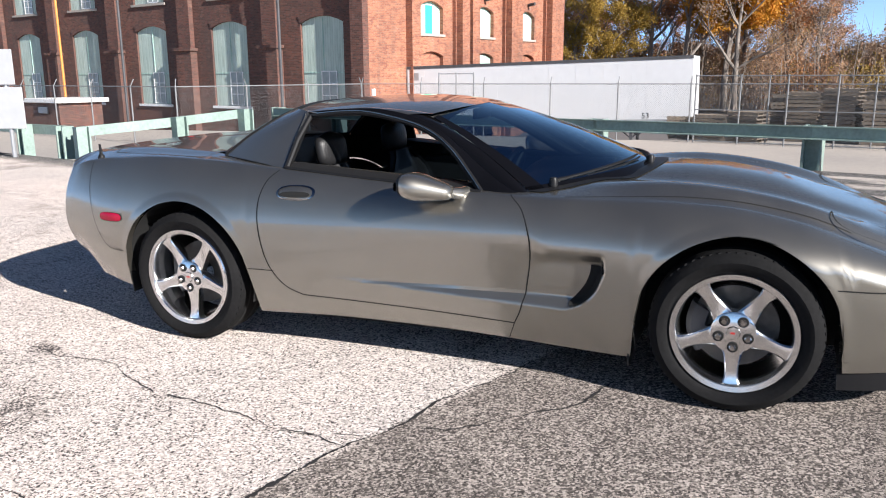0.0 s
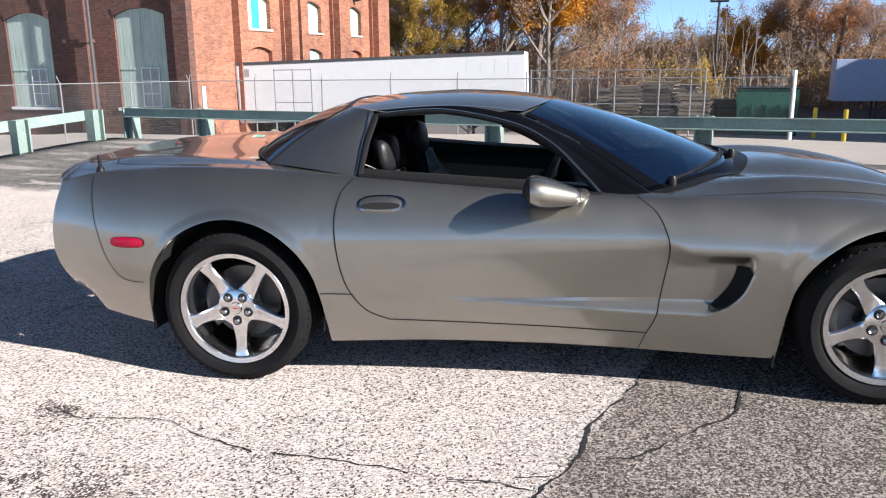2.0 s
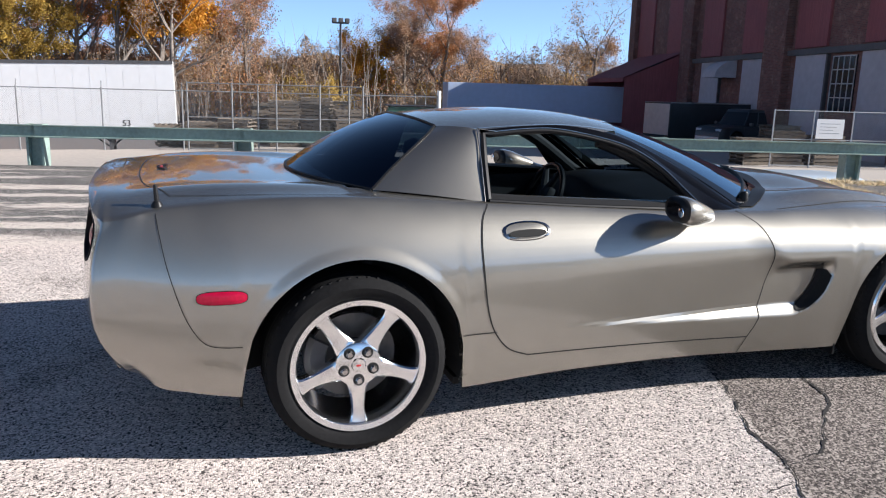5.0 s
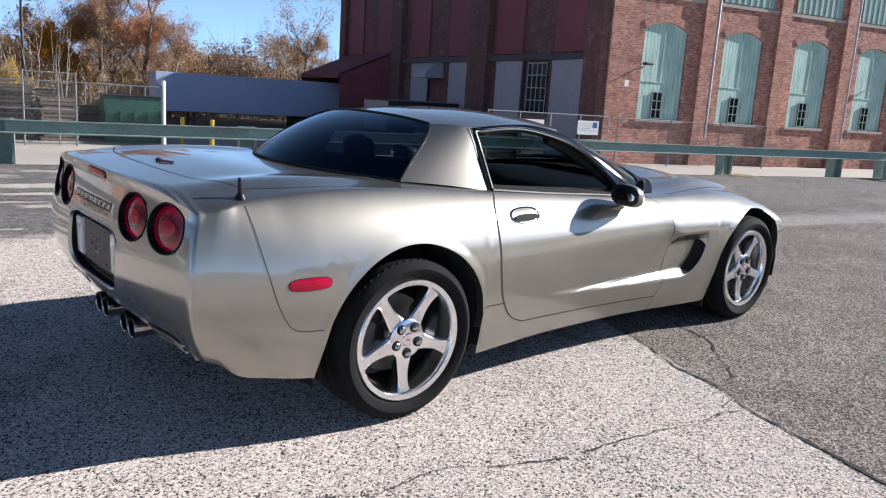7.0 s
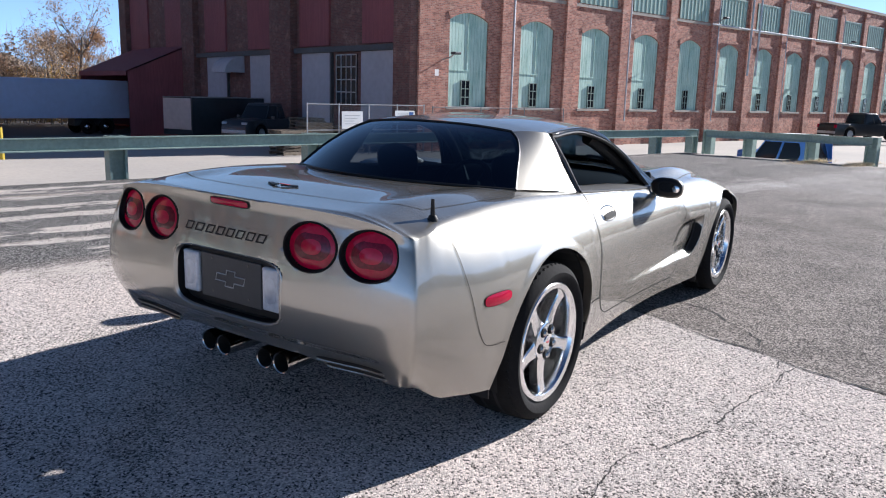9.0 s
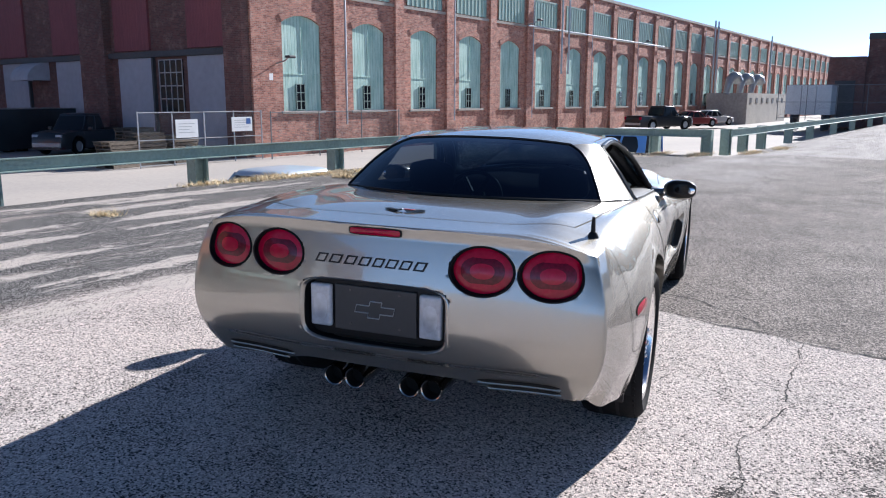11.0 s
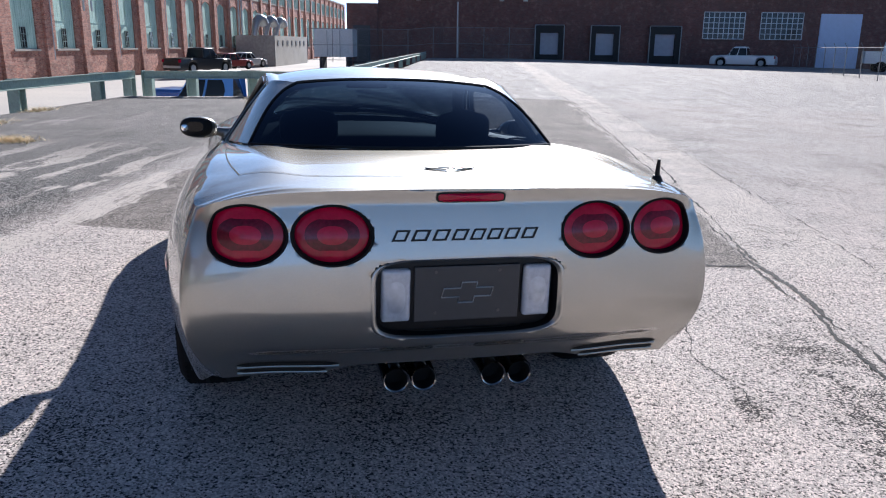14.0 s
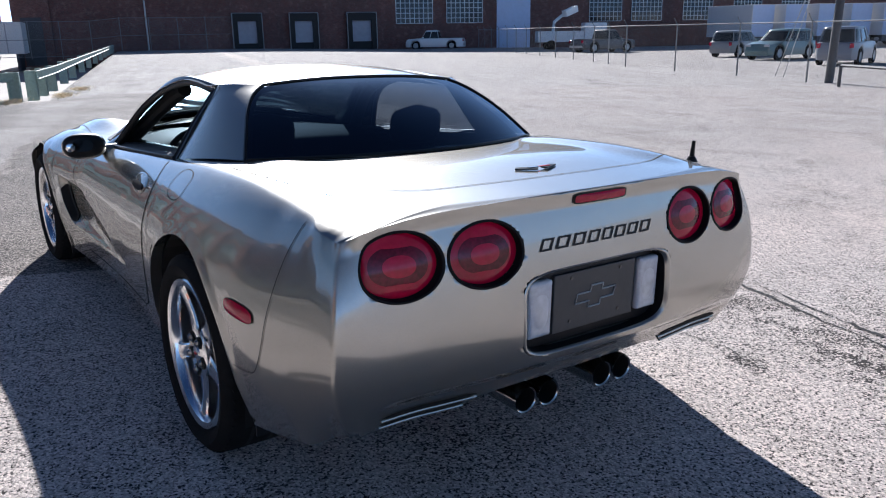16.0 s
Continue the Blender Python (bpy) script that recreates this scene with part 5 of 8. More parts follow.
guard_rail([(14.3, 2.75), (15.6, 2.7), (17.2, 2.65), (20.4, 2.65), (23.6, 2.65), (28, 2.65), (32.5, 2.65), (38, 2.65), (44, 2.65), (50, 2.65), (56, 2.65), (62, 2.65), (66.5, 2.65)])
guard_rail([(-10.3, 6.4), (-10.3, 4.9), (-10.6, 3.2)])
guard_rail([(-11.2, 3.2), (-12.6, 3.15), (-15.6, 3.15), (-18.6, 3.15), (-22, 3.15)])


# ---- chain-link fences ----
def chain_link():
    """Woven wire: two sets of crossing strands with the gaps left clear."""
    mat, nt, p = nodes_of("chain_link")
    k = Net(nt)
    sx = k.node("ShaderNodeSeparateXYZ", Vector=k.node("ShaderNodeTexCoord").outputs["Object"])
    a = k.math("FRACT", k.math("DIVIDE", k.math("ADD", sx.outputs[0], sx.outputs[2]), 0.075))
    b = k.math("FRACT", k.math("DIVIDE", k.math("SUBTRACT", sx.outputs[0], sx.outputs[2]), 0.075))
    wire = k.math("MAXIMUM", k.math("LESS_THAN", a, 0.045), k.math("LESS_THAN", b, 0.045))
    p.inputs["Base Color"].default_value = (0.22, 0.225, 0.23, 1)
    p.inputs["Metallic"].default_value, p.inputs["Roughness"].default_value = 0.4, 0.5
    nt.links.new(wire, p.inputs["Alpha"])
    return mat


M["mesh"] = chain_link()


def fence(points, height, post_mat="galv_dark", base=None, mid_rail=False, label="grey galvanised chain-link fence on steel posts", arms=True, step_m=3.0, mesh=True):
    """points are (s, n); base gives the ground's height."""
    f = thing("chain_link_fence", label, "fence")
    gz = base or (lambda s, n: street_z(s, n))
    world_pts = []
    for (s0, n0), (s1, n1) in zip(points, points[1:]):
        k = max(1, round(math.hypot(s1 - s0, n1 - n0) / step_m))
        world_pts += [(s0 + (s1 - s0) * i / k, n0 + (n1 - n0) * i / k) for i in range(k)]
    world_pts.append(points[-1])
    pts = [Vector((*sn(s, n).xy, gz(s, n))) for s, n in world_pts]
    bm = bmesh.new()
    tube(bm, [(0, 0, -0.1), (0, 0, height + 0.05)], 0.029, 6)
    if arms:
        tube(bm, [(0, 0, height), (0.0, 0.16, height + 0.28)], 0.018, 5)
    post = finish("post", bm, M[post_mat])
    for i, p in enumerate(pts):
        d = pts[min(i + 1, len(pts) - 1)] - pts[max(i - 1, 0)]
        o = new("post", post)
        o.parent = f
        o.matrix_basis = Matrix.Translation(p) @ pose(0, 0, 0, 0, 0, math.degrees(math.atan2(d.y, d.x)))
    for a, b in zip(pts, pts[1:]):
        for z in ([height, height * 0.5, 0.08] if mid_rail else [height]):
            bm = bmesh.new()
            tube(bm, [a + Vector((0, 0, z)), b + Vector((0, 0, z))], 0.019, 6)
            part("rail", bm, M[post_mat], f)
        if mesh:
            d = b - a
            bm = bmesh.new()
            vs = [bm.verts.new(q) for q in ((0, 0, 0.03), (d.xy.length, 0, 0.03 + d.z), (d.xy.length, 0, height + d.z), (0, 0, height))]
            bm.faces.new(vs)
            part("wire_mesh", bm, M["mesh"], f, m=Matrix.Translation(a) @ pose(0, 0, 0, 0, 0, math.degrees(math.atan2(d.y, d.x))))
    return f


fence([(-22.3, 22.2), (-14, 24.6), (-6, 26.6), (0.9, 27.0)], 2.2)
fence([(0.9, 27.0), (0.2, 33.0), (-4.0, 48.0)], 2.2)
fence([(-60, 12.0), (-40, 12.6), (-23, 13.2), (-22.3, 22.2)], 2.2)
fence([(-8.5, 26.0), (-2.0, 26.4)], 2.5, mid_rail=True, label="second galvanised fence of yard gate panels", arms=False, step_m=1.6)
fence([(13.2, 24.2), (19.3, 24.2)], 2.1, "galv", mid_rail=True, label="temporary galvanised fence panels hung with notices", arms=False, step_m=1.55)
fence([(19.4, 23.7), (28.4, 23.7)], 2.05, "galv_dark", label="temporary wire fence along the brick mill", arms=False, step_m=3.0)
fence([(66.0, 13.0), (66.0, -7.0)], 2.75, base=lambda s, n: 0.05 if n < 2.6 else STREET + 1.1, mid_rail=True, label="tall gate fence across the end of the lot", arms=False, step_m=2.2)
fence([(12.0, -19.2), (20.5, -20.8), (28.8, -21.3), (35.0, -23.3), (48.0, -25.6), (68.0, -30.5)], 1.85, base=lambda s, n: -0.40, label="sagging chain-link fence beside the lot", step_m=3.6)


fence([(-18.6, 23.1), (-17.1, 23.55)], 2.62, mid_rail=True, label="bare pipe frame of a gate before the white trailer", arms=False, step_m=0.75, mesh=False)


def post_thing(name, label, category, s, n, z, r, h, mat, lean=0.0):
    bm = bmesh.new()
    tube(bm, [(0, 0, -0.3), (0, 0, h * 0.5), (0, 0, h)], [r, r * 0.97, r * 0.9], 12)
    p = sn(s, n, z)
    return solid(name, bm, M[mat], label, category, Matrix.Translation(p) @ pose(0, 0, 0, lean, 0, 0), smooth=True)


post_thing("gate_post", "tall white gate post at the yard entrance", "post", 0.95, 27.05, STREET, 0.09, 2.45, "white")
post_thing("gate_post", "white gate post beside the brick works", "post", -21.3, 21.9, STREET, 0.10, 2.0, "white")
post_thing("bollard", "yellow steel bollard by the yard gate", "bollard", 1.75, 28.0, STREET, 0.09, 1.1, "yellow")
post_thing("bollard", "yellow steel bollard by the yard gate", "bollard", 2.7, 26.9, STREET, 0.09, 1.1, "yellow")
post_thing("utility_pole", "dark leaning wooden utility pole by the fence", "pole", 15.6, -20.3, -0.42, 0.135, 9.0, "soot", 3.0)


def guy_wires():
    """Two stays from the utility pole to the ground beside the fence."""
    for s, n in ((17.9, -20.6), (18.6, -20.9)):
        bm = bmesh.new()
        tube(bm, [sn(s, n, -0.42), sn(15.75, -20.3, 5.2)], 0.014, 5)
        solid("guy_wire", bm, M["galv"], "thin steel guy wire staying the utility pole", "cable")


def low_barrier():
    """A low dark pipe barrier at the edge of the lot."""
    t = thing("low_barrier", "low dark steel pipe barrier beside the fence", "barrier")
    ends = [sn(13.9, -18.9, 0), sn(11.6, -18.3, 0)]
    for p in ends:
        bm = bmesh.new()
        tube(bm, [(p.x, p.y, -0.45), (p.x, p.y, 0.22)], 0.05, 8)
        part("post", bm, M["soot"], t, smooth=True)
    bm = bmesh.new()
    tube(bm, [(p.x, p.y, 0.18) for p in ends], 0.045, 8)
    part("rail", bm, M["soot"], t, smooth=True)


guy_wires()
low_barrier()


def light_mast(s, n, h):
    m = thing("light_mast", "tall floodlight mast among the trees", "light mast", Matrix.Translation(sn(s, n, STREET)))
    bm = bmesh.new()
    tube(bm, [(0, 0, 0), (0, 0, h)], [0.14, 0.09], 8)
    part("pole", bm, M["soot"], m, smooth=True)
    part("lamp_bar", box_bm(-0.7, 0.7, -0.06, 0.06, h - 0.1, h + 0.05), M["soot"], m)
    for x in (-0.55, 0.0, 0.55):
        part("floodlight", box_bm(x - 0.18, x + 0.18, -0.25, 0.1, h - 0.02, h + 0.35, bevel=0.04), M["soot"], m)


light_mast(-5.2, 64.0, 7.7)


def notice(s, n, z, w, h):
    """White notice on the fence with writing too small to read."""
    t = thing("notice_board", "white notice with unreadable lines wired to the fence", "sign", GRID @ pose(s, n, z))
    part("board", box_bm(0, w, -0.02, 0, -h, 0), M["white"], t)
    for k in range(4):
        part("text_bar", box_bm(w * 0.12, w * (0.85 - 0.12 * (k % 3)), -0.024, -0.021, -h * 0.25 - h * 0.16 * k, -h * 0.25 - h * 0.16 * k + h * 0.03), M["galv"], t)
    return t


notice(14.82, 24.14, 0.55, 1.05, 0.72)
second = notice(17.6, 24.14, 0.60, 1.1, 0.60)
part("logo_block", box_bm(0.78, 1.02, -0.026, -0.021, -0.30, -0.06), M["blue"], second, "blue square on the notice")


M["sign_back"] = plain("dull_sign_metal", (0.46, 0.47, 0.48), 0.5, 0.2, grain=0.1, scale=6)


def road_sign():
    t = thing("road_sign", "back of two white sign plates on a steel post", "sign", Matrix.Translation(sn(-12.18, 2.75, 0.0)) @ pose(0, 0, 0, 0, 0, 22))
    bm = bmesh.new()
    tube(bm, [(0, 0, -0.2), (0, 0, 1.75)], 0.04, 8)
    part("post", bm, M["galv"], t)
    part("upper_plate", box_bm(-0.19, 0.19, -0.06, -0.042, 1.18, 1.78, bevel=0.008), M["sign_back"], t)
    part("lower_plate", box_bm(-0.30, 0.30, -0.06, -0.042, 0.42, 1.14, bevel=0.008), M["sign_back"], t)


road_sign()


# ---- trailers ----
def semi_trailer(name, label, m, length, mat, height=2.75, under=1.15, mark=False):
    """A box trailer; x runs along it from the tail to the nose, the ground is z = 0."""
    t = thing(name, label, "trailer", m)
    z0, z1, w = under, under + height, 2.55
    part("box", box_bm(0, length, -w / 2, w / 2, z0, z1, bevel=0.03), M[mat], t, "smooth white trailer side")
    part("top_rail", box_bm(0.02, length - 0.02, -w / 2 - 0.025, -w / 2 - 0.001, z1 - 0.12, z1 + 0.01), M["soot"], t)
    part("bottom_rail", box_bm(0.02, length - 0.02, -w / 2 - 0.03, -w / 2 - 0.001, z0 - 0.02, z0 + 0.12), M["galv"], t)
    for k in range(int(length / 0.61)):
        x = 0.3 + 0.61 * k
        part("seam", box_bm(x - 0.006, x + 0.006, -w / 2 - 0.004, -w / 2 - 0.001, z0 + 0.13, z1 - 0.13), M[mat], t)
    part("end_frame", box_bm(-0.04, -0.001, -w / 2, w / 2, z0, z1), M["galv"], t)
    for x in (length - 2.6,):
        for y in (-0.85, 0.85):
            bm = bmesh.new()
            quadbox(bm, x - 0.06, x + 0.06, y - 0.06, y + 0.06, 0.05, z0)
            quadbox(bm, x - 0.2, x + 0.2, y - 0.15, y + 0.15, 0.0, 0.05)
            tube(bm, [(x - 0.9, y, z0), (x, y, 0.4)], 0.03, 5)
            tube(bm, [(x + 0.9, y, z0), (x, y, 0.4)], 0.03, 5)
            part("landing_gear", bm, M["soot"], t)
    for x in (1.6, 2.9):
        for y in (-w / 2 + 0.15, w / 2 - 0.15):
            bm = bmesh.new()
            lathe(bm, [(0.28, -0.13), (0.50, -0.13), (0.52, -0.1), (0.52, 0.1), (0.5, 0.13), (0.28, 0.13)], 28, "y")
            wheel_ob = part("wheel", bm, M["rubber"], t, smooth=True, m=pose(x, y, 0.52))
            bm = bmesh.new()
            lathe(bm, [(0.001, -0.05), (0.12, -0.10), (0.16, -0.06), (0.28, -0.115)], 24, "y")
            part("rim", bm, M["alloy"], wheel_ob, smooth=True)
    part("bogie", box_bm(0.9, 3.6, -0.6, 0.6, 0.55, z0 - 0.02), M["soot"], t)
    part("tail_bar", box_bm(-0.02, 0.1, -1.1, 1.1, 0.5, 0.62), M["red"], t)
    if mark:
        cu = bpy.data.curves.new("number", "FONT")
        cu.body, cu.size, cu.extrude = "53", 0.34, 0.002
        tmp = new("number", cu)
        bpy.context.view_layer.update()
        me = bpy.data.meshes.new_from_object(tmp.evaluated_get(bpy.context.evaluated_depsgraph_get()))
        bpy.data.objects.remove(tmp)
        me.materials.clear()
        me.materials.append(M["black"])
        num = new("number", me)
        num.parent = t
        num.matrix_basis = pose(length - 2.1, -w / 2 - 0.006, z0 + 0.16, 90, 0, 0)
        part("plate", box_bm(0.25, 0.6, -w / 2 - 0.006, -w / 2 - 0.001, z1 - 0.65, z1 - 0.3), M["galv"], t)
    return t


a, b = sn(-22.4, 25.6), sn(-9.85, 28.9)
turn = math.degrees(math.atan2(b.y - a.y, b.x - a.x))
semi_trailer("white_semi_trailer", "long white semi-trailer parked along the yard fence", Matrix.Translation((a.x, a.y, -2.15)) @ pose(0, 0, 0, 0, -1.6, turn) @ pose(0, 1.27, 0), 13.2, "trailer_white", 2.72, 1.12, True)
a, b = sn(3.43, 53.5), sn(17.0, 54.6)
turn = math.degrees(math.atan2(b.y - a.y, b.x - a.x))
# this white trailer's blue shade comes from its panel colour
semi_trailer("dock_semi_trailer", "white semi-trailer standing in blue shade at the dock", Matrix.Translation((a.x, a.y, -2.02)) @ pose(0, 1.27, 0, 0, 0, 0) @ pose(0, 0, 0, 0, 0, turn) @ pose(13.6, 0, 0, 0, 0, 180) @ pose(0, 0, 0), 13.6, "trailer_shade_blue", 2.65, 1.1)


# ---- yard clutter ----
PALLET = [("deck_board", finish("deck_board", box_bm(-0.05, 0.05, -0.5, 0.5, 0.122, 0.14), M["wood"]), [(-0.6 + 0.2 * k, 0, 0) for k in range(7)]),
          ("stringer", finish("stringer", box_bm(-0.6, 0.6, -0.025, 0.025, 0.02, 0.121), M["wood"]), [(0, y, 0) for y in (-0.48, 0, 0.48)]),
          ("base_board", finish("base_board", box_bm(-0.05, 0.05, -0.5, 0.5, 0.0, 0.019), M["wood"]), [(x, 0, 0) for x in (-0.55, 0, 0.55)])]


def pallet_stack(s, n, z, count, turn, lean=0.0):
    """A stack of wooden pallets, every deck board its own edge."""
    t = thing("pallet_stack", "stack of weathered wooden pallets on the concrete", "pallets", Matrix.Translation(sn(s, n, z)) @ pose(0, 0, 0, 0, lean, GRID_TURN + turn), "pallet stacks")
    rng = random.Random(int(s * 31 + n * 7) % 1000)
    for k in range(count):
        p = new("pallet")
        p.parent, p.empty_display_size = t, 0.1
        p.matrix_basis = pose(rng.uniform(-0.05, 0.05), rng.uniform(-0.05, 0.05), 0.145 * k, 0, 0, rng.uniform(-4, 4))
        for name, me, places in PALLET:
            for q in places:
                o = new(name, me)
                o.parent, o.matrix_basis = p, Matrix.Translation(q)
    return t


for s, n, c, r in ((-8.3, 27.6, 7, 5), (-7.0, 27.7, 8, -8), (-9.6, 27.9, 6, 20), (-5.3, 29.0, 13, 3), (-4.0, 29.2, 14, -4), (-2.6, 28.9, 11, 8), (-3.3, 30.8, 13, 0), (-6.3, 30.4, 12, 10), (-1.6, 30.6, 9, 4)):
    pallet_stack(s, n, STREET, c, r)
for s, n, c, r in ((13.0, 25.4, 7, 4), (14.4, 25.6, 9, -5), (15.9, 25.5, 8, 3), (14.9, 27.0, 10, 6), (16.6, 27.2, 6, -3)):
    pallet_stack(s, n, STREET, c, r)


def dumpster():
    t = thing("dumpster", "dark green steel dumpster behind the yard fence", "dumpster", GRID @ pose(0.0, 29.6, STREET, 0, 0, 4))
    bm = bmesh.new()
    prof = [(-1.0, 0.0), (1.0, 0.0), (1.05, 1.15), (0.9, 1.5), (-1.0, 1.75)]
    rows = [[Vector((x, y, z)) for y, z in prof] for x in (-1.1, 1.1)]
    vs = grid_bm(bm, rows, close=True)
    bm.faces.new(vs[0][::-1])
    bm.faces.new(vs[1])
    bmesh.ops.recalc_face_normals(bm, faces=bm.faces[:])
    part("bin", bm, M["dumpster"], t)
    for k in range(5):
        x = -1.0 + 0.5 * k
        part("rib", box_bm(x - 0.04, x + 0.04, -1.09, -1.01, 0.05, 1.2), M["dumpster"], t)
    part("lid", box_bm(-1.12, 1.12, -1.05, 1.05, 1.751, 1.80, bevel=0.01), M["black"], t)


M["dumpster"] = plain("dumpster_green", (0.02, 0.10, 0.065), 0.5, grain=0.3, scale=6)
dumpster()


# ---- other vehicles ----
def parked_vehicle(name, label, m, paint, length, width, height, style, glass="window_dark"):
    """style: hatch, suv, sedan or pickup. x runs forward, ground is z = 0."""
    t = thing(name, label, "car" if style != "pickup" else "truck", m)
    L, W, H = length / 2, width / 2, height
    belt = H * (0.60 if style != "pickup" else 0.58)
    roofs = {"hatch": [(-0.86, -0.66, 0.05, 0.42)], "suv": [(-0.96, -0.86, 0.18, 0.46)], "sedan": [(-0.72, -0.42, 0.12, 0.42)], "pickup": [(-0.16, -0.10, 0.28, 0.46)]}
    rb, rt, ft, fb = roofs[style][0]
    wheel_r = 0.34 if style in ("hatch", "sedan") else 0.40
    axles = (-0.60, 0.64)

    def lower(x):
        z = 0.26
        for a in axles:
            d = abs(x - a * L)
            if d < wheel_r * 1.18:
                z = max(z, wheel_r + math.sqrt((wheel_r * 1.18) ** 2 - d * d))
        return z

    def upper(x):
        u = x / L
        if u > fb:
            return belt - (0.16 if style != "pickup" else 0.08) * step(fb, 1.0, u) ** 1.3 - 0.25 * step(0.93, 1.0, u)
        if style == "sedan" and u < rb:
            return belt - 0.05 - 0.2 * step(-0.95, -1.0, u)
        if u < -0.95:
            return belt - 0.15 * step(-0.95, -1.0, u)
        return belt
    bm = bmesh.new()
    rows = []
    xs = sorted(set([-L + 2 * L * i / 60 for i in range(61)] + [a * L + wheel_r * 1.18 * math.cos(math.pi * k / 12) for a in axles for k in range(13)]))
    for x in xs:
        u = x / L
        wy = W * (1 - 0.22 * abs(u) ** 7)
        z0, z1 = lower(x), max(upper(x), lower(x) + 0.03)
        zm = z0 + (z1 - z0) * 0.5
        rows.append([Vector((x, s * y, z)) for s, y, z in ((-1, wy * 0.80, z0), (-1, wy * 0.97, z0 + 0.02), (-1, wy, zm), (-1, wy * 0.95, z1 - 0.03), (-1, wy * 0.86, z1), (1, 0.0, z1 + 0.015), (1, wy * 0.86, z1), (1, wy * 0.95, z1 - 0.03), (1, wy, zm), (1, wy * 0.97, z0 + 0.02), (1, wy * 0.80, z0))])
    vs = grid_bm(bm, rows)
    bm.faces.new(vs[0][::-1])
    bm.faces.new(vs[-1])
    bmesh.ops.recalc_face_normals(bm, faces=bm.faces[:])
    part("body", bm, paint, t, smooth=True, angle=40.0)
    # cabin: a rounded glasshouse under a domed painted roof
    wt, wb = W * 0.74, W * 0.89
    power = 2 / 9 if style == "pickup" else 2 / 5

    def ring(f, shrink=1.0, rise=0.0):
        back, front = (rb + (rt - rb) * f ** 1.4) * L, (fb + (ft - fb) * f ** 0.9) * L
        mid, half, wide = (back + front) / 2, (front - back) / 2 * shrink, (wb + (wt - wb) * f ** 1.5) * shrink
        z = belt - 0.01 + (H - 0.05 - belt) * f + rise
        return [Vector((mid + half * math.copysign(abs(math.cos(a)) ** power, math.cos(a)), wide * math.copysign(abs(math.sin(a)) ** power, math.sin(a)), z)) for a in [j * math.tau / 32 for j in range(32)]]
    bm = bmesh.new()
    grid_bm(bm, [ring(f) for f in (0.0, 0.22, 0.45, 0.68, 0.90)], close=True)
    part("glass", bm, M[glass], t, "dark windows", True)
    bm = bmesh.new()
    vs = grid_bm(bm, [ring(0.86), ring(0.93, 1.012), ring(1.0, 1.0), ring(1.0, 0.86, 0.028), ring(1.0, 0.6, 0.042), ring(1.0, 0.2, 0.048)], close=True)
    bm.faces.new(vs[-1])
    part("roof", bm, paint, t, smooth=True, angle=60.0)
    for s in (-1, 1):
        n_p = 3 if style != "pickup" else 2
        for k in range(n_p + 1):
            f = k / n_p
            end = k in (0, n_p)
            u = (0.88 if style != "pickup" else 0.93) * (2 * f - 1) if end else (2 * f - 1)
            rake = [(Vector(((rb + (rt - rb) * g ** 1.4 + fb + (ft - fb) * g ** 0.9) / 2 * L + u * (fb + (ft - fb) * g ** 0.9 - rb - (rt - rb) * g ** 1.4) / 2 * L, s * (wb + (wt - wb) * g ** 1.5) * (0.89 if end else 1.0), belt - 0.01 + (H - 0.05 - belt) * g))) for g in (0.0, 0.3, 0.6, 0.92)]
            bm = bmesh.new()
            tube(bm, rake, 0.032, 6)
            part("pillar", bm, paint, t, smooth=True)
    for a in axles:
        for s in (-1, 1):
            bm = bmesh.new()
            lathe(bm, [(wheel_r * 0.62, -0.10), (wheel_r * 0.9, -0.11), (wheel_r, -0.08), (wheel_r, 0.1), (wheel_r * 0.6, 0.1)], 26, "y")
            w = part("wheel", bm, M["rubber"], t, smooth=True, m=pose(a * L, s * (W - 0.12), wheel_r, 0, 0, 0 if s == -1 else 180))
            bm = bmesh.new()
            lathe(bm, [(0.001, -0.075), (wheel_r * 0.2, -0.085), (wheel_r * 0.55, -0.06), (wheel_r * 0.64, -0.10)], 20, "y")
            part("rim", bm, M["galv"], w, smooth=True)
    for s in (-1, 1):
        part("headlamp", box_bm(L * 0.93, L * 0.985, s * W * 0.62 - 0.16, s * W * 0.62 + 0.16, belt - 0.30, belt - 0.16, bevel=0.03), M["lens_white"], t)
        part("tail_lamp", box_bm(-L * 1.003, -L * 0.97, s * W * 0.74 - 0.09, s * W * 0.74 + 0.09, belt - 0.28, belt - 0.06, bevel=0.02), M["lens_red"], t)
        part("mirror", box_bm(fb * L - 0.32, fb * L - 0.2, s * (W + 0.1) - 0.1, s * (W + 0.1) + 0.1, belt, belt + 0.15, bevel=0.03), paint, t)
    part("bumper", box_bm(L * 0.95, L * 1.01, -W * 0.75, W * 0.75, 0.38, 0.58, bevel=0.04), M["galv"] if style == "pickup" else paint, t)
    part("rear_bumper", box_bm(-L * 1.01, -L * 0.97, -W * 0.78, W * 0.78, 0.40, 0.58, bevel=0.04), M["galv"] if style == "pickup" else paint, t)
    if style == "pickup":
        part("bed_floor", box_bm(-L * 0.97, rb * L - 0.05, -W * 0.78, W * 0.78, belt + 0.02, belt + 0.03), M["black"], t, "open cargo bed")
    return t


def gloss(name, color):
    return plain(name, color, 0.38, 0.2, coat=0.35, grain=0.03, scale=20)


def at_grid(s, n, z, turn):
    return Matrix.Translation(sn(s, n, z)) @ pose(0, 0, 0, 0, 0, GRID_TURN + turn)


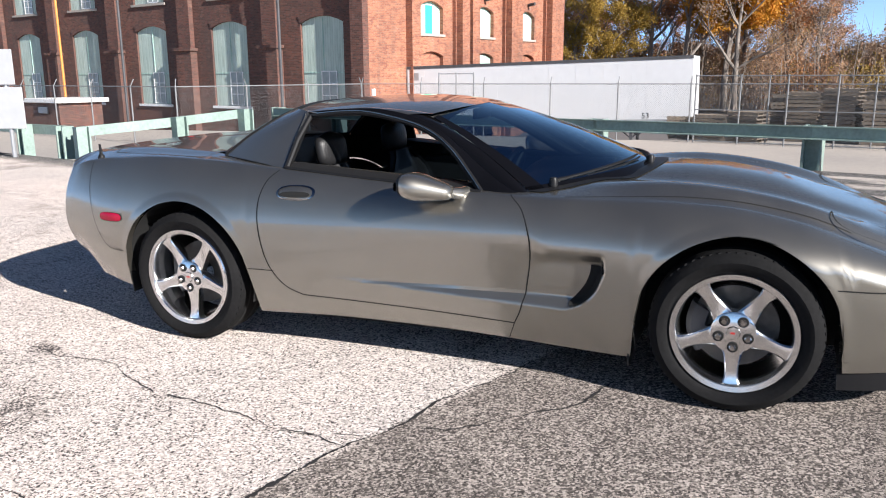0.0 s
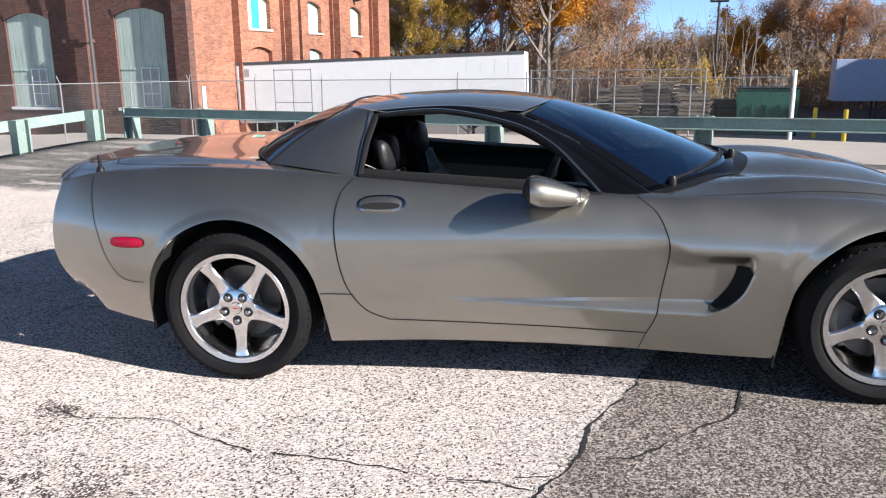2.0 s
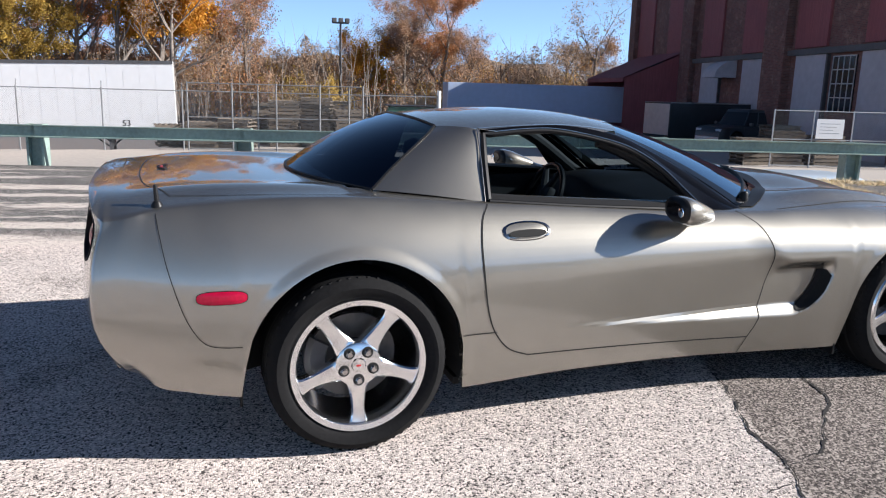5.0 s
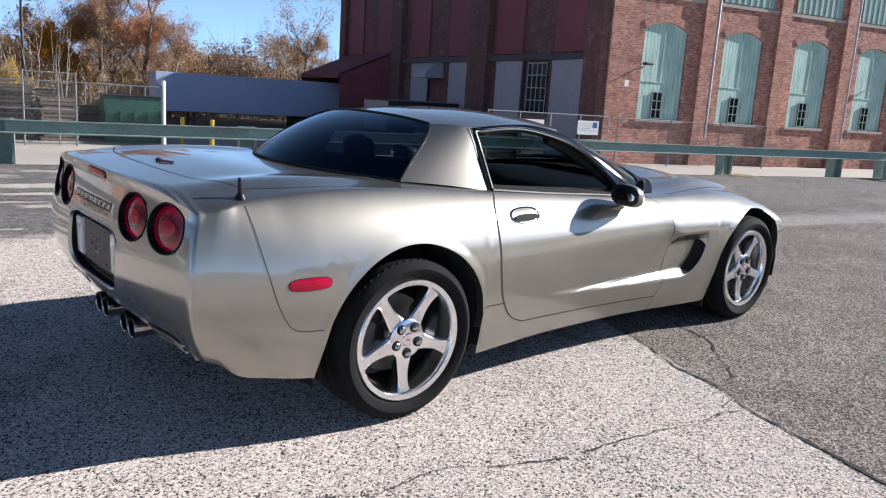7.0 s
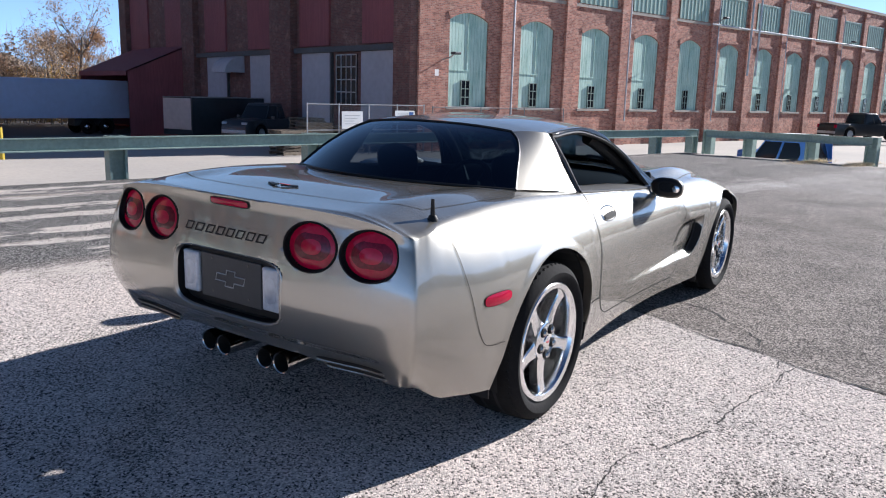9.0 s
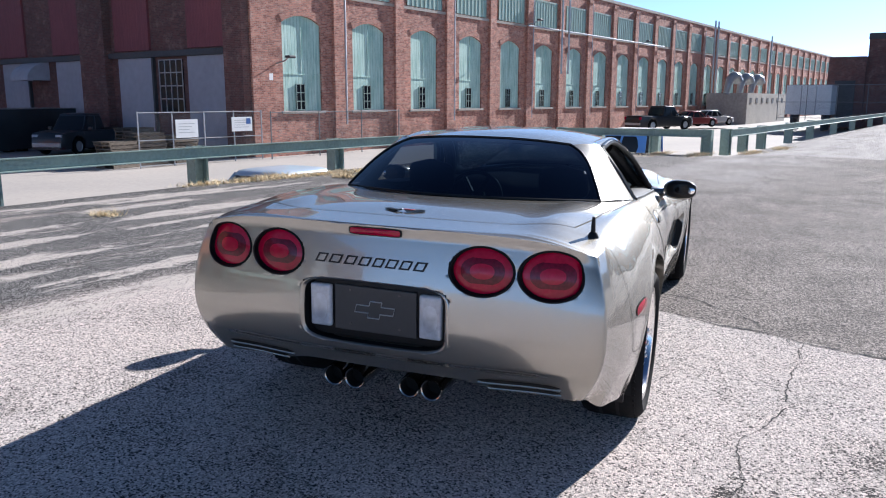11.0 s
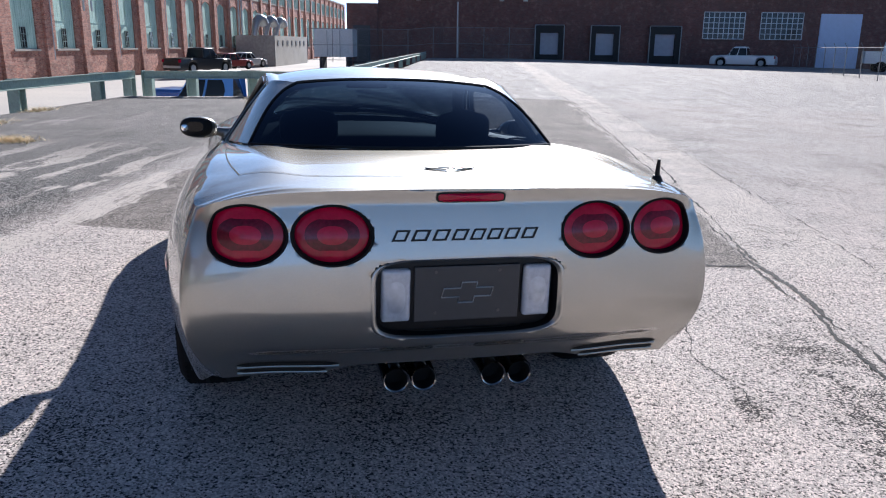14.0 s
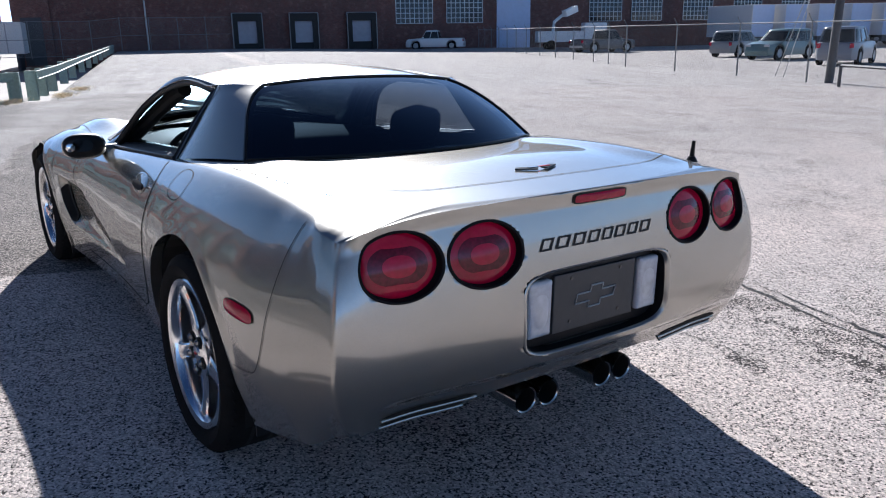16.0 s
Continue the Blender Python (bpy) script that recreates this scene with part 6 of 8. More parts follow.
parked_vehicle("silver_hatchback", "pale blue-silver hatchback parked below the lot's edge", at_grid(6.7, 8.75, STREET, 2), gloss("silver_blue_paint", (0.50, 0.58, 0.66)), 4.1, 1.68, 1.36, "hatch")
old = parked_vehicle("blue_pickup", "old blue and white pickup parked below the guard rail", at_grid(17.3, 6.0, STREET, 93), gloss("royal_blue_paint", (0.10, 0.26, 0.62)), 5.2, 1.95, 1.78, "pickup")
part("white_roof_panel", box_bm(-0.35, 0.72, -0.68, 0.68, 1.80, 1.82, bevel=0.008), M["white"], old, "white painted roof")
for side in (-1, 1):
    part("cab_panel", box_bm(-0.44, 0.02, -0.015, 0.015, 0.0, 0.66, bevel=0.005), bpy.data.materials["royal_blue_paint"], old, "blue rear panel of the cab", m=pose(0, side * 0.865, 1.03, side * 13.0, 0, 0))
parked_vehicle("black_pickup", "black pickup parked before the mill", at_grid(54.6, 19.0, STREET + 0.35, -22), gloss("black_paint", (0.012, 0.013, 0.015)), 5.8, 2.0, 1.85, "pickup")
parked_vehicle("red_sedan", "dark red sedan parked before the mill", at_grid(64.6, 19.6, STREET + 0.3, -25), gloss("dark_red_paint", (0.20, 0.02, 0.02)), 4.7, 1.8, 1.42, "sedan")
parked_vehicle("silver_sedan", "silver sedan parked before the mill", at_grid(70.5, 19.8, STREET + 0.3, -25), gloss("silver_paint", (0.50, 0.50, 0.50)), 4.7, 1.8, 1.42, "sedan")
parked_vehicle("dark_pickup", "dark pickup with a pale front guard in the mill's shade", at_grid(17.3, 35.0, STREET, 205), gloss("dark_blue_paint", (0.02, 0.025, 0.03)), 5.8, 2.0, 1.95, "pickup")
parked_vehicle("silver_crossover", "dull silver crossover parked beyond the fence", at_grid(38.0, -36.0, -0.55, 290), gloss("crossover_silver_paint", (0.24, 0.245, 0.26)), 4.5, 1.85, 1.68, "suv")
parked_vehicle("grey_minivan", "grey-green minivan parked beyond the fence", at_grid(32.8, -34.6, -0.55, 105), gloss("grey_green_paint", (0.10, 0.17, 0.18)), 4.9, 1.9, 1.75, "suv")
parked_vehicle("silver_suv", "grey SUV parked beyond the fence", at_grid(26.0, -32.3, -0.55, 300), gloss("suv_silver_paint", (0.21, 0.22, 0.25)), 4.9, 1.95, 1.85, "suv")
parked_vehicle("dark_utility_truck", "dark utility pickup parked beyond the fence", at_grid(52.0, -34.5, -0.5, 280), gloss("charcoal_paint", (0.05, 0.05, 0.055)), 5.6, 2.0, 1.8, "pickup")
parked_vehicle("white_service_truck", "white service pickup by the depot wall", at_grid(68.5, -26.2, -0.35, 60), gloss("service_white_paint", (0.72, 0.72, 0.72)), 5.6, 2.0, 1.85, "pickup")


def scrap_trailer():
    """A flat trailer with white boards and blue sheeting, below the rail."""
    t = thing("flat_trailer", "low flat trailer loaded with white boards and blue sheeting", "trailer", at_grid(20.6, 7.4, STREET, 80))
    part("deck", box_bm(-2.0, 2.0, -0.9, 0.9, 0.50, 0.62, bevel=0.02), M["soot"], t)
    for k, (x, y, r) in enumerate(((-0.6, -0.3, 4), (-0.4, 0.1, -6), (-0.7, 0.35, 2))):
        part("board", box_bm(-1.2, 1.2, -0.22, 0.22, 0, 0.06, bevel=0.006), M["white"], t, m=pose(x, y, 0.625 + 0.065 * k, 0, 0, r))
    part("sheeting", box_bm(0.5, 1.9, -0.85, 0.85, 0.621, 1.15, bevel=0.12, segments=3), M["blue"], t, "blue plastic sheeting", True)
    for y in (-0.95, 0.95):
        bm = bmesh.new()
        lathe(bm, [(0.12, -0.09), (0.30, -0.09), (0.30, 0.09), (0.12, 0.09)], 20, "y")
        part("wheel", bm, M["rubber"], t, m=pose(0.0, y, 0.30))


scrap_trailer()
M["cargo_silver"] = plain("dull_silver_panel", (0.42, 0.36, 0.34), 0.45, 0.0, grain=0.15, scale=4)
M["cargo_side"] = plain("dark_glossy_panel", (0.035, 0.04, 0.045), 0.12, grain=0.1, scale=4, spec=0.4)


def cargo_trailer():
    t = thing("cargo_trailer", "dark enclosed cargo trailer with pale ends in the mill's shade", "trailer", at_grid(16.9, 39.4, STREET - 0.35, 19.7))
    part("box", box_bm(-3.5, 3.5, -1.1, 1.1, 0.45, 2.47, bevel=0.05), M["cargo_side"], t, "dark glossy side panels", True)
    for x in (-3.515, 3.515):
        part("end_panel", box_bm(x - 0.015, x + 0.015, -1.04, 1.04, 0.75, 2.41, bevel=0.01), M["cargo_silver"], t, "pale end panel")
    for y in (-1.085, 1.085):
        part("top_rail", box_bm(-3.48, 3.48, y - 0.03, y + 0.03, 2.45, 2.49, bevel=0.01), M["galv"], t)
    for x in (-0.5, 0.4):
        for y in (-1.12, 1.12):
            bm = bmesh.new()
            lathe(bm, [(0.15, -0.1), (0.33, -0.1), (0.33, 0.1), (0.15, 0.1)], 20, "y")
            part("wheel", bm, M["rubber"], t, m=pose(x, y, 0.33))
    bm = bmesh.new()
    tube(bm, [(3.45, 0.6, 0.48), (4.7, 0, 0.5), (3.45, -0.6, 0.48)], 0.05, 6)
    part("drawbar", bm, M["soot"], t)


cargo_trailer()


def yard_box():
    t = thing("yard_box", "pale blue-grey steel box body behind the gate fence", "container", at_grid(68.7, 10.9, STREET + 1.0, 0))
    part("box", box_bm(-1.5, 1.5, -1.75, 1.75, 0.42, 2.85, bevel=0.03), M["white"], t)
    for y in (-0.6, 0.55):
        part("door_post", box_bm(-1.54, -1.501, y - 0.04, y + 0.04, 0.5, 2.75), M["galv"], t)
    for y in (-1.2, 1.2):
        part("skid", box_bm(-1.4, 1.4, y - 0.1, y + 0.1, -0.9, 0.419), M["soot"], t)


yard_box()


def bucket_truck():
    t = thing("bucket_truck", "white bucket truck with a raised boom beyond the fence", "truck", at_grid(60.0, -36.0, -0.5, 250))
    part("cab", box_bm(1.2, 3.2, -1.05, 1.05, 0.7, 2.4, bevel=0.15), M["white"], t, smooth=True)
    part("windscreen", box_bm(2.9, 3.22, -0.9, 0.9, 1.55, 2.2, bevel=0.05), M["window_dark"], t)
    part("body", box_bm(-3.0, 1.15, -1.1, 1.1, 0.75, 1.7, bevel=0.05), M["white"], t)
    for x in (-1.8, 2.2):
        for y in (-1.0, 1.0):
            bm = bmesh.new()
            lathe(bm, [(0.2, -0.14), (0.46, -0.14), (0.46, 0.14), (0.2, 0.14)], 22, "y")
            part("wheel", bm, M["rubber"], t, m=pose(x, y, 0.46))
    bm = bmesh.new()
    tube(bm, [(-1.5, 0, 1.7), (-1.4, 0, 2.5), (-0.4, 0, 3.3)], 0.14, 8)
    part("boom", bm, M["white"], t)
    part("bucket", box_bm(-0.75, 0.75, -0.3, 0.3, -0.28, 0.28, bevel=0.06), M["white"], t, smooth=True, m=pose(0.0, 0, 3.4, 0, -18, 35))


bucket_truck()


def box_row():
    """Pale box bodies and a long ribbed container standing along the depot's far part."""
    n = -52.0
    for k in range(7):
        t = thing("box_body", "pale box trailer body parked side by side", "trailer", at_grid(56.5 - 0.9 * k, n - 2.9 * k, -0.5, 0), "box bodies")
        part("box", box_bm(-3.0, 3.0, -1.25, 1.25, 0.9, 3.7, bevel=0.04), M["trailer_white"], t)
        part("frame", box_bm(-3.03, -3.001, -1.2, 1.2, 0.95, 3.65), M["trailer_shade_blue"], t)
        part("chassis", box_bm(-2.8, 2.8, -0.9, 0.9, 0.35, 0.89), M["soot"], t)
        for y in (-0.9, 0.9):
            bm = bmesh.new()
            lathe(bm, [(0.2, -0.14), (0.48, -0.14), (0.48, 0.14), (0.2, 0.14)], 18, "y")
            part("wheel", bm, M["rubber"], t, m=pose(-1.9, y, 0.48))
    t = thing("ribbed_container", "long pale ribbed container beyond the parked cars", "container", at_grid(47.0, -76.0, -0.5, -78))
    bm = bmesh.new()
    quadbox(bm, 0, 22, -1.3, 1.3, 0.6, 3.6)
    for k in range(45):
        quadbox(bm, 0.1 + 0.49 * k, 0.24 + 0.49 * k, -1.36, -1.301, 0.65, 3.55)
    part("shell", bm, M["trailer_white"], t)


box_row()

# ---- the coupe ----
R_WHEEL = (-1.327, 0.338, 0.402)          # x, hub height, arch radius
F_WHEEL = (1.327, 0.326, 0.378)
OUTLINE = [(-2.285, 0), (-2.279, 0.30), (-2.260, 0.55), (-2.240, 0.70), (-2.219, 0.800), (-2.2095, 0.831), (-2.203, 0.8390), (-2.191, 0.8430), (-2.15, 0.8515), (-2.10, 0.862), (-1.98, 0.886), (-1.86, 0.905), (-1.72, 0.918), (-1.5, 0.928), (-1.2, 0.930),
           (-0.9, 0.914), (-0.5, 0.893), (0.0, 0.884), (0.5, 0.886), (0.85, 0.902), (1.15, 0.921), (1.45, 0.918), (1.7, 0.888), (1.95, 0.80), (2.12, 0.66), (2.22, 0.45),
           (2.272, 0.2), (2.285, 0)]


def spline_points(keys, per=24):
    """Catmull-Rom through control points."""
    p = [Vector(k) for k in keys]
    p = [p[0] * 2 - p[1]] + p + [p[-1] * 2 - p[-2]]
    out = []
    for i in range(1, len(p) - 2):
        for j in range(per):
            t = j / per
            out.append(0.5 * ((2 * p[i]) + (p[i + 1] - p[i - 1]) * t + (2 * p[i - 1] - 5 * p[i] + 4 * p[i + 1] - p[i + 2]) * t * t + (3 * p[i] - p[i - 1] - 3 * p[i + 1] + p[i + 2]) * t ** 3))
    out.append(p[-2])
    return out


# mirrored start and end keep the loop square to the middle of the car
LOOP = spline_points([(-2.279, -0.30)] + OUTLINE + [(2.272, -0.2)])[24:-24]
TAIL_N = next(i for i, q in enumerate(LOOP) if q.x > -2.13)
NOSE_N = next(i for i, q in enumerate(LOOP) if q.x > 2.0)


def loop_at(f):
    i = min(max(int(f), 0), len(LOOP) - 2)
    return LOOP[i].lerp(LOOP[i + 1], f - i)


def loop_index(x):
    """Where along the flank the loop passes x."""
    for i in range(TAIL_N - 30, len(LOOP) - 1):
        if LOOP[i].x <= x <= LOOP[i + 1].x:
            return i + (x - LOOP[i].x) / max(LOOP[i + 1].x - LOOP[i].x, 1e-9)
    return 0.0 if x < 0 else float(len(LOOP) - 1)


ARC = [0.0]
for _a, _b in zip(LOOP, LOOP[1:]):
    ARC.append(ARC[-1] + (_b - _a).length)


def on_loop(arc):
    """The outline by its length from the middle of the tail, carried on past both ends."""
    if arc < 0:
        p = on_loop(-arc)
        return Vector((p.x, -p.y))
    if arc > ARC[-1]:
        p = on_loop(2 * ARC[-1] - arc)
        return Vector((p.x, -p.y))
    i = min(max(int(np.searchsorted(ARC, arc)) - 1, 0), len(LOOP) - 2)
    return LOOP[i].lerp(LOOP[i + 1], (arc - ARC[i]) / max(ARC[i + 1] - ARC[i], 1e-9))


def wide_normal(i):
    t = (on_loop(ARC[i] + 0.11) - on_loop(ARC[i] - 0.11)).normalized()
    return Vector((-t.y, t.x))


def push(i):
    """Which way the skin leans in: at the corners of the tail both inwards and forwards, so that the edge stays crisp."""
    q = LOOP[i]
    if q.x > -1.95:
        return wide_normal(i)
    flank_side = Vector((-step(-1.98, -2.17, q.x), 1.0))
    face_side = Vector((-1.0, step(0.72, 0.835, q.y)))
    return flank_side if q.y > 0.836 else face_side


NORMALS = [push(i) for i in range(len(LOOP))]


def loop_normal(f):
    i = min(max(int(f), 0), len(LOOP) - 2)
    return NORMALS[i].lerp(NORMALS[i + 1], f - i)


Z_TOP = [(-2.3, 0.955), (-2.279, 0.954), (-2.268, 0.950), (-2.260, 0.945), (-2.247, 0.932), (-2.240, 0.923), (-2.2275, 0.909), (-2.2145, 0.897), (-2.204, 0.893), (-2.196, 0.892), (-2.165, 0.897), (-2.12, 0.906), (-2.07, 0.915), (-2.0, 0.924), (-1.92, 0.933), (-1.6, 0.946), (-1.25, 0.935), (-0.8, 0.900), (-0.3, 0.858), (0.24, 0.818), (0.6, 0.806), (0.95, 0.806), (1.25, 0.792), (1.55, 0.742), (1.85, 0.655), (2.1, 0.565), (2.3, 0.50)]
Z_DECK = [(-2.3, 0.950), (-2.0, 0.942), (-1.6, 0.946), (-1.25, 0.935), (-0.8, 0.900), (-0.3, 0.858), (0.24, 0.818), (0.6, 0.806), (0.95, 0.806), (1.25, 0.792), (1.55, 0.742), (1.85, 0.655), (2.1, 0.565), (2.3, 0.50)]
Z_MID = [(-2.3, 0.955), (-2.1, 0.962), (-1.8, 0.975), (-1.45, 0.955), (-1.2, 0.945), (0.5, 0.865), (0.8, 0.868), (1.1, 0.862), (1.4, 0.822), (1.7, 0.745), (1.95, 0.665), (2.15, 0.585), (2.3, 0.50)]
Z_LOW = [(-2.3, 0.365), (-2.2, 0.358), (-2.12, 0.325), (-2.03, 0.300), (-1.74, 0.253), (-1.7, 0.25), (-0.96, 0.186), (-0.4, 0.197), (0.0, 0.194), (0.9, 0.170), (1.7, 0.195), (2.3, 0.20)]
INSET = [(-2.3, 0.055), (-2.24, 0.057), (-2.195, 0.057), (-2.15, 0.058), (-2.10, 0.070), (-2.04, 0.098), (-1.98, 0.122), (-1.85, 0.155), (-1.5, 0.175), (-1.2, 0.182), (-0.8, 0.160), (-0.3, 0.142), (0.24, 0.138), (0.6, 0.150), (1.0, 0.195), (1.4, 0.22), (1.8, 0.20), (2.1, 0.13), (2.3, 0.07)]
TUCK = [(-2.3, 0.085), (-2.1, 0.075), (-1.7, 0.055), (-1.0, 0.060), (0.0, 0.062), (0.9, 0.050), (1.7, 0.045), (2.3, 0.09)]


def arch_bottom(x):
    z = keyed(Z_LOW, x)
    if x < -2.2:
        z += 0.03 * step(-2.268, -2.280, x)
    for xc, zc, r in (R_WHEEL, F_WHEEL):
        if abs(x - xc) < r:
            z = max(z, zc + math.sqrt(r * r - (x - xc) ** 2))
    return z


# where the cove ends behind the front wheel: height and x
COVE_END = [(0.355, 0.665), (0.374, 0.708), (0.402, 0.750), (0.446, 0.788), (0.492, 0.810), (0.54, 0.826), (0.60, 0.828)]


# lower edge of the ledge that runs from the door into the cove: x and height
LEDGE = [(-0.75, 0.412), (-0.52, 0.402), (-0.05, 0.374), (0.51, 0.353), (0.70, 0.349), (0.95, 0.349)]


def tail_lip(x, z):
    """The small spoiler edge along the top of the tail."""
    zt = keyed(Z_TOP, x)
    return 0.013 * step(zt - 0.045, zt + 0.014, z) * step(-2.18, -2.235, x)


def lean_power(x):
    """The face of the tail leans evenly, its corners only near the top."""
    return 1.5 + 0.7 * step(-2.24, -2.205, x)


def flank_offset(f, x, y, z):
    """How far the skin lies outside the outline at height z."""
    zt, zb, zm = keyed(Z_TOP, x), keyed(Z_LOW, x), 0.60
    if x > 1.5:
        zm = 0.60 - 0.16 * step(1.5, 2.25, x)
    tail = step(-1.98, -2.2, x)
    if z > zm:
        h = min((z - zm) / max(zt - zm, 0.01), 1.0)
        rounded = 1 - math.sqrt(max(1 - h * h, 0.0))
        off = -keyed(INSET, x) * ((0.50 * h ** 2.2 + 0.50 * rounded) * (1 - tail) + tail * h ** lean_power(x))
    else:
        low = min((zm - z) / max(zm - zb, 0.05), 1.3)
        off = -keyed(TUCK, x) * low ** 2
    # flared lips round the wheel openings
    for xc, zc, r in (R_WHEEL, F_WHEEL):
        d = math.hypot(x - xc, z - zc) - r
        if -0.02 < d < 0.06 and z > 0.24:
            off += 0.006 * (1 - step(0.0, 0.05, abs(d)))
    # the long cove behind the front wheel, fading into the door
    if -0.75 < x < 0.95:
        r = min(max((x + 0.60) / 1.2, 0.0), 1.0)
        zlo, zhi = keyed(LEDGE, x), keyed(LEDGE, x) + 0.010 + 0.040 * r
        wall = keyed(COVE_END, z)
        tip = 1 - step(wall - 0.022, wall + 0.004, x)
        front = step(0.36, 0.60, x)
        ledge = min(max((z - zlo) / (zhi - zlo), 0.0), 1.0)
        ledge = ledge * 0.6 + 0.4 * ledge * ledge * (3 - 2 * ledge)
        back = 1 - step(zhi * (1 - front) + 0.548 * front, 0.82 * (1 - front) + 0.612 * front, z)
        off -= 0.044 * r ** 1.2 * step(-0.60, -0.30, x) * ledge * back * tip
    # spoiler edge and recesses in the tail
    if x < -2.0:
        off += tail_lip(x, z)
        for ty in (0.408, 0.652):
            d = math.hypot((y - ty) / 0.112, (z - 0.824) / 0.083)
            off -= 0.034 * (1 - step(0.985, 1.010, d))
        dx, dz = abs(y) / 0.292, abs(z - 0.628) / 0.118
        d = (dx ** 7 + dz ** 7) ** (1 / 7)
        off -= 0.055 * (1 - step(0.965, 1.012, d))
        # crease under the plate and the sill of the valance
        off -= 0.030 * step(0.485, 0.44, z) * step(0.80, 0.55, y)
    return off


def flank(f, z, lift=0.0):
    """A point of the right-hand skin by the loop's index and height."""
    q, nrm = loop_at(f), loop_normal(f)
    off = flank_offset(f, q.x, q.y, z) + lift
    return Vector((q.x + nrm.x * off, -(q.y + nrm.y * off), z))


def flank_x(x, z, lift=0.0):
    return flank(loop_index(x), z, lift)


def deck_z(x, y):
    """The upper skin between the shoulders."""
    edge = shoulder_y(max(x, -1.98))
    w = min(abs(y) / max(edge, 0.02), 1.0)
    zt, zc = keyed(Z_DECK, x), keyed(Z_MID, x)
    z = zc + (zt - zc) * w ** 2.6
    crest = 0.030 * step(0.55, 1.05, x) * step(2.05, 1.5, x) + 0.014 * step(-1.1, -1.5, x) * step(-2.15, -1.9, x)
    z += crest * math.exp(-((abs(y) - 0.58) / 0.085) ** 2)
    z -= 0.020 * step(0.6, 0.95, x) * step(2.0, 1.6, x) * math.exp(-((abs(y) - 0.37) / 0.09) ** 2)
    z += 0.016 * step(0.75, 1.05, x) * step(1.7, 1.4, x) * math.exp(-(y / 0.22) ** 4)
    return z


def shoulder_y(x):
    f = loop_index(x)
    return -flank(f, keyed(Z_TOP, loop_at(f).x)).y


def flank_columns():
    """Loop indices, close together at the tail, the wheel openings and the nose."""
    xs = []
    fs, run = [0.0], 0.0
    for i in range(TAIL_N):
        run += (LOOP[i + 1] - LOOP[i]).length
        if run > (0.0065 if LOOP[i].y < 0.79 else 0.0042):
            fs.append(i + 1.0)
            run = 0.0
    stops = [-2.12]
    for xc, zc, r in (R_WHEEL, F_WHEEL):
        lo = keyed(Z_LOW, xc)
        span = math.sqrt(r * r - (zc - 0.2) ** 2) if r * r > (zc - 0.2) ** 2 else r
        a0 = math.acos(span / r)
        stops += [xc - r * math.cos(a0 + (math.pi - 2 * a0) * i / 44) for i in range(45)]
    stops = sorted(stops + [1.98] + [0.62 + 0.009 * i for i in range(26)])
    full = [stops[0]]
    for a, b in zip(stops, stops[1:]):
        n = max(1, int(math.ceil((b - a) / 0.022)))
        full += [a + (b - a) * (i + 1) / n for i in range(n)]
    fs += [loop_index(x) for x in full if loop_index(x) > fs[-1] + 0.3]
    end = fs[-1]
    fs += [end + (len(LOOP) - 1 - end) * (i + 1) / 60 for i in range(60)]
    return fs


def mirrored(bm):
    """Adds the other half of the car."""
    ret = bmesh.ops.duplicate(bm, geom=bm.verts[:] + bm.edges[:] + bm.faces[:])
    vs = [g for g in ret["geom"] if isinstance(g, bmesh.types.BMVert)]
    for v in vs:
        v.co.y = -v.co.y
    bmesh.ops.reverse_faces(bm, faces=[g for g in ret["geom"] if isinstance(g, bmesh.types.BMFace)])
    bmesh.ops.remove_doubles(bm, verts=bm.verts[:], dist=0.0008)
    return bm


def car_body(parent):
    bm = bmesh.new()
    rows, n_up = [], 92
    fs = flank_columns()
    for f in fs:
        x = loop_at(f).x
        zb, zt = arch_bottom(x), keyed(Z_TOP, x)
        col = []
        for i in range(n_up + 1):
            v = i / n_up
            v = v * 0.75 + 0.25 * (1 - (1 - v) ** 2)
            col.append(flank(f, zb + (zt - zb) * v))
        # turned-under lower edge
        first, nrm = col[0], loop_normal(f)
        lip = Vector((first.x - nrm.x * 0.04, first.y + nrm.y * 0.04, first.z + 0.012))
        rows.append([lip] + col)
    side = grid_bm(bm, rows)
    # upper skin: hood, cowl, sills of the cabin and rear deck
    tops = []
    for f, col in zip(fs, side):
        b = col[-1].co
        x = b.x
        cabin = step(-1.34, -1.30, x) * step(0.66, 0.62, x)
        inner = 0.60 * cabin
        pts = [b.copy()]
        y0 = abs(b.y)
        n_in = 26
        for i in range(1, n_in + 1):
            t = i / n_in
            y = y0 + (min(inner, y0) - y0) * t
            drop = (b.z - deck_z(x, y0)) * max(1 - (y0 - y) / 0.26, 0.0) ** 2
            pts.append(Vector((x, -y, deck_z(x, y) + drop if y < y0 else b.z)))
        tops.append(pts)
    grid_bm(bm, tops)
    bmesh.ops.remove_doubles(bm, verts=bm.verts[:], dist=0.0006)
    mirrored(bm)
    # no skin where the glass and roof stand over the cabin
    gone = [fc for fc in bm.faces if -1.30 < fc.calc_center_median().x < 0.60 and abs(fc.calc_center_median().y) < 0.598 and fc.calc_center_median().z > 0.7]
    bmesh.ops.delete(bm, geom=gone, context="FACES")
    bmesh.ops.recalc_face_normals(bm, faces=bm.faces[:])
    return part("body", bm, M["paint"], parent, "light pewter metallic bodywork", True, 50.0)


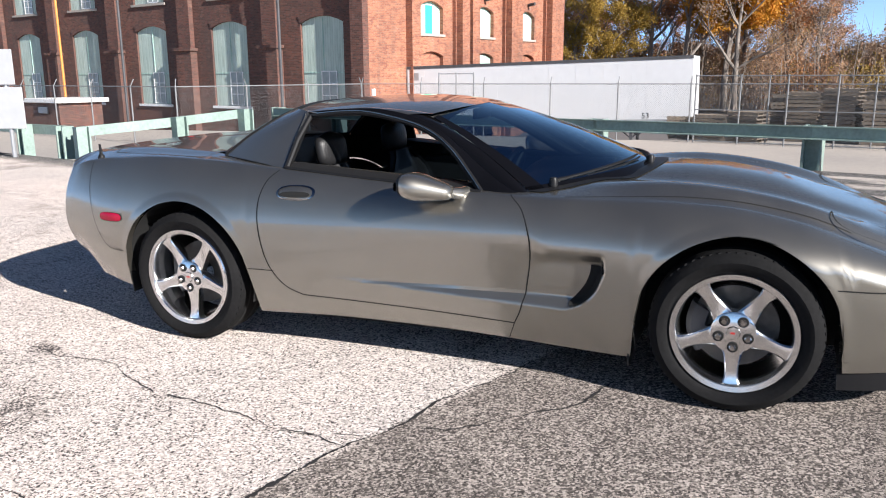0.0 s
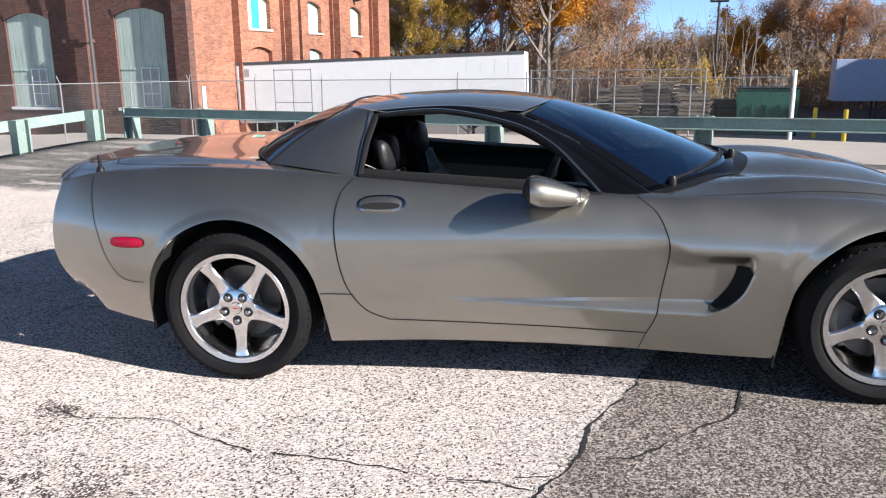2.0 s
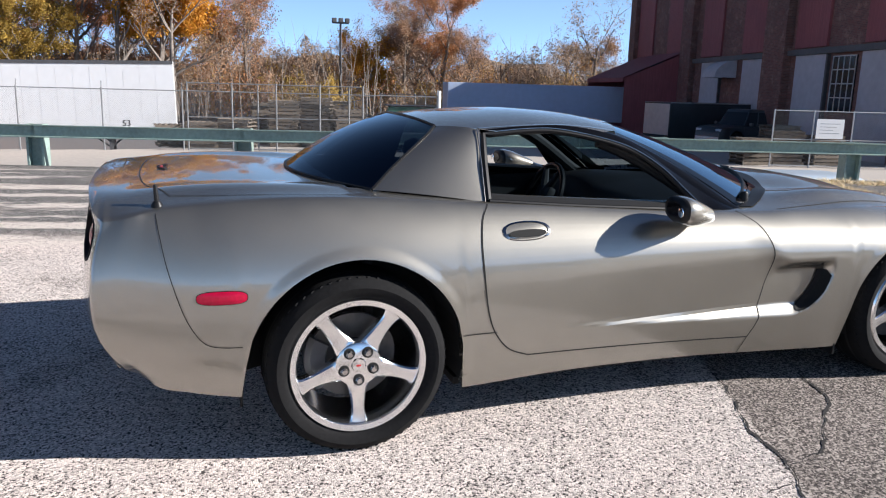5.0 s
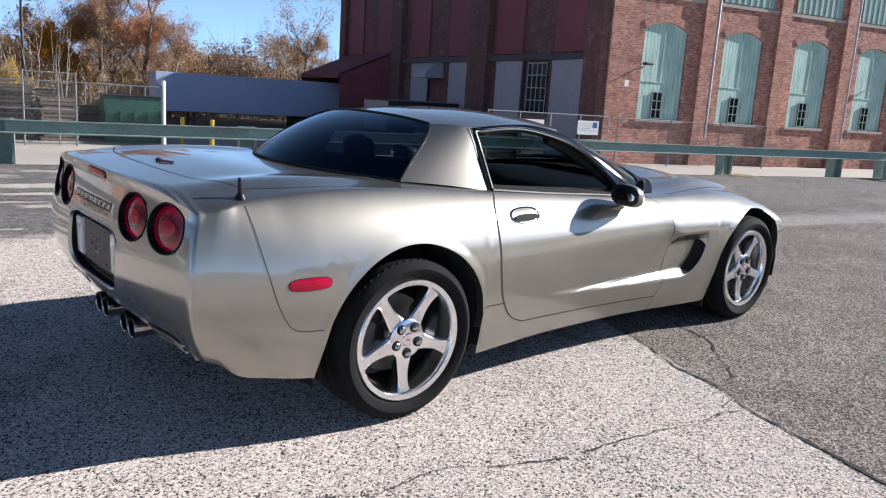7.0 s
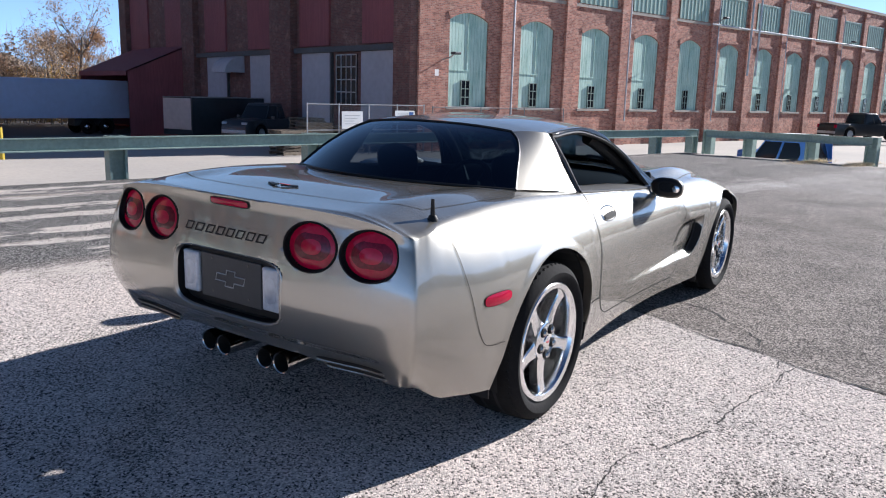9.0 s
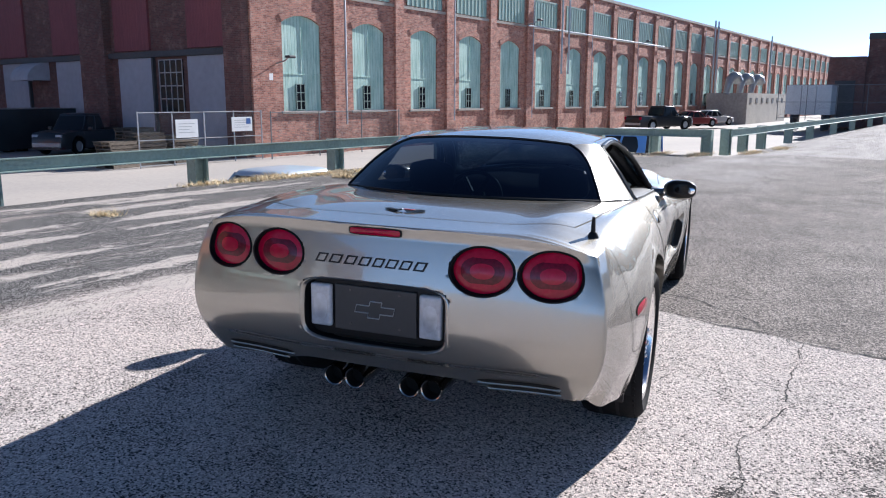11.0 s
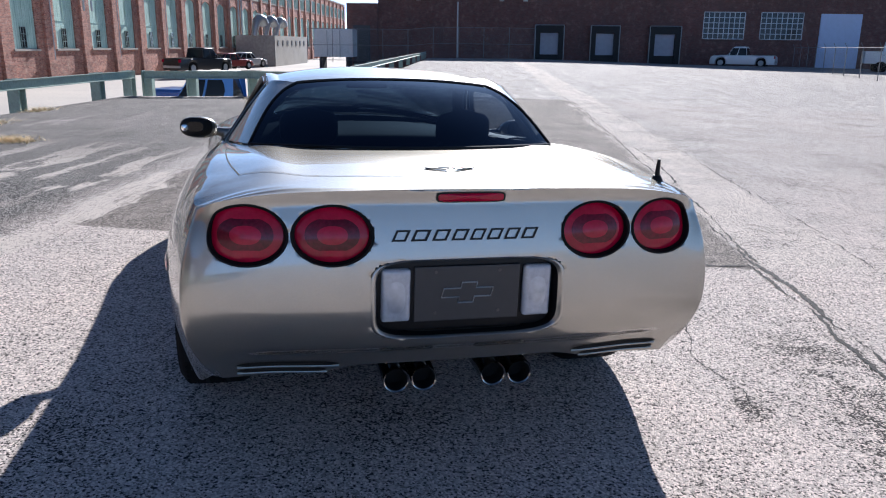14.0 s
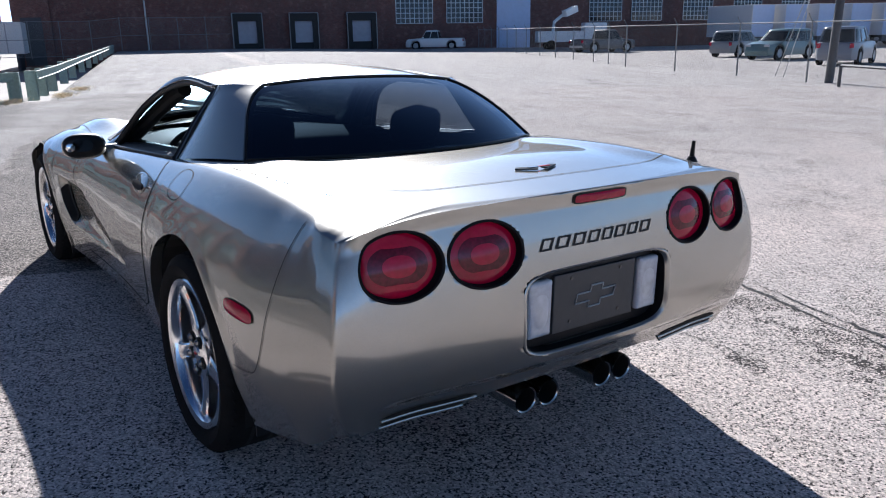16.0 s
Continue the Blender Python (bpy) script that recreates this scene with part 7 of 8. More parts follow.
def patch(bm, bottom, top, nu, nv, bulge=0.0, out=Vector((0, 0, 1)), flip=False):
    """A skin stretched between two curves (functions of 0..1), puffed out in the middle."""
    rows = []
    for j in range(nv + 1):
        v = j / nv
        row = []
        for i in range(nu + 1):
            u = i / nu
            p = bottom(u).lerp(top(u), v)
            row.append(p + out * bulge * 4 * v * (1 - v))
        rows.append(row)
    return grid_bm(bm, rows, flip)


def curve(*pts):
    dense = spline_points([Vector(p) for p in pts], 16)
    lens = [0.0]
    for a, b in zip(dense, dense[1:]):
        lens.append(lens[-1] + (b - a).length)

    def at(u):
        t = min(max(u, 0.0), 1.0) * lens[-1]
        for i in range(len(dense) - 1):
            if t <= lens[i + 1]:
                return dense[i].lerp(dense[i + 1], (t - lens[i]) / max(lens[i + 1] - lens[i], 1e-9))
        return dense[-1].copy()
    return at


def flip_y(fn):
    return lambda u: Vector((fn(u).x, -fn(u).y, fn(u).z))


ROOF_Z = [(-0.92, 1.190), (-0.7, 1.210), (-0.45, 1.218), (-0.2, 1.205), (0.02, 1.172)]


def roof_point(x, y):
    return Vector((x, y, keyed(ROOF_Z, x) - 0.046 * (abs(y) / 0.5) ** 2.4))


# the line where the roof meets the side glass, from the tail of the window to the foot of the screen pillar
RAIL = curve((-0.745, -0.548, 1.158), (-0.55, -0.552, 1.172), (-0.35, -0.556, 1.172), (-0.14, -0.566, 1.132), (0.0, -0.588, 1.066), (0.11, -0.615, 0.992), (0.23, -0.655, 0.908), (0.34, -0.695, 0.843), (0.44, -0.720, 0.803))
# the upper edge of the door glass, inside the black pillar
GLASS_TOP = curve((-0.735, -0.560, 1.138), (-0.55, -0.562, 1.153), (-0.40, -0.566, 1.150), (-0.20, -0.580, 1.112), (-0.06, -0.600, 1.066), (0.062, -0.640, 0.990), (0.165, -0.687, 0.890), (0.240, -0.727, 0.812))
BELT = curve((-0.775, -0.742, 0.896), (-0.4, -0.741, 0.862), (0.0, -0.741, 0.833), (0.245, -0.738, 0.812))


# the side of the rear glass, from the roof to the deck
GLASS_EDGE = curve((-0.900, -0.430, 1.166), (-0.952, -0.492, 1.135), (-1.03, -0.548, 1.085), (-1.12, -0.593, 1.022), (-1.215, -0.640, 0.942))


def cabin_shell(parent):
    # roof panel
    bm = bmesh.new()
    rows = []
    for i in range(25):
        row = []
        for j in range(33):
            y = -0.5 + j / 32
            k = (y / 0.5) ** 2
            x0, x1 = -0.935 + 0.035 * min(k / 0.74, 1.0), 0.035 - 0.12 * k
            x = x0 + (x1 - x0) * i / 24
            row.append(roof_point(x, y))
        rows.append(row)
    grid_bm(bm, rows)
    part("roof", bm, M["paint"], parent, "pewter hardtop roof panel", True)
    # sail panels, roof rails and screen pillars
    for s, flip in ((1, False), (-1, True)):
        side = (lambda fn: fn) if s == 1 else flip_y
        sail_out = curve((-0.745, -0.548, 1.158), (-0.752, -0.600, 1.09), (-0.763, -0.672, 0.99), (-0.778, -0.742, 0.893))
        bm = bmesh.new()
        patch(bm, side(GLASS_EDGE), side(sail_out), 20, 14, 0.020, Vector((0, -s, 0.35)), flip)
        fill_top = lambda u: roof_point(-0.900 + 0.155 * u, -0.43 - 0.07 * u)
        fill_low = curve((-0.900, -0.430, 1.166), (-0.83, -0.503, 1.166), (-0.745, -0.548, 1.158))
        patch(bm, side(fill_low), side(fill_top), 10, 4, 0.002, Vector((0, -s, 1)), flip)
        # foot of the sail down to the fender
        foot = curve((-1.36, -0.70, 0.938), (-1.1, -0.745, 0.922), (-0.79, -0.752, 0.890))
        patch(bm, side(foot), side(lambda u: curve((-1.215, -0.638, 0.938), (-0.99, -0.70, 0.915), (-0.778, -0.742, 0.895))(u)), 16, 4, 0.004, Vector((0, -s, 1)), flip)
        bmesh.ops.remove_doubles(bm, verts=bm.verts[:], dist=0.001)
        part("sail_panel", bm, M["paint"], parent, "", True)
        bm = bmesh.new()
        patch(bm, side(lambda u: GLASS_EDGE(u) + Vector((0.02, 0.030, -0.012))), side(lambda u: sail_out(u) + Vector((0.004, 0.034, -0.006))), 16, 8, 0.012, Vector((0, -s, 0.35)), flip)
        part("sail_lining", bm, M["cabin"], parent, "black lining inside the sail panel", True)
        bm = bmesh.new()
        over = lambda u: roof_point(-0.745 + 0.665 * u, -0.5)
        rail_low = lambda u: RAIL(u * 0.435)
        patch(bm, side(rail_low), side(over), 24, 5, 0.004, Vector((0, -s, 1)), flip)
        part("roof_rail", bm, M["paint"], parent, "", True)
        bm = bmesh.new()
        pil = lambda u: RAIL(0.435 + 0.565 * u)
        screen_edge = curve((-0.085, -0.5, 1.126), (0.05, -0.545, 1.062), (0.19, -0.595, 0.988), (0.33, -0.643, 0.898), (0.46, -0.690, 0.806))
        patch(bm, side(pil), side(screen_edge), 24, 4, 0.006, Vector((0, -s, 1)), flip)
        part("screen_pillar", bm, M["gloss_black"], parent, "black painted screen pillar", True)
        bm = bmesh.new()
        lining = side(lambda u: pil(u).lerp(screen_edge(u), 0.5) + Vector((-0.035, 0.035, -0.030)))
        tube(bm, [lining(i / 16) for i in range(17)], 0.034, 10)
        part("pillar_lining", bm, M["cabin"], parent, "black lining inside the screen pillar", True)
    # screen
    bm = bmesh.new()
    rows = []
    for i in range(17):
        row = []
        for j in range(33):
            y = -1 + j / 16
            t = i / 16
            k = y * y
            top = Vector((0.035 - 0.12 * k, 0.5 * y, keyed(ROOF_Z, 0.0) - 0.004 - 0.046 * abs(y) ** 2.4))
            low = Vector((0.90 - 0.44 * k ** 1.2, 0.690 * y, 0.862 - 0.057 * k))
            p = top.lerp(low, t)
            p.z += 0.035 * 4 * t * (1 - t) * 0.6
            row.append(p)
        rows.append(row)
    grid_bm(bm, rows)
    ob = part("windscreen", bm, M["glass_front"], parent, "tinted windscreen glass", True)
    # black ceramic border of the screen
    for s in (0, 1):
        bm = bmesh.new()
        cut = [(r[:2] if s else r[-2:]) for r in rows]
        grid_bm(bm, [[p + Vector((0.002, 0, 0.004)) for p in r] for r in cut])
        part("screen_border", bm, M["gloss_black"], ob, "black border of the screen", True)
    bm = bmesh.new()
    grid_bm(bm, [[p + Vector((0.002, 0, 0.004)) for p in r] for r in rows[-2:]])
    part("screen_border", bm, M["gloss_black"], ob, "black border of the screen", True)
    ob.visible_shadow = True
    # rear glass, wrapped round the tail of the roof
    bm = bmesh.new()
    rows = []
    for i in range(17):
        row = []
        for j in range(37):
            y = -1 + j / 18
            t, k = i / 16, y * y
            mid = Vector((-0.935, 0, 1.189)).lerp(Vector((-1.455, 0, 0.960)), t) + Vector((-0.010, 0, 0.030)) * 4 * t * (1 - t)
            rim = GLASS_EDGE(t)
            row.append(Vector((mid.x + (rim.x - mid.x) * k, -rim.y * y, mid.z + (rim.z - mid.z) * abs(y) ** 2.4)))
        rows.append(row)
    grid_bm(bm, rows)
    part("rear_window", bm, M["glass_rear"], parent, "dark tinted rear window", True)
    bm = bmesh.new()
    for rows2 in ([r[0] for r in rows], [r[-1] for r in rows], rows[0], rows[-1]):
        tube(bm, [p + Vector((0, 0, 0.001)) for p in rows2], 0.006, 6)
    part("rear_window_seal", bm, M["black"], parent, "", True)
    # cloth lining under the roof
    bm = bmesh.new()
    rows = []
    for i in range(9):
        rows.append([roof_point(-0.88 + 0.86 * i / 8, -0.53 + 1.06 * j / 10) - Vector((0, 0, 0.028)) for j in range(11)])
    grid_bm(bm, rows, True)
    part("headliner", bm, M["headliner"], parent, "", True)


def ribbon(bm, pts, normals, width):
    """A narrow dark gap drawn on a skin."""
    rows = []
    for i, p in enumerate(pts):
        t = (pts[min(i + 1, len(pts) - 1)] - pts[max(i - 1, 0)]).normalized()
        c = t.cross(normals[i]).normalized() * width / 2
        rows.append([p - c, p + c])
    grid_bm(bm, rows)


def flank_line(points, lift=0.0022, n=14):
    """Points along a line given in (x, z) on the right flank, with the skin's normals."""
    dense = spline_points([Vector(p) for p in points], n) if len(points) > 2 else [Vector(points[0]).lerp(Vector(points[1]), i / n) for i in range(n + 1)]
    ps, ns = [], []
    for q in dense:
        p = flank_x(q.x, q.y, lift)
        a, b = flank_x(q.x + 0.004, q.y, lift), flank_x(q.x, q.y + 0.004, lift)
        ns.append((a - p).cross(b - p).normalized())
        ps.append(p)
    return ps, ns


DOOR_REAR = [(-0.785, 0.893), (-0.83, 0.84), (-0.852, 0.74), (-0.845, 0.60), (-0.822, 0.48), (-0.785, 0.40), (-0.725, 0.335), (-0.64, 0.298)]
DOOR_FRONT = [(0.385, 0.812), (0.455, 0.76), (0.497, 0.68), (0.508, 0.60), (0.488, 0.46), (0.465, 0.34), (0.43, 0.262)]


def flank_seams(parent, body):
    skin = BVHTree.FromPolygons([v.co for v in body.data.vertices], [list(p.vertices) for p in body.data.polygons])
    for s in (1, -1):
        for line, w in ((DOOR_REAR, 0.0055), (DOOR_FRONT, 0.0055), ([(-0.64, 0.298), (-0.1, 0.282), (0.43, 0.262)], 0.0055), ([(0.43, 0.262), (0.40, 0.185)], 0.004),
                        ([(-0.785, 0.415), (-0.93, 0.418)], 0.004), ([(-1.992, 0.912), (-1.984, 0.86), (-1.962, 0.735), (-1.923, 0.594), (-1.888, 0.515), (-1.852, 0.472), (-1.80, 0.458), (-1.735, 0.456)], 0.0028),
                        ([(1.672, 0.530), (1.80, 0.523), (1.93, 0.520)], 0.005)):
            ps, ns = flank_line(line)
            if s == -1:
                ps, ns = [Vector((p.x, -p.y, p.z)) for p in ps], [Vector((q.x, -q.y, q.z)) for q in ns]
            bm = bmesh.new()
            ribbon(bm, ps, ns, w)
            part("panel_gap", bm, M["void"], parent, "dark shut line between panels", True)
    # boot lid and hood shut lines on the upper skin
    for s in (1, -1):
        for line in ([(-1.31, 0.722), (-1.42, 0.724), (-1.70, 0.706), (-1.945, 0.668)], [(-1.945, 0.668), (-2.03, 0.45), (-2.06, 0.2), (-2.065, 0.0)],
                     [(0.62, 0.735), (0.9, 0.70), (1.2, 0.672), (1.5, 0.655), (1.72, 0.645)]):
            dense = spline_points([Vector(p) for p in line], 12)
            hits = [skin.ray_cast(Vector((q.x, -s * q.y, 1.6)), Vector((0, 0, -1))) for q in dense]
            hits = [h for h in hits if h[0] is not None]
            bm = bmesh.new()
            ribbon(bm, [h[0] + h[1] * 0.0015 for h in hits], [h[1] for h in hits], 0.0042)
            part("lid_gap", bm, M["void"], parent, "thin shut line of a lid", True)


def ellipse_patch(bm, cx, cz, a, b, lift, dome=0.0, rings=7, steps=40, power=2.0, inner=0.0, shell=None):
    """An oval set on the right flank or the tail; shell turns (u, z) and a lift into a point."""
    rows = []
    for i in range(rings + 1):
        r = inner + (1 - inner) * i / rings
        row = []
        for j in range(steps):
            t = j * math.tau / steps
            c, s = math.cos(t), math.sin(t)
            u = math.copysign(abs(c) ** (2 / power), c) * a * r
            w = math.copysign(abs(s) ** (2 / power), s) * b * r
            row.append(shell(cx + u, cz + w, lift + dome * (1 - r * r)))
        rows.append(row)
    grid_bm(bm, rows, close=True)
    if inner == 0:
        bmesh.ops.remove_doubles(bm, verts=bm.verts[:], dist=0.0002)
    return bm


def tail_shell(y, z, lift):
    """A point on the tail without its recesses."""
    ay = abs(y)
    for i in range(0, len(LOOP) - 1):
        if LOOP[i].y <= ay <= LOOP[i + 1].y:
            f = i + (ay - LOOP[i].y) / max(LOOP[i + 1].y - LOOP[i].y, 1e-9)
            break
    q, nrm = loop_at(f), loop_normal(f)
    h = min(max((z - 0.60) / (keyed(Z_TOP, q.x) - 0.60), 0.0), 1.0)
    off = -keyed(INSET, q.x) * h ** lean_power(q.x) if z > 0.6 else -keyed(TUCK, q.x) * ((0.6 - z) / (0.6 - keyed(Z_LOW, q.x))) ** 2
    off += lift + tail_lip(q.x, z)
    return Vector((q.x + nrm.x * off, math.copysign(q.y + nrm.y * off, y if y else 1), z))


def tail_skin(y, z, lift):
    """A point on the tail's skin with its creases."""
    ay = abs(y)
    i = next(k for k in range(len(LOOP) - 1) if LOOP[k].y <= ay <= LOOP[k + 1].y)
    p = flank(i + (ay - LOOP[i].y) / max(LOOP[i + 1].y - LOOP[i].y, 1e-9), z, lift)
    return Vector((p.x, math.copysign(p.y, y), p.z))


def mirror_side(fn, s):
    return fn if s == 1 else (lambda a, b, c: Vector((fn(a, b, c).x, -fn(a, b, c).y, fn(a, b, c).z)))


def tail_details(parent):
    for s in (1, -1):
        for ty in (0.408, 0.652):
            shell = lambda u, z, l: tail_shell(u, z, l)
            bm = bmesh.new()
            ring = [j * math.tau / 64 for j in range(65)]
            grid_bm(bm, [[shell(s * ty + 0.112 * r * math.cos(t), 0.824 + 0.083 * r * math.sin(t), l) for t in ring] for r, l in ((1.072, 0.0006), (1.055, 0.0024), (1.0, 0.0026), (0.985, 0.0012), (0.972, -0.006), (0.962, -0.018), (0.92, -0.022))])
            lamp = part("tail_lamp", bm, M["bezel"], parent, "oval red tail lamp in a black bezel", True)
            bm = ellipse_patch(bmesh.new(), s * ty, 0.824, 0.1068, 0.0790, -0.019, 0.011, 8, 48, 2.0, 0.0, shell)
            part("lens", bm, M["lens_red"], lamp, "glossy red lens", True)
            bm = ellipse_patch(bmesh.new(), s * ty, 0.824, 0.079, 0.050, -0.0130, 0.0070, 6, 40, 2.2, 0.0, shell)
            part("inner_lens", bm, M["lens_dark"], lamp, "dark ribbed inner lens", True)
            bm = ellipse_patch(bmesh.new(), s * ty, 0.824, 0.044, 0.027, -0.0072, 0.0024, 4, 36, 2.2, 0.0, shell)
            part("lens_centre", bm, M["lens_red"], lamp, "", True)
    # third brake lamp
    shell = lambda u, z, l: tail_shell(u, z, l)
    bm = ellipse_patch(bmesh.new(), 0, 0.932, 0.106, 0.0155, 0.004, 0.0, 3, 48, 6.0, 0.8, shell)
    lamp = part("brake_lamp", bm, M["black"], parent, "slim red high-level brake lamp", True)
    bm = ellipse_patch(bmesh.new(), 0, 0.932, 0.100, 0.0120, 0.005, 0.005, 5, 48, 6.0, 0.0, shell)
    part("lens", bm, M["lens_red"], lamp, "", True)
    # plate recess: backing, blank plate, reversing lamps
    bm = box_bm(-2.234, -2.205, -0.286, 0.286, 0.516, 0.740, bevel=0.012)
    recess = part("plate_recess", bm, M["black"], parent, "black recess for the number plate", True)
    bm = bmesh.new()
    rows = []
    for r, l in ((1.035, 0.0006), (1.02, 0.0028), (1.0, 0.0010), (0.975, -0.010), (0.945, -0.045), (0.93, -0.056)):
        row = []
        for j in range(97):
            c, d = math.cos(j * math.tau / 96), math.sin(j * math.tau / 96)
            row.append(shell(math.copysign(abs(c) ** 0.36, c) * 0.292 * r, 0.628 + math.copysign(abs(d) ** 0.36, d) * 0.118 * (r + 0.02), l))
        rows.append(row)
    grid_bm(bm, rows[3:])
    part("recess_frame", bm, M["bezel"], recess, "rounded black inside of the plate recess", True, 60.0)
    bm = bmesh.new()
    grid_bm(bm, rows[:4])
    part("recess_edge", bm, M["paint"], recess, "rounded pewter edge of the plate recess", True, 60.0)
    bm = box_bm(-2.246, -2.232, -0.166, 0.166, 0.548, 0.722, bevel=0.004)
    plate = part("dealer_plate", bm, M["dark_grey"], parent, "blank dark grey plate with a raised emblem")
    bm = bmesh.new()
    quarter = [(0.030, 0.032), (0.026, 0.014), (0.082, 0.014), (0.074, -0.014), (0.022, -0.014), (0.018, -0.032)]
    ring = quarter + [(-a, -c) for a, c in quarter]
    tube(bm, [(-2.2480, -a, 0.638 + c) for a, c in ring + ring[:1]], 0.0024, 6)
    part("emblem", bm, M["galv"], plate, "raised silver outline of a cross-shaped emblem")
    for y in (-0.10, 0.10):
        for z in (0.575, 0.705):
            bm = bmesh.new()
            tube(bm, [(-2.2485, y, z), (-2.246, y, z)], 0.005, 10)
            part("screw", bm, M["iron"], plate)
    for s in (1, -1):
        bm = box_bm(-2.256, -2.228, s * 0.222 - 0.045, s * 0.222 + 0.045, 0.553, 0.720, bevel=0.016, segments=4)
        lens = part("reversing_lamp", bm, M["lens_white"], parent, "clear ribbed reversing lamp", True)
        bm = ellipse_patch(bmesh.new(), s * 0.222, 0.632, 0.028, 0.050, 0.0, 0.003, 4, 32, 2.6, 0.0, lambda u, z, l: Vector((-2.2562 - l, u, z)))
        part("reflector", bm, M["reflector"], lens, "bright reflector behind the lens", True)
    # lettering across the tail, as plain bars
    x = 0.236
    for w in (0.050, 0.056, 0.052, 0.050, 0.046, 0.048, 0.048, 0.050):
        bm = bmesh.new()
        c = x - w / 2
        pts = []
        for a, b in ((0.42, 1), (-0.42, 1), (-0.42, -1), (0.42, -1)):
            pts.append(tail_shell(c + a * w + 0.008 * b * -1, 0.823 + 0.0165 * b, 0.0025))
        outer = [bm.verts.new(p) for p in pts]
        mid = sum(pts, Vector()) / 4
        inner = [bm.verts.new(mid + (p - mid) * 0.66) for p in pts]
        for i in range(4):
            bm.faces.new((outer[i], outer[(i + 1) % 4], inner[(i + 1) % 4], inner[i]))
        part("letter_bar", bm, M["black"], parent)
        x -= w * 1.13
    # vents either side of the exhaust
    for s in (1, -1):
        for k, z in enumerate((0.404, 0.379)):
            bm = bmesh.new()
            u0 = 0.385 + 0.035 * k
            pts = [tail_skin(s * (u0 + (0.69 - u0) * i / 14), z - 0.011 + 0.010 * i / 14, 0.003) for i in range(15)]
            tube(bm, pts, 0.0042, 8)
            part("vent_bar", bm, M["paint"], parent, "", True)
            bm = bmesh.new()
            rows = []
            for i in range(23):
                f = i / 22
                half = 0.0085 * min(1.0, (1 - abs(2 * f - 1) ** 6) + 0.15)
                rows.append([tail_skin(s * (u0 + (0.69 - u0) * f), z + 0.010 * f + e * half, 0.0025) for e in (-1, 0, 1)])
            grid_bm(bm, rows)
            part("vent_slot", bm, M["void"], parent, "dark slot of the rear vent")
    # exhaust tips
    for y in (0.205, 0.115, -0.115, -0.205):
        bm = bmesh.new()
        lathe(bm, [(0.037, -2.190), (0.041, -2.193), (0.043, -2.185), (0.043, -2.05), (0.040, -1.9), (0.030, -1.85)], 28, "x")
        tip = part("exhaust_tip", bm, M["tip"], parent, "round sooty chrome exhaust tip", True, m=pose(0, y, 0.334, 0, 0, 0))
        bm = bmesh.new()
        lathe(bm, [(0.001, -2.13), (0.0385, -2.13), (0.0385, -2.189)], 28, "x")
        part("bore", bm, M["void"], tip, "sooty inside", True)
    # emblem on the deck
    bm = bmesh.new()
    for s in (1, -1):
        vs = [bm.verts.new(p) for p in ((-1.985, 0.005 * s, 0.9725), (-1.955, 0.070 * s, 0.9715), (-1.968, 0.085 * s, 0.9705), (-2.0, 0.02 * s, 0.9705))]
        bm.faces.new(vs if s == -1 else vs[::-1])
    ext = bmesh.ops.extrude_face_region(bm, geom=bm.faces[:])
    bmesh.ops.translate(bm, vec=(0, 0, 0.004), verts=[g for g in ext["geom"] if isinstance(g, bmesh.types.BMVert)])
    badge = part("deck_badge", bm, M["black"], parent, "small winged badge in black, red and chrome")
    part("badge_stripe", box_bm(-1.984, -1.975, -0.045, 0.0, 0.9755, 0.9775), M["red"], badge)
    part("badge_edge", box_bm(-1.984, -1.976, 0.004, 0.040, 0.9755, 0.9775), M["tip"], badge)
    # aerial on the rear fender
    z = 0.925
    bm = bmesh.new()
    lathe(bm, [(0.001, z + 0.022), (0.012, z + 0.018), (0.020, z + 0.004), (0.022, z - 0.006)], 20, "z")
    aerial = part("aerial", bm, M["black"], parent, "short black rubber aerial", True, m=pose(-1.985, -0.742, 0.003))
    bm = bmesh.new()
    tube(bm, [(0, 0, z + 0.015), (-0.001, 0, z + 0.04), (-0.003, 0, z + 0.074)], [0.009, 0.008, 0.006], 10)
    part("mast", bm, M["black"], aerial, "", True)


def fuel_door(parent):
    """The outline of the filler flap on the left rear fender."""
    shell = mirror_side(lambda u, z, l: flank_x(u, z, l), -1)
    bm = ellipse_patch(bmesh.new(), -1.10, 0.862, 0.090, 0.046, 0.002, 0.0, 1, 56, 2.6, 0.955, shell)
    part("fuel_door_gap", bm, M["void"], parent, "thin outline of the fuel door", True)


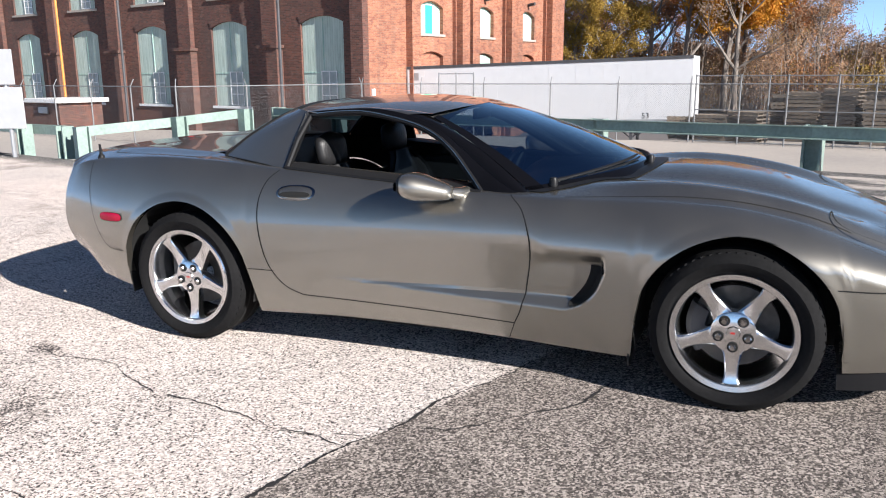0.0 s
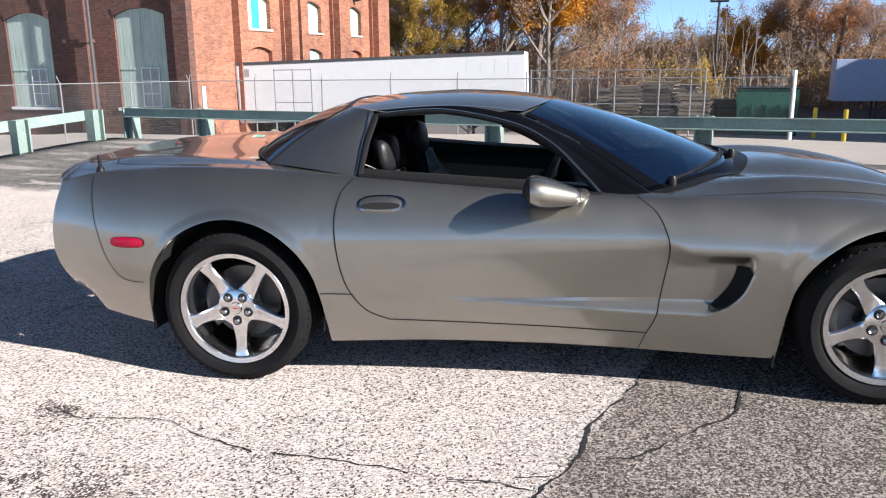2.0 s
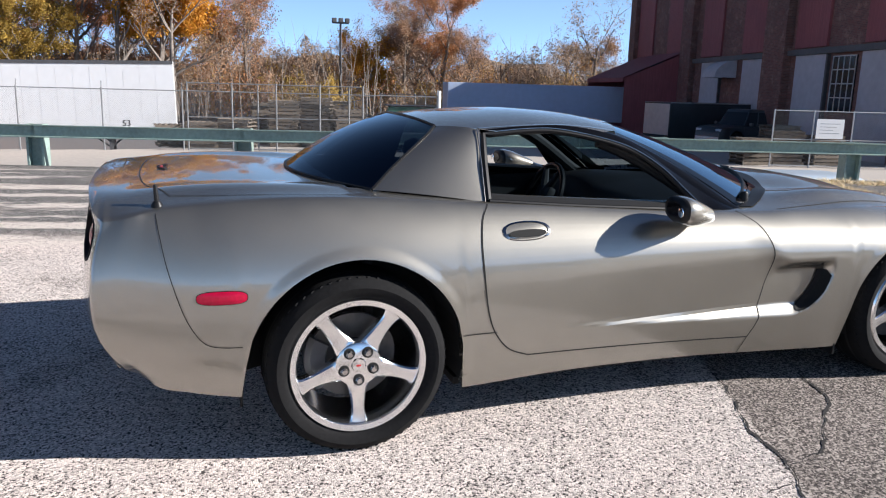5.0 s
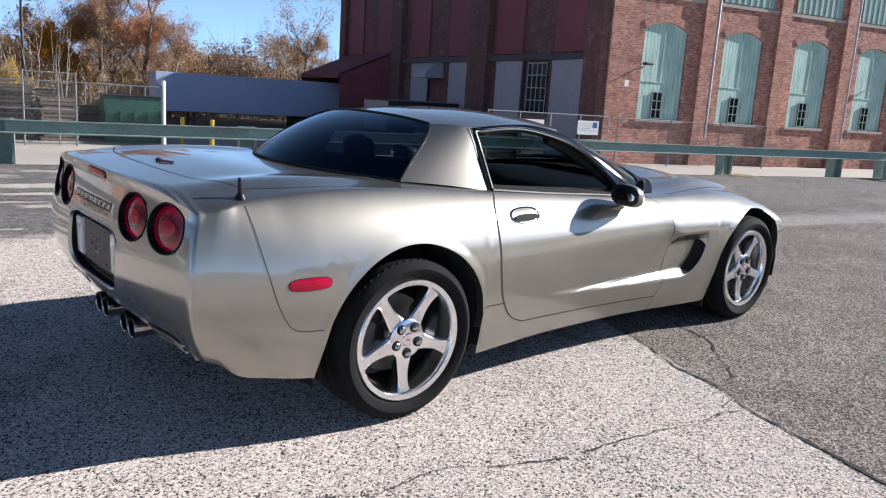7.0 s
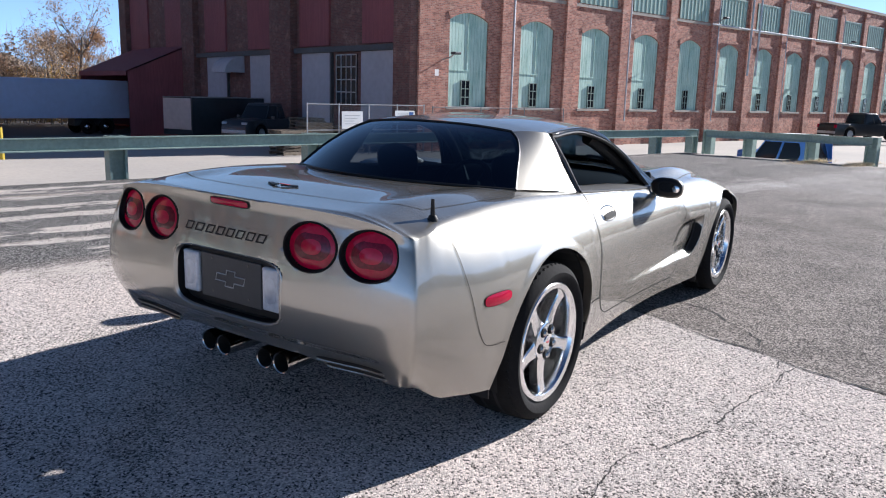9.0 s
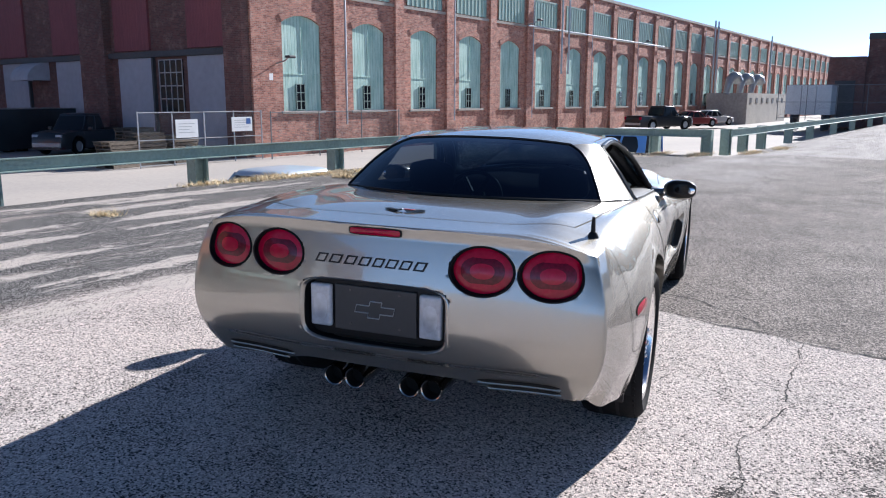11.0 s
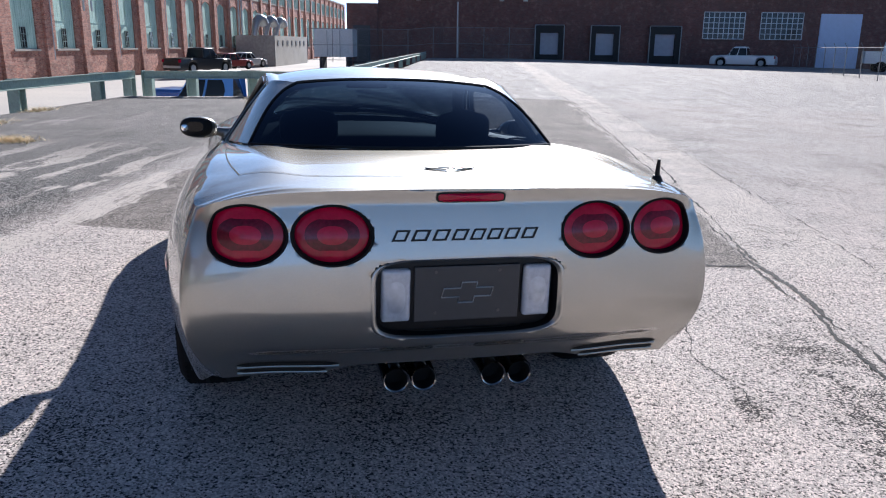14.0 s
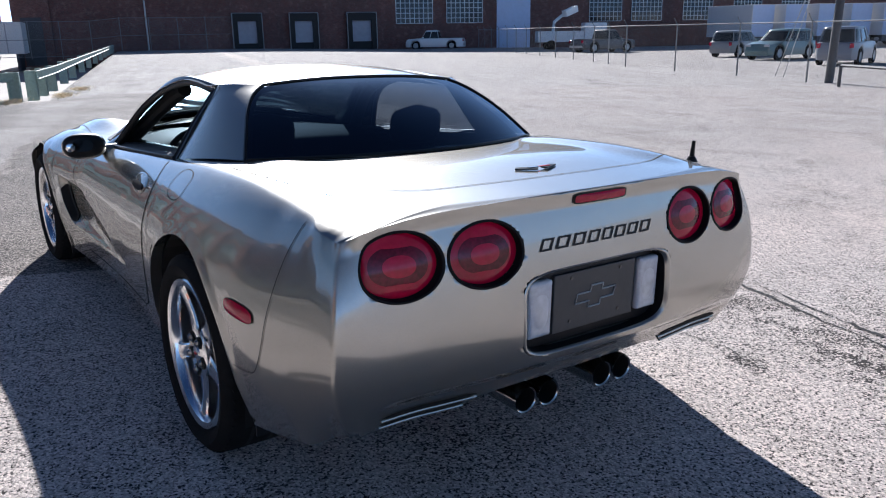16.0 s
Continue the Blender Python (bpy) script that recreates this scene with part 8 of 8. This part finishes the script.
def flank_details(parent):
    for s in (1, -1):
        shell = mirror_side(lambda u, z, l: flank_x(u, z, l), s)
        # side marker
        bm = ellipse_patch(bmesh.new(), -1.795, 0.637, 0.082, 0.0225, 0.004, 0.005, 5, 36, 3.0, 0.0, shell)
        lamp = part("marker_lamp", bm, M["lens_red"], parent, "oval red side marker lamp", True)
        bm = ellipse_patch(bmesh.new(), -1.795, 0.637, 0.0845, 0.0245, 0.0025, 0.0, 3, 36, 3.0, 0.86, shell)
        part("bezel", bm, M["black"], lamp, "", True)
        # door skin proud of the body, with its handle
        rear, front = spline_points([Vector(p) for p in DOOR_REAR], 8), spline_points([Vector(p) for p in DOOR_FRONT], 8)
        bm = bmesh.new()
        rows = []
        for j in range(91):
            v = j / 90
            a, b = rear[int(v * (len(rear) - 1))], front[int(v * (len(front) - 1))]
            row = []
            for i in range(77):
                u = i / 76
                q = a.lerp(b, u)
                q.y -= 0.004 * math.sin(math.pi * u) * (v > 0.98)
                if v == 0:
                    q.y = min(q.y, keyed(Z_TOP, q.x) - 0.002)
                q.x += 0.004 * (1 - 2 * u)
                row.append(shell(q.x, min(q.y, keyed(Z_TOP, q.x) - 0.004), 0.0015))
            rows.append(row)
        grid_bm(bm, rows, s == -1)
        door = part("door", bm, M["paint"], parent, "pewter door with a cove crease", True, 60.0)
        bm = ellipse_patch(bmesh.new(), -0.655, 0.797, 0.103, 0.034, 0.0035, 0.012, 4, 44, 2.4, 0.88, shell)
        handle = part("handle", bm, M["tip"], door, "oval flush door handle", True)
        bm = ellipse_patch(bmesh.new(), -0.655, 0.797, 0.093, 0.028, 0.002, 0.008, 5, 44, 2.4, 0.0, shell)
        part("flap", bm, M["paint"], handle, "", True)
        bm = ellipse_patch(bmesh.new(), -0.655, 0.790, 0.080, 0.0135, 0.0115, 0.001, 3, 36, 2.4, 0.0, shell)
        part("grip_slot", bm, M["void"], handle, "", True)
        # mouth of the cove behind the front wheel
        mouth_in = curve((0.668, 0, 0.372), (0.656, 0, 0.388), (0.684, 0, 0.430), (0.714, 0, 0.474), (0.731, 0, 0.515), (0.737, 0, 0.548), (0.757, 0, 0.570))
        mouth_out = curve((0.676, 0, 0.367), (0.705, 0, 0.374), (0.748, 0, 0.402), (0.787, 0, 0.446), (0.808, 0, 0.492), (0.820, 0, 0.535), (0.793, 0, 0.568))
        bm = bmesh.new()
        rows = []
        for j in range(11):
            t = j / 10
            a, b = mouth_in(t * 0.9).lerp(mouth_out(t * 0.9), 0.32), mouth_out(t * 0.9)
            rows.append([shell(a.x + (b.x - a.x) * k / 5, a.z + (b.z - a.z) * k / 5, 0.0045) for k in range(6)])
        grid_bm(bm, rows, s == -1)
        part("cove_vent", bm, M["void"], parent, "dark air outlet behind the front wheel", True)
        # lip on the rear edge of the front fender opening: rubber flap behind each wheel
        for xc, z0, z1 in ((-1.745, 0.215, 0.42), (0.925, 0.13, 0.34)):
            bm = box_bm(xc - 0.005, xc + 0.005, -s * 0.79 - 0.07, -s * 0.79 + 0.07, z0, z1, bevel=0.002)
            part("splash_flap", bm, M["black"], parent, "black rubber flap behind the wheel")
        # the open window's black frame
        fy = (lambda fn: fn) if s == 1 else flip_y
        frame_bm = bmesh.new()
        edge = [GLASS_TOP(i / 40) + Vector((0, 0.004, 0.0)) for i in range(41)]
        edge = [BELT(0) + Vector((0, 0.004, 0.002)), (BELT(0) + RAIL(0)) / 2 + Vector((0, -0.004, 0.0))] + edge
        edge = [Vector((p.x, p.y * s, p.z)) for p in edge]
        tube(frame_bm, edge, 0.014, 8)
        part("window_seal", frame_bm, M["black"], door, "black rubber seal round the side window", True)
        bm2 = bmesh.new()
        over = lambda u: RAIL(0.02 + 0.97 * u) + Vector((0, -0.003, 0.0))
        under = curve((-0.72, -0.562, 1.142), (-0.55, -0.562, 1.155), (-0.40, -0.566, 1.152), (-0.20, -0.581, 1.114), (-0.06, -0.602, 1.068), (0.062, -0.643, 0.992), (0.165, -0.690, 0.890), (0.235, -0.732, 0.812), (0.33, -0.742, 0.806), (0.43, -0.736, 0.800))
        patch(bm2, fy(under), fy(over), 40, 4, 0.003, Vector((0, -s, 0.4)), s == -1)
        part("pillar_trim", bm2, M["gloss_black"], door, "black trim of the screen pillar", True)
        bm2 = bmesh.new()
        patch(bm2, fy(lambda u: BELT(u) + Vector((0, 0.004, 0.005))), fy(lambda u: Vector((BELT(u).x, -0.585, BELT(u).z + 0.012))), 20, 5, 0.010, Vector((0, 0, 1)), s == -1)
        part("door_capping", bm2, M["cabin"], door, "black capping along the inside of the door", True)
        lo = [BELT(i / 30) + Vector((0, -0.004, 0.004)) for i in range(31)]
        bm2 = bmesh.new()
        tube(bm2, [Vector((p.x, p.y * s, p.z)) for p in lo], 0.009, 8)
        part("belt_moulding", bm2, M["black"], door, "", True)
        bm2 = bmesh.new()
        up = [GLASS_TOP(i / 40) + Vector((0, -0.008, 0.010)) for i in range(41)]
        up = [BELT(0) + Vector((-0.016, -0.004, 0.0)), (BELT(0) + RAIL(0)) / 2 + Vector((-0.016, -0.014, 0.0)), RAIL(0) + Vector((-0.014, -0.004, 0.004))] + up[2:]
        tube(bm2, [Vector((p.x, p.y * s, p.z)) for p in up], 0.0024, 6)
        part("bright_edge", bm2, M["tip"], door, "thin bright edge round the open window", True)
        # door mirror
        bm = bmesh.new()
        rows = []
        for i in range(29):
            t = i / 28
            x = -0.055 + 0.215 * t
            k = (1 - 0.58 * (max(t - 0.12, 0) / 0.88) ** 1.5) * (1 - 0.35 * step(0.93, 1.0, t)) * (0.50 + 0.50 * math.sqrt(max(1 - (1 - min(t / 0.42, 1.0)) ** 2, 0.0)))
            w, h = 0.100 * (0.25 + 0.75 * k) * k ** 0.3, 0.062 * k
            cy, cz = -0.925 + 0.060 * t, 0.870 - 0.044 * t
            rows.append([Vector((x, s * (cy + w * math.copysign(abs(math.cos(a)) ** 0.75, math.cos(a))), cz + h * math.copysign(abs(math.sin(a)) ** 0.8, math.sin(a)))) for a in [j * math.tau / 32 for j in range(32)]])
        vs = grid_bm(bm, rows, close=True, flip=(s == -1))
        bm.faces.new(vs[-1])
        mirror = part("door_mirror", bm, M["paint"], door, "rounded pewter door mirror", True, 60.0)
        bm = bmesh.new()
        shell_rows = []
        for row in rows[:4]:
            hub = sum(row, Vector()) / len(row)
            shell_rows.append([hub + (p - hub) * 1.012 - Vector((0.001, 0, 0)) for p in row])
        back = grid_bm(bm, shell_rows, close=True, flip=(s == -1))
        bm.faces.new(back[0])
        part("mirror_back", bm, M["black"], mirror, "black mirror surround", True, 60.0)
        bm = bmesh.new()
        mid = sum(rows[0], Vector()) / len(rows[0])
        bm.faces.new([bm.verts.new(mid + (p - mid) * 0.84 - Vector((0.004, 0, 0))) for p in rows[0]])
        part("mirror_glass", bm, M["mirror_dark"], mirror, "dark mirror glass")
        bm = bmesh.new()
        spot = mid + Vector((-0.006, s * -0.052, -0.006))
        lathe(bm, [(0.0005, -0.003), (0.016, -0.002), (0.019, 0.0)], 24, "x")
        part("blind_spot_mirror", bm, M["chrome"], mirror, "small round stick-on mirror", True, m=Matrix.Translation(spot))
        bm = bmesh.new()
        tube(bm, [(0.135, s * -0.875, 0.830), (0.150, s * -0.835, 0.822), (0.162, s * -0.790, 0.814), (0.170, s * -0.735, 0.806)], [0.016, 0.024, 0.026, 0.034], 16)
        part("mirror_foot", bm, M["paint"], mirror, "", True)


def wheel(parent, x, y, hub, tyre_r, width, rim_r, s):
    """s is 1 on the right-hand side; built facing -y."""
    m = pose(x, y, hub, 0, 0, 0 if s == 1 else 180)
    w = thing("wheel", "", "", m)
    w.parent = parent
    tagged(w, "polished five-spoke wheel with a low-profile tyre")
    h = width / 2
    bm = bmesh.new()
    prof = [(rim_r - 0.004, -h + 0.045), (rim_r + 0.004, -h + 0.018), (rim_r + 0.022, -h + 0.004), (rim_r + 0.045, -h - 0.001), (tyre_r - 0.030, -h + 0.006), (tyre_r - 0.012, -h + 0.018), (tyre_r - 0.003, -h + 0.036), (tyre_r, -h + 0.06),
            (tyre_r, h - 0.06), (tyre_r - 0.003, h - 0.036), (tyre_r - 0.012, h - 0.018), (tyre_r - 0.03, h - 0.006), (rim_r + 0.03, h), (rim_r, h - 0.02)]
    lathe(bm, prof, 84, "y")
    tyre = part("tyre", bm, M["rubber"], w, "black low-profile tyre", True, 40.0)
    # tread blocks seen at the shoulder
    bm = bmesh.new()
    for k in range(60):
        a = k * math.tau / 60
        quadbox(bm, -0.006, 0.006, -h + 0.020, -h + 0.075, tyre_r - 0.012, tyre_r - 0.0052, Matrix.Rotation(a, 4, "Y") @ Matrix.Rotation(0.35, 4, "Z"))
    part("tread", bm, M["rubber"], tyre)
    for y0, y1 in ((-0.045, -0.030), (0.03, 0.045)):
        bm = bmesh.new()
        lathe(bm, [(tyre_r + 0.0005, y0), (tyre_r + 0.001, y1)], 64, "y")
        part("tread_groove", bm, M["void"], tyre)
    # rim barrel and lip
    bm = bmesh.new()
    lathe(bm, [(rim_r - 0.012, -h + 0.055), (rim_r + 0.001, -h + 0.040), (rim_r + 0.004, -h + 0.020), (rim_r - 0.003, -h + 0.012), (rim_r - 0.023, -h + 0.016), (rim_r - 0.028, -h + 0.024), (rim_r - 0.031, -h + 0.055), (rim_r - 0.036, 0.0), (rim_r - 0.038, h - 0.03)], 84, "y")
    part("rim", bm, M["alloy"], w, "polished alloy rim", True, 45.0)
    # spokes
    f0 = -h + 0.030
    for k in range(5):
        bm = bmesh.new()
        rows = []
        for i in range(15):
            t = i / 14
            r = 0.040 + (rim_r - 0.016 - 0.040) * t
            half = 0.0215 + 0.030 * (1 - t) ** 2.4 + 0.024 * t ** 8
            face = f0 + 0.012 * math.sin(math.pi * t) + 0.006 * (1 - t)
            rows.append([Vector((-half, face + 0.045, -r)), Vector((-half, face + 0.006, -r)), Vector((-half * 0.78, face, -r)), Vector((0, face - 0.0025, -r)), Vector((half * 0.78, face, -r)), Vector((half, face + 0.006, -r)), Vector((half, face + 0.045, -r))])
        grid_bm(bm, rows)
        bmesh.ops.recalc_face_normals(bm, faces=bm.faces[:])
        part("spoke", bm, M["alloy"], w, "", True, 30.0, m=Matrix.Rotation(k * math.tau / 5, 4, "Y"))
    # hub, nuts and cap
    bm = bmesh.new()
    lathe(bm, [(0.001, f0 + 0.001), (0.076, f0 + 0.001), (0.084, f0 + 0.006), (0.086, f0 + 0.05)], 40, "y")
    part("hub", bm, M["alloy"], w, "", True, 40.0)
    nut = None
    for k in range(5):
        a = k * math.tau / 5 - math.pi / 2
        px, pz = 0.0575 * math.cos(a), 0.0575 * math.sin(a)
        bm = bmesh.new()
        tube(bm, [(px, f0 + 0.004, pz), (px, f0 - 0.008, pz), (px, f0 - 0.015, pz)], [0.0145, 0.0145, 0.009], 8)
        nut = part("wheel_nut", bm, M["tip"], w, "dark chrome lug nut")
        bm = bmesh.new()
        lathe(bm, [(0.0005, f0 - 0.0035), (0.0205, f0 - 0.0035), (0.0215, f0 + 0.002)], 24, "y")
        part("seat_ring", bm, M["void"], nut, m=pose(px, 0, pz))
    bm = bmesh.new()
    lathe(bm, [(0.001, f0 - 0.006), (0.024, f0 - 0.004), (0.028, f0 + 0.002)], 28, "y")
    cap = part("centre_cap", bm, M["alloy"], w, "", True, 50.0)
    part("cap_badge", box_bm(-0.010, 0.008, f0 - 0.0075, f0 - 0.005, -0.003, 0.004, bevel=0.0008), M["red"], cap, "small red emblem")
    # brake
    bm = bmesh.new()
    lathe(bm, [(0.07, 0.005), (0.165, 0.005), (0.165, 0.03), (0.07, 0.03)], 48, "y", wrap=True)
    part("brake_disc", bm, M["iron"], w, "steel brake disc", True, 30.0)
    bm = bmesh.new()
    rows = []
    for i in range(9):
        a = math.radians(150 + 70 * i / 8)
        rows.append([Vector((r * math.cos(a), yy, r * math.sin(a))) for r, yy in ((0.10, 0.0), (0.11, -0.025), (0.165, -0.03), (0.185, -0.01), (0.185, 0.05), (0.10, 0.05))])
    vs = grid_bm(bm, rows, close=True)
    bm.faces.new(vs[0])
    bm.faces.new(vs[-1][::-1])
    bmesh.ops.recalc_face_normals(bm, faces=bm.faces[:])
    part("brake_caliper", bm, M["soot"], w, "dark brake caliper", True, 30.0)
    return w


def interior(parent):
    bm = bmesh.new()
    quadbox(bm, -1.25, 0.62, -0.66, 0.66, 0.20, 0.23)
    quadbox(bm, -1.25, -1.21, -0.62, 0.62, 0.23, 0.80)
    for s in (1, -1):
        quadbox(bm, -0.80, 0.55, s * 0.70 - 0.03, s * 0.70 + 0.03, 0.23, 0.80)
    quadbox(bm, -1.42, -0.80, -0.56, 0.56, 0.70, 0.73)
    part("cabin_tub", bm, M["cabin"], parent, "black cabin trim")
    bm = box_bm(-0.55, 0.35, -0.11, 0.11, 0.23, 0.56, bevel=0.03)
    part("centre_console", bm, M["cabin"], parent, "", True)
    # dashboard: a swept roll under the screen
    bm = bmesh.new()
    rows = []
    for i in range(25):
        y = -0.70 + 1.4 * i / 24
        hood = 0.035 * math.exp(-((y - 0.37) / 0.17) ** 4)
        back = 0.10 * (y / 0.7) ** 2
        rows.append([Vector((0.16 - back, y, 0.50)), Vector((0.12 - back, y, 0.66)), Vector((0.15 - back, y, 0.765 + hood * 0.6)), Vector((0.24 - back, y, 0.800 + hood)), Vector((0.45 - back, y, 0.826 + hood * 0.4)), Vector((0.80 - 0.46 * (abs(y) / 0.69) ** 2.4, y, 0.848 - 0.048 * (y / 0.69) ** 2))])
    grid_bm(bm, rows)
    bmesh.ops.recalc_face_normals(bm, faces=bm.faces[:])
    part("dashboard", bm, M["cabin"], parent, "black dashboard", True, 60.0)
    # steering wheel, left
    bm = bmesh.new()
    tilt = pose(0.0, 0.37, 0.715, 0, -68, 0)
    ring = [tilt @ Vector((0.185 * math.cos(a), 0.185 * math.sin(a), 0)) for a in [k * math.tau / 40 for k in range(41)]]
    tube(bm, ring, 0.015, 8, False)
    sw = part("steering_wheel", bm, M["leather"], parent, "black leather steering wheel", True)
    bm = bmesh.new()
    for a in (0.3, math.pi - 0.3, -math.pi / 2 + 0.5, -math.pi / 2 - 0.5):
        b = a + math.pi / 2
        tube(bm, [tilt @ Vector((0, 0, 0.0)), tilt @ Vector((0.18 * math.cos(b), 0.18 * math.sin(b), 0))], [0.03, 0.014], 8)
    part("wheel_spokes", bm, M["cabin"], sw, "", True)
    part("airbag_cover", box_bm(-0.06, 0.06, -0.075, 0.075, -0.03, 0.02, bevel=0.02), M["cabin"], sw, "", True, m=tilt)
    # seats
    for y in (0.37, -0.37):
        seat = thing("seat", "", "", pose(-0.53, y, 0))
        seat.parent = parent
        tagged(seat, "black leather bucket seat")
        part("cushion", box_bm(-0.05, 0.46, -0.24, 0.24, 0.25, 0.44, bevel=0.06, segments=4), M["leather"], seat, "", True)
        bm = bmesh.new()
        rows = []
        for i in range(13):
            t = i / 12
            z = 0.36 + 0.52 * t
            cx = 0.02 - 0.20 * t
            w = 0.255 - 0.03 * t - 0.13 * step(0.72, 1.0, t)
            th = 0.085 - 0.03 * t
            rows.append([Vector((cx + th * math.sin(a) - (0.035 * abs(math.cos(a)) if math.sin(a) > 0 else 0) + 0.05 * abs(math.cos(a)) ** 6, w * math.cos(a), z)) for a in [k * math.tau / 24 for k in range(24)]])
        vs = grid_bm(bm, rows, close=True)
        bm.faces.new(vs[-1])
        part("seat_back", bm, M["leather"], seat, "", True, 60.0)
        bm = bmesh.new()
        rows = []
        for i in range(9):
            t = i / 8
            k = math.sqrt(max(1 - (2 * t - 1) ** 4, 0.02))
            rows.append([Vector((-0.20 - 0.02 * t + 0.055 * k * math.sin(a), 0.135 * k * math.cos(a), 0.855 + 0.19 * t)) for a in [j * math.tau / 20 for j in range(20)]])
        vs = grid_bm(bm, rows, close=True)
        bm.faces.new(vs[-1])
        bm.faces.new(vs[0][::-1])
        part("head_rest", bm, M["leather"], seat, "", True, 60.0)
    # inside mirror
    bm = box_bm(-0.012, 0.012, -0.115, 0.115, -0.03, 0.03, bevel=0.012, segments=3)
    rv = part("rear_view_mirror", bm, M["black"], parent, "black inside mirror", True, m=pose(-0.02, 0, 1.115, 0, 8, 0))
    part("mirror_glass", box_bm(-0.015, -0.0125, -0.10, 0.10, -0.022, 0.022), M["chrome"], rv)


def underside(parent):
    bm = bmesh.new()
    quadbox(bm, -0.92, 0.92, -0.78, 0.78, 0.17, 0.20)
    quadbox(bm, -1.95, -0.92, -0.55, 0.55, 0.30, 0.45)
    quadbox(bm, 0.92, 2.1, -0.60, 0.60, 0.22, 0.45)
    part("underbody", bm, M["void"], parent, "dark underbody")
    for xc, zc, r in (R_WHEEL, F_WHEEL):
        for s in (1, -1):
            bm = bmesh.new()
            rows = []
            for i in range(25):
                a = math.pi * (-0.08 + 1.16 * i / 24)
                rows.append([Vector((xc + (r + 0.004) * math.cos(a), s * yy, zc + (r + 0.004) * math.sin(a))) for yy in (0.885, 0.80, 0.58)] + [Vector((xc, s * 0.58, zc))])
            grid_bm(bm, rows)
            part("wheel_liner", bm, M["void"], parent, "black wheel-arch liner")
    # chin spoiler and front lamps
    bm = bmesh.new()
    rows = []
    for i in range(41):
        f = NOSE_N - 30 + (len(LOOP) - 1 - NOSE_N + 30) * i / 40
        q, nrm = loop_at(f), loop_normal(f)
        rows.append([Vector((q.x - nrm.x * 0.06, -(q.y - nrm.y * 0.06), 0.21)), Vector((q.x - nrm.x * 0.05, -(q.y - nrm.y * 0.05), 0.125))])
    grid_bm(bm, rows)
    mirrored(bm)
    part("air_dam", bm, M["bezel"], parent, "black rubber air dam")
    for s in (1, -1):
        bm = bmesh.new()
        pts = []
        for a in [k * math.tau / 40 for k in range(41)]:
            x = 1.80 + 0.15 * math.copysign(abs(math.cos(a)) ** 0.6, math.cos(a))
            y = 0.55 + 0.13 * math.copysign(abs(math.sin(a)) ** 0.6, math.sin(a))
            pts.append(Vector((x, -s * y, deck_z(x, y) + 0.003)))
        ribbon(bm, pts, [Vector((0, 0, 1))] * len(pts), 0.006)
        part("headlamp_lid_gap", bm, M["void"], parent, "shut line of the pop-up headlamp lid")


def cowl_and_wipers(parent):
    bm = bmesh.new()
    rows = []
    for i in range(57):
        y = -0.70 + 1.4 * i / 56
        k = (y / 0.7) ** 2
        row = []
        for j in range(7):
            x = 0.855 + 0.085 * j / 6 - (0.415 + 0.01 * j / 6) * k ** 1.2
            row.append(Vector((x, y, max(0.852 - 0.054 * k, deck_z(x, y) + 0.004))))
        rows.append(row)
    grid_bm(bm, rows)
    part("cowl", bm, M["black"], parent, "black cowl below the windscreen", True)
    for y0, y1 in ((-0.60, -0.08), (-0.05, 0.48)):
        bm = bmesh.new()
        pts = []
        for i in range(9):
            y = y0 + (y1 - y0) * i / 8
            k = (y / 0.655) ** 2
            pts.append((0.862 - 0.40 * k - 0.045 * i / 8, y, 0.893 - 0.050 * k + 0.026 * i / 8))
        tube(bm, pts, [0.011] + [0.007] * 7 + [0.004], 6)
        arm = part("wiper", bm, M["black"], parent, "black wiper arm", True)
        bm = bmesh.new()
        lathe(bm, [(0.0005, 0.030), (0.014, 0.028), (0.019, 0.018), (0.020, -0.020)], 18, "z")
        part("pivot_cap", bm, M["black"], arm, "", True, m=pose(pts[0][0] + 0.012, y0 - 0.010, pts[0][2] - 0.008))
        bm = bmesh.new()
        tube(bm, [(x + 0.012, y, z - 0.012) for x, y, z in pts[2:]], 0.005, 5)
        part("wiper_blade", bm, M["black"], arm, "", True)


def build_car():
    car = thing("coupe", "light pewter metallic two-door sports coupe parked on worn asphalt", "car", CAR)
    body = car_body(car)
    cabin_shell(car)
    flank_seams(car, body)
    flank_details(car)
    tail_details(car)
    fuel_door(car)
    interior(car)
    underside(car)
    cowl_and_wipers(car)
    for s in (1, -1):
        wheel(car, R_WHEEL[0], -s * 0.782, R_WHEEL[1], 0.338, 0.272, 0.254, s)
        wheel(car, F_WHEEL[0], -s * 0.787, F_WHEEL[1], 0.326, 0.250, 0.240, s)
    return car


build_car()

cracks()
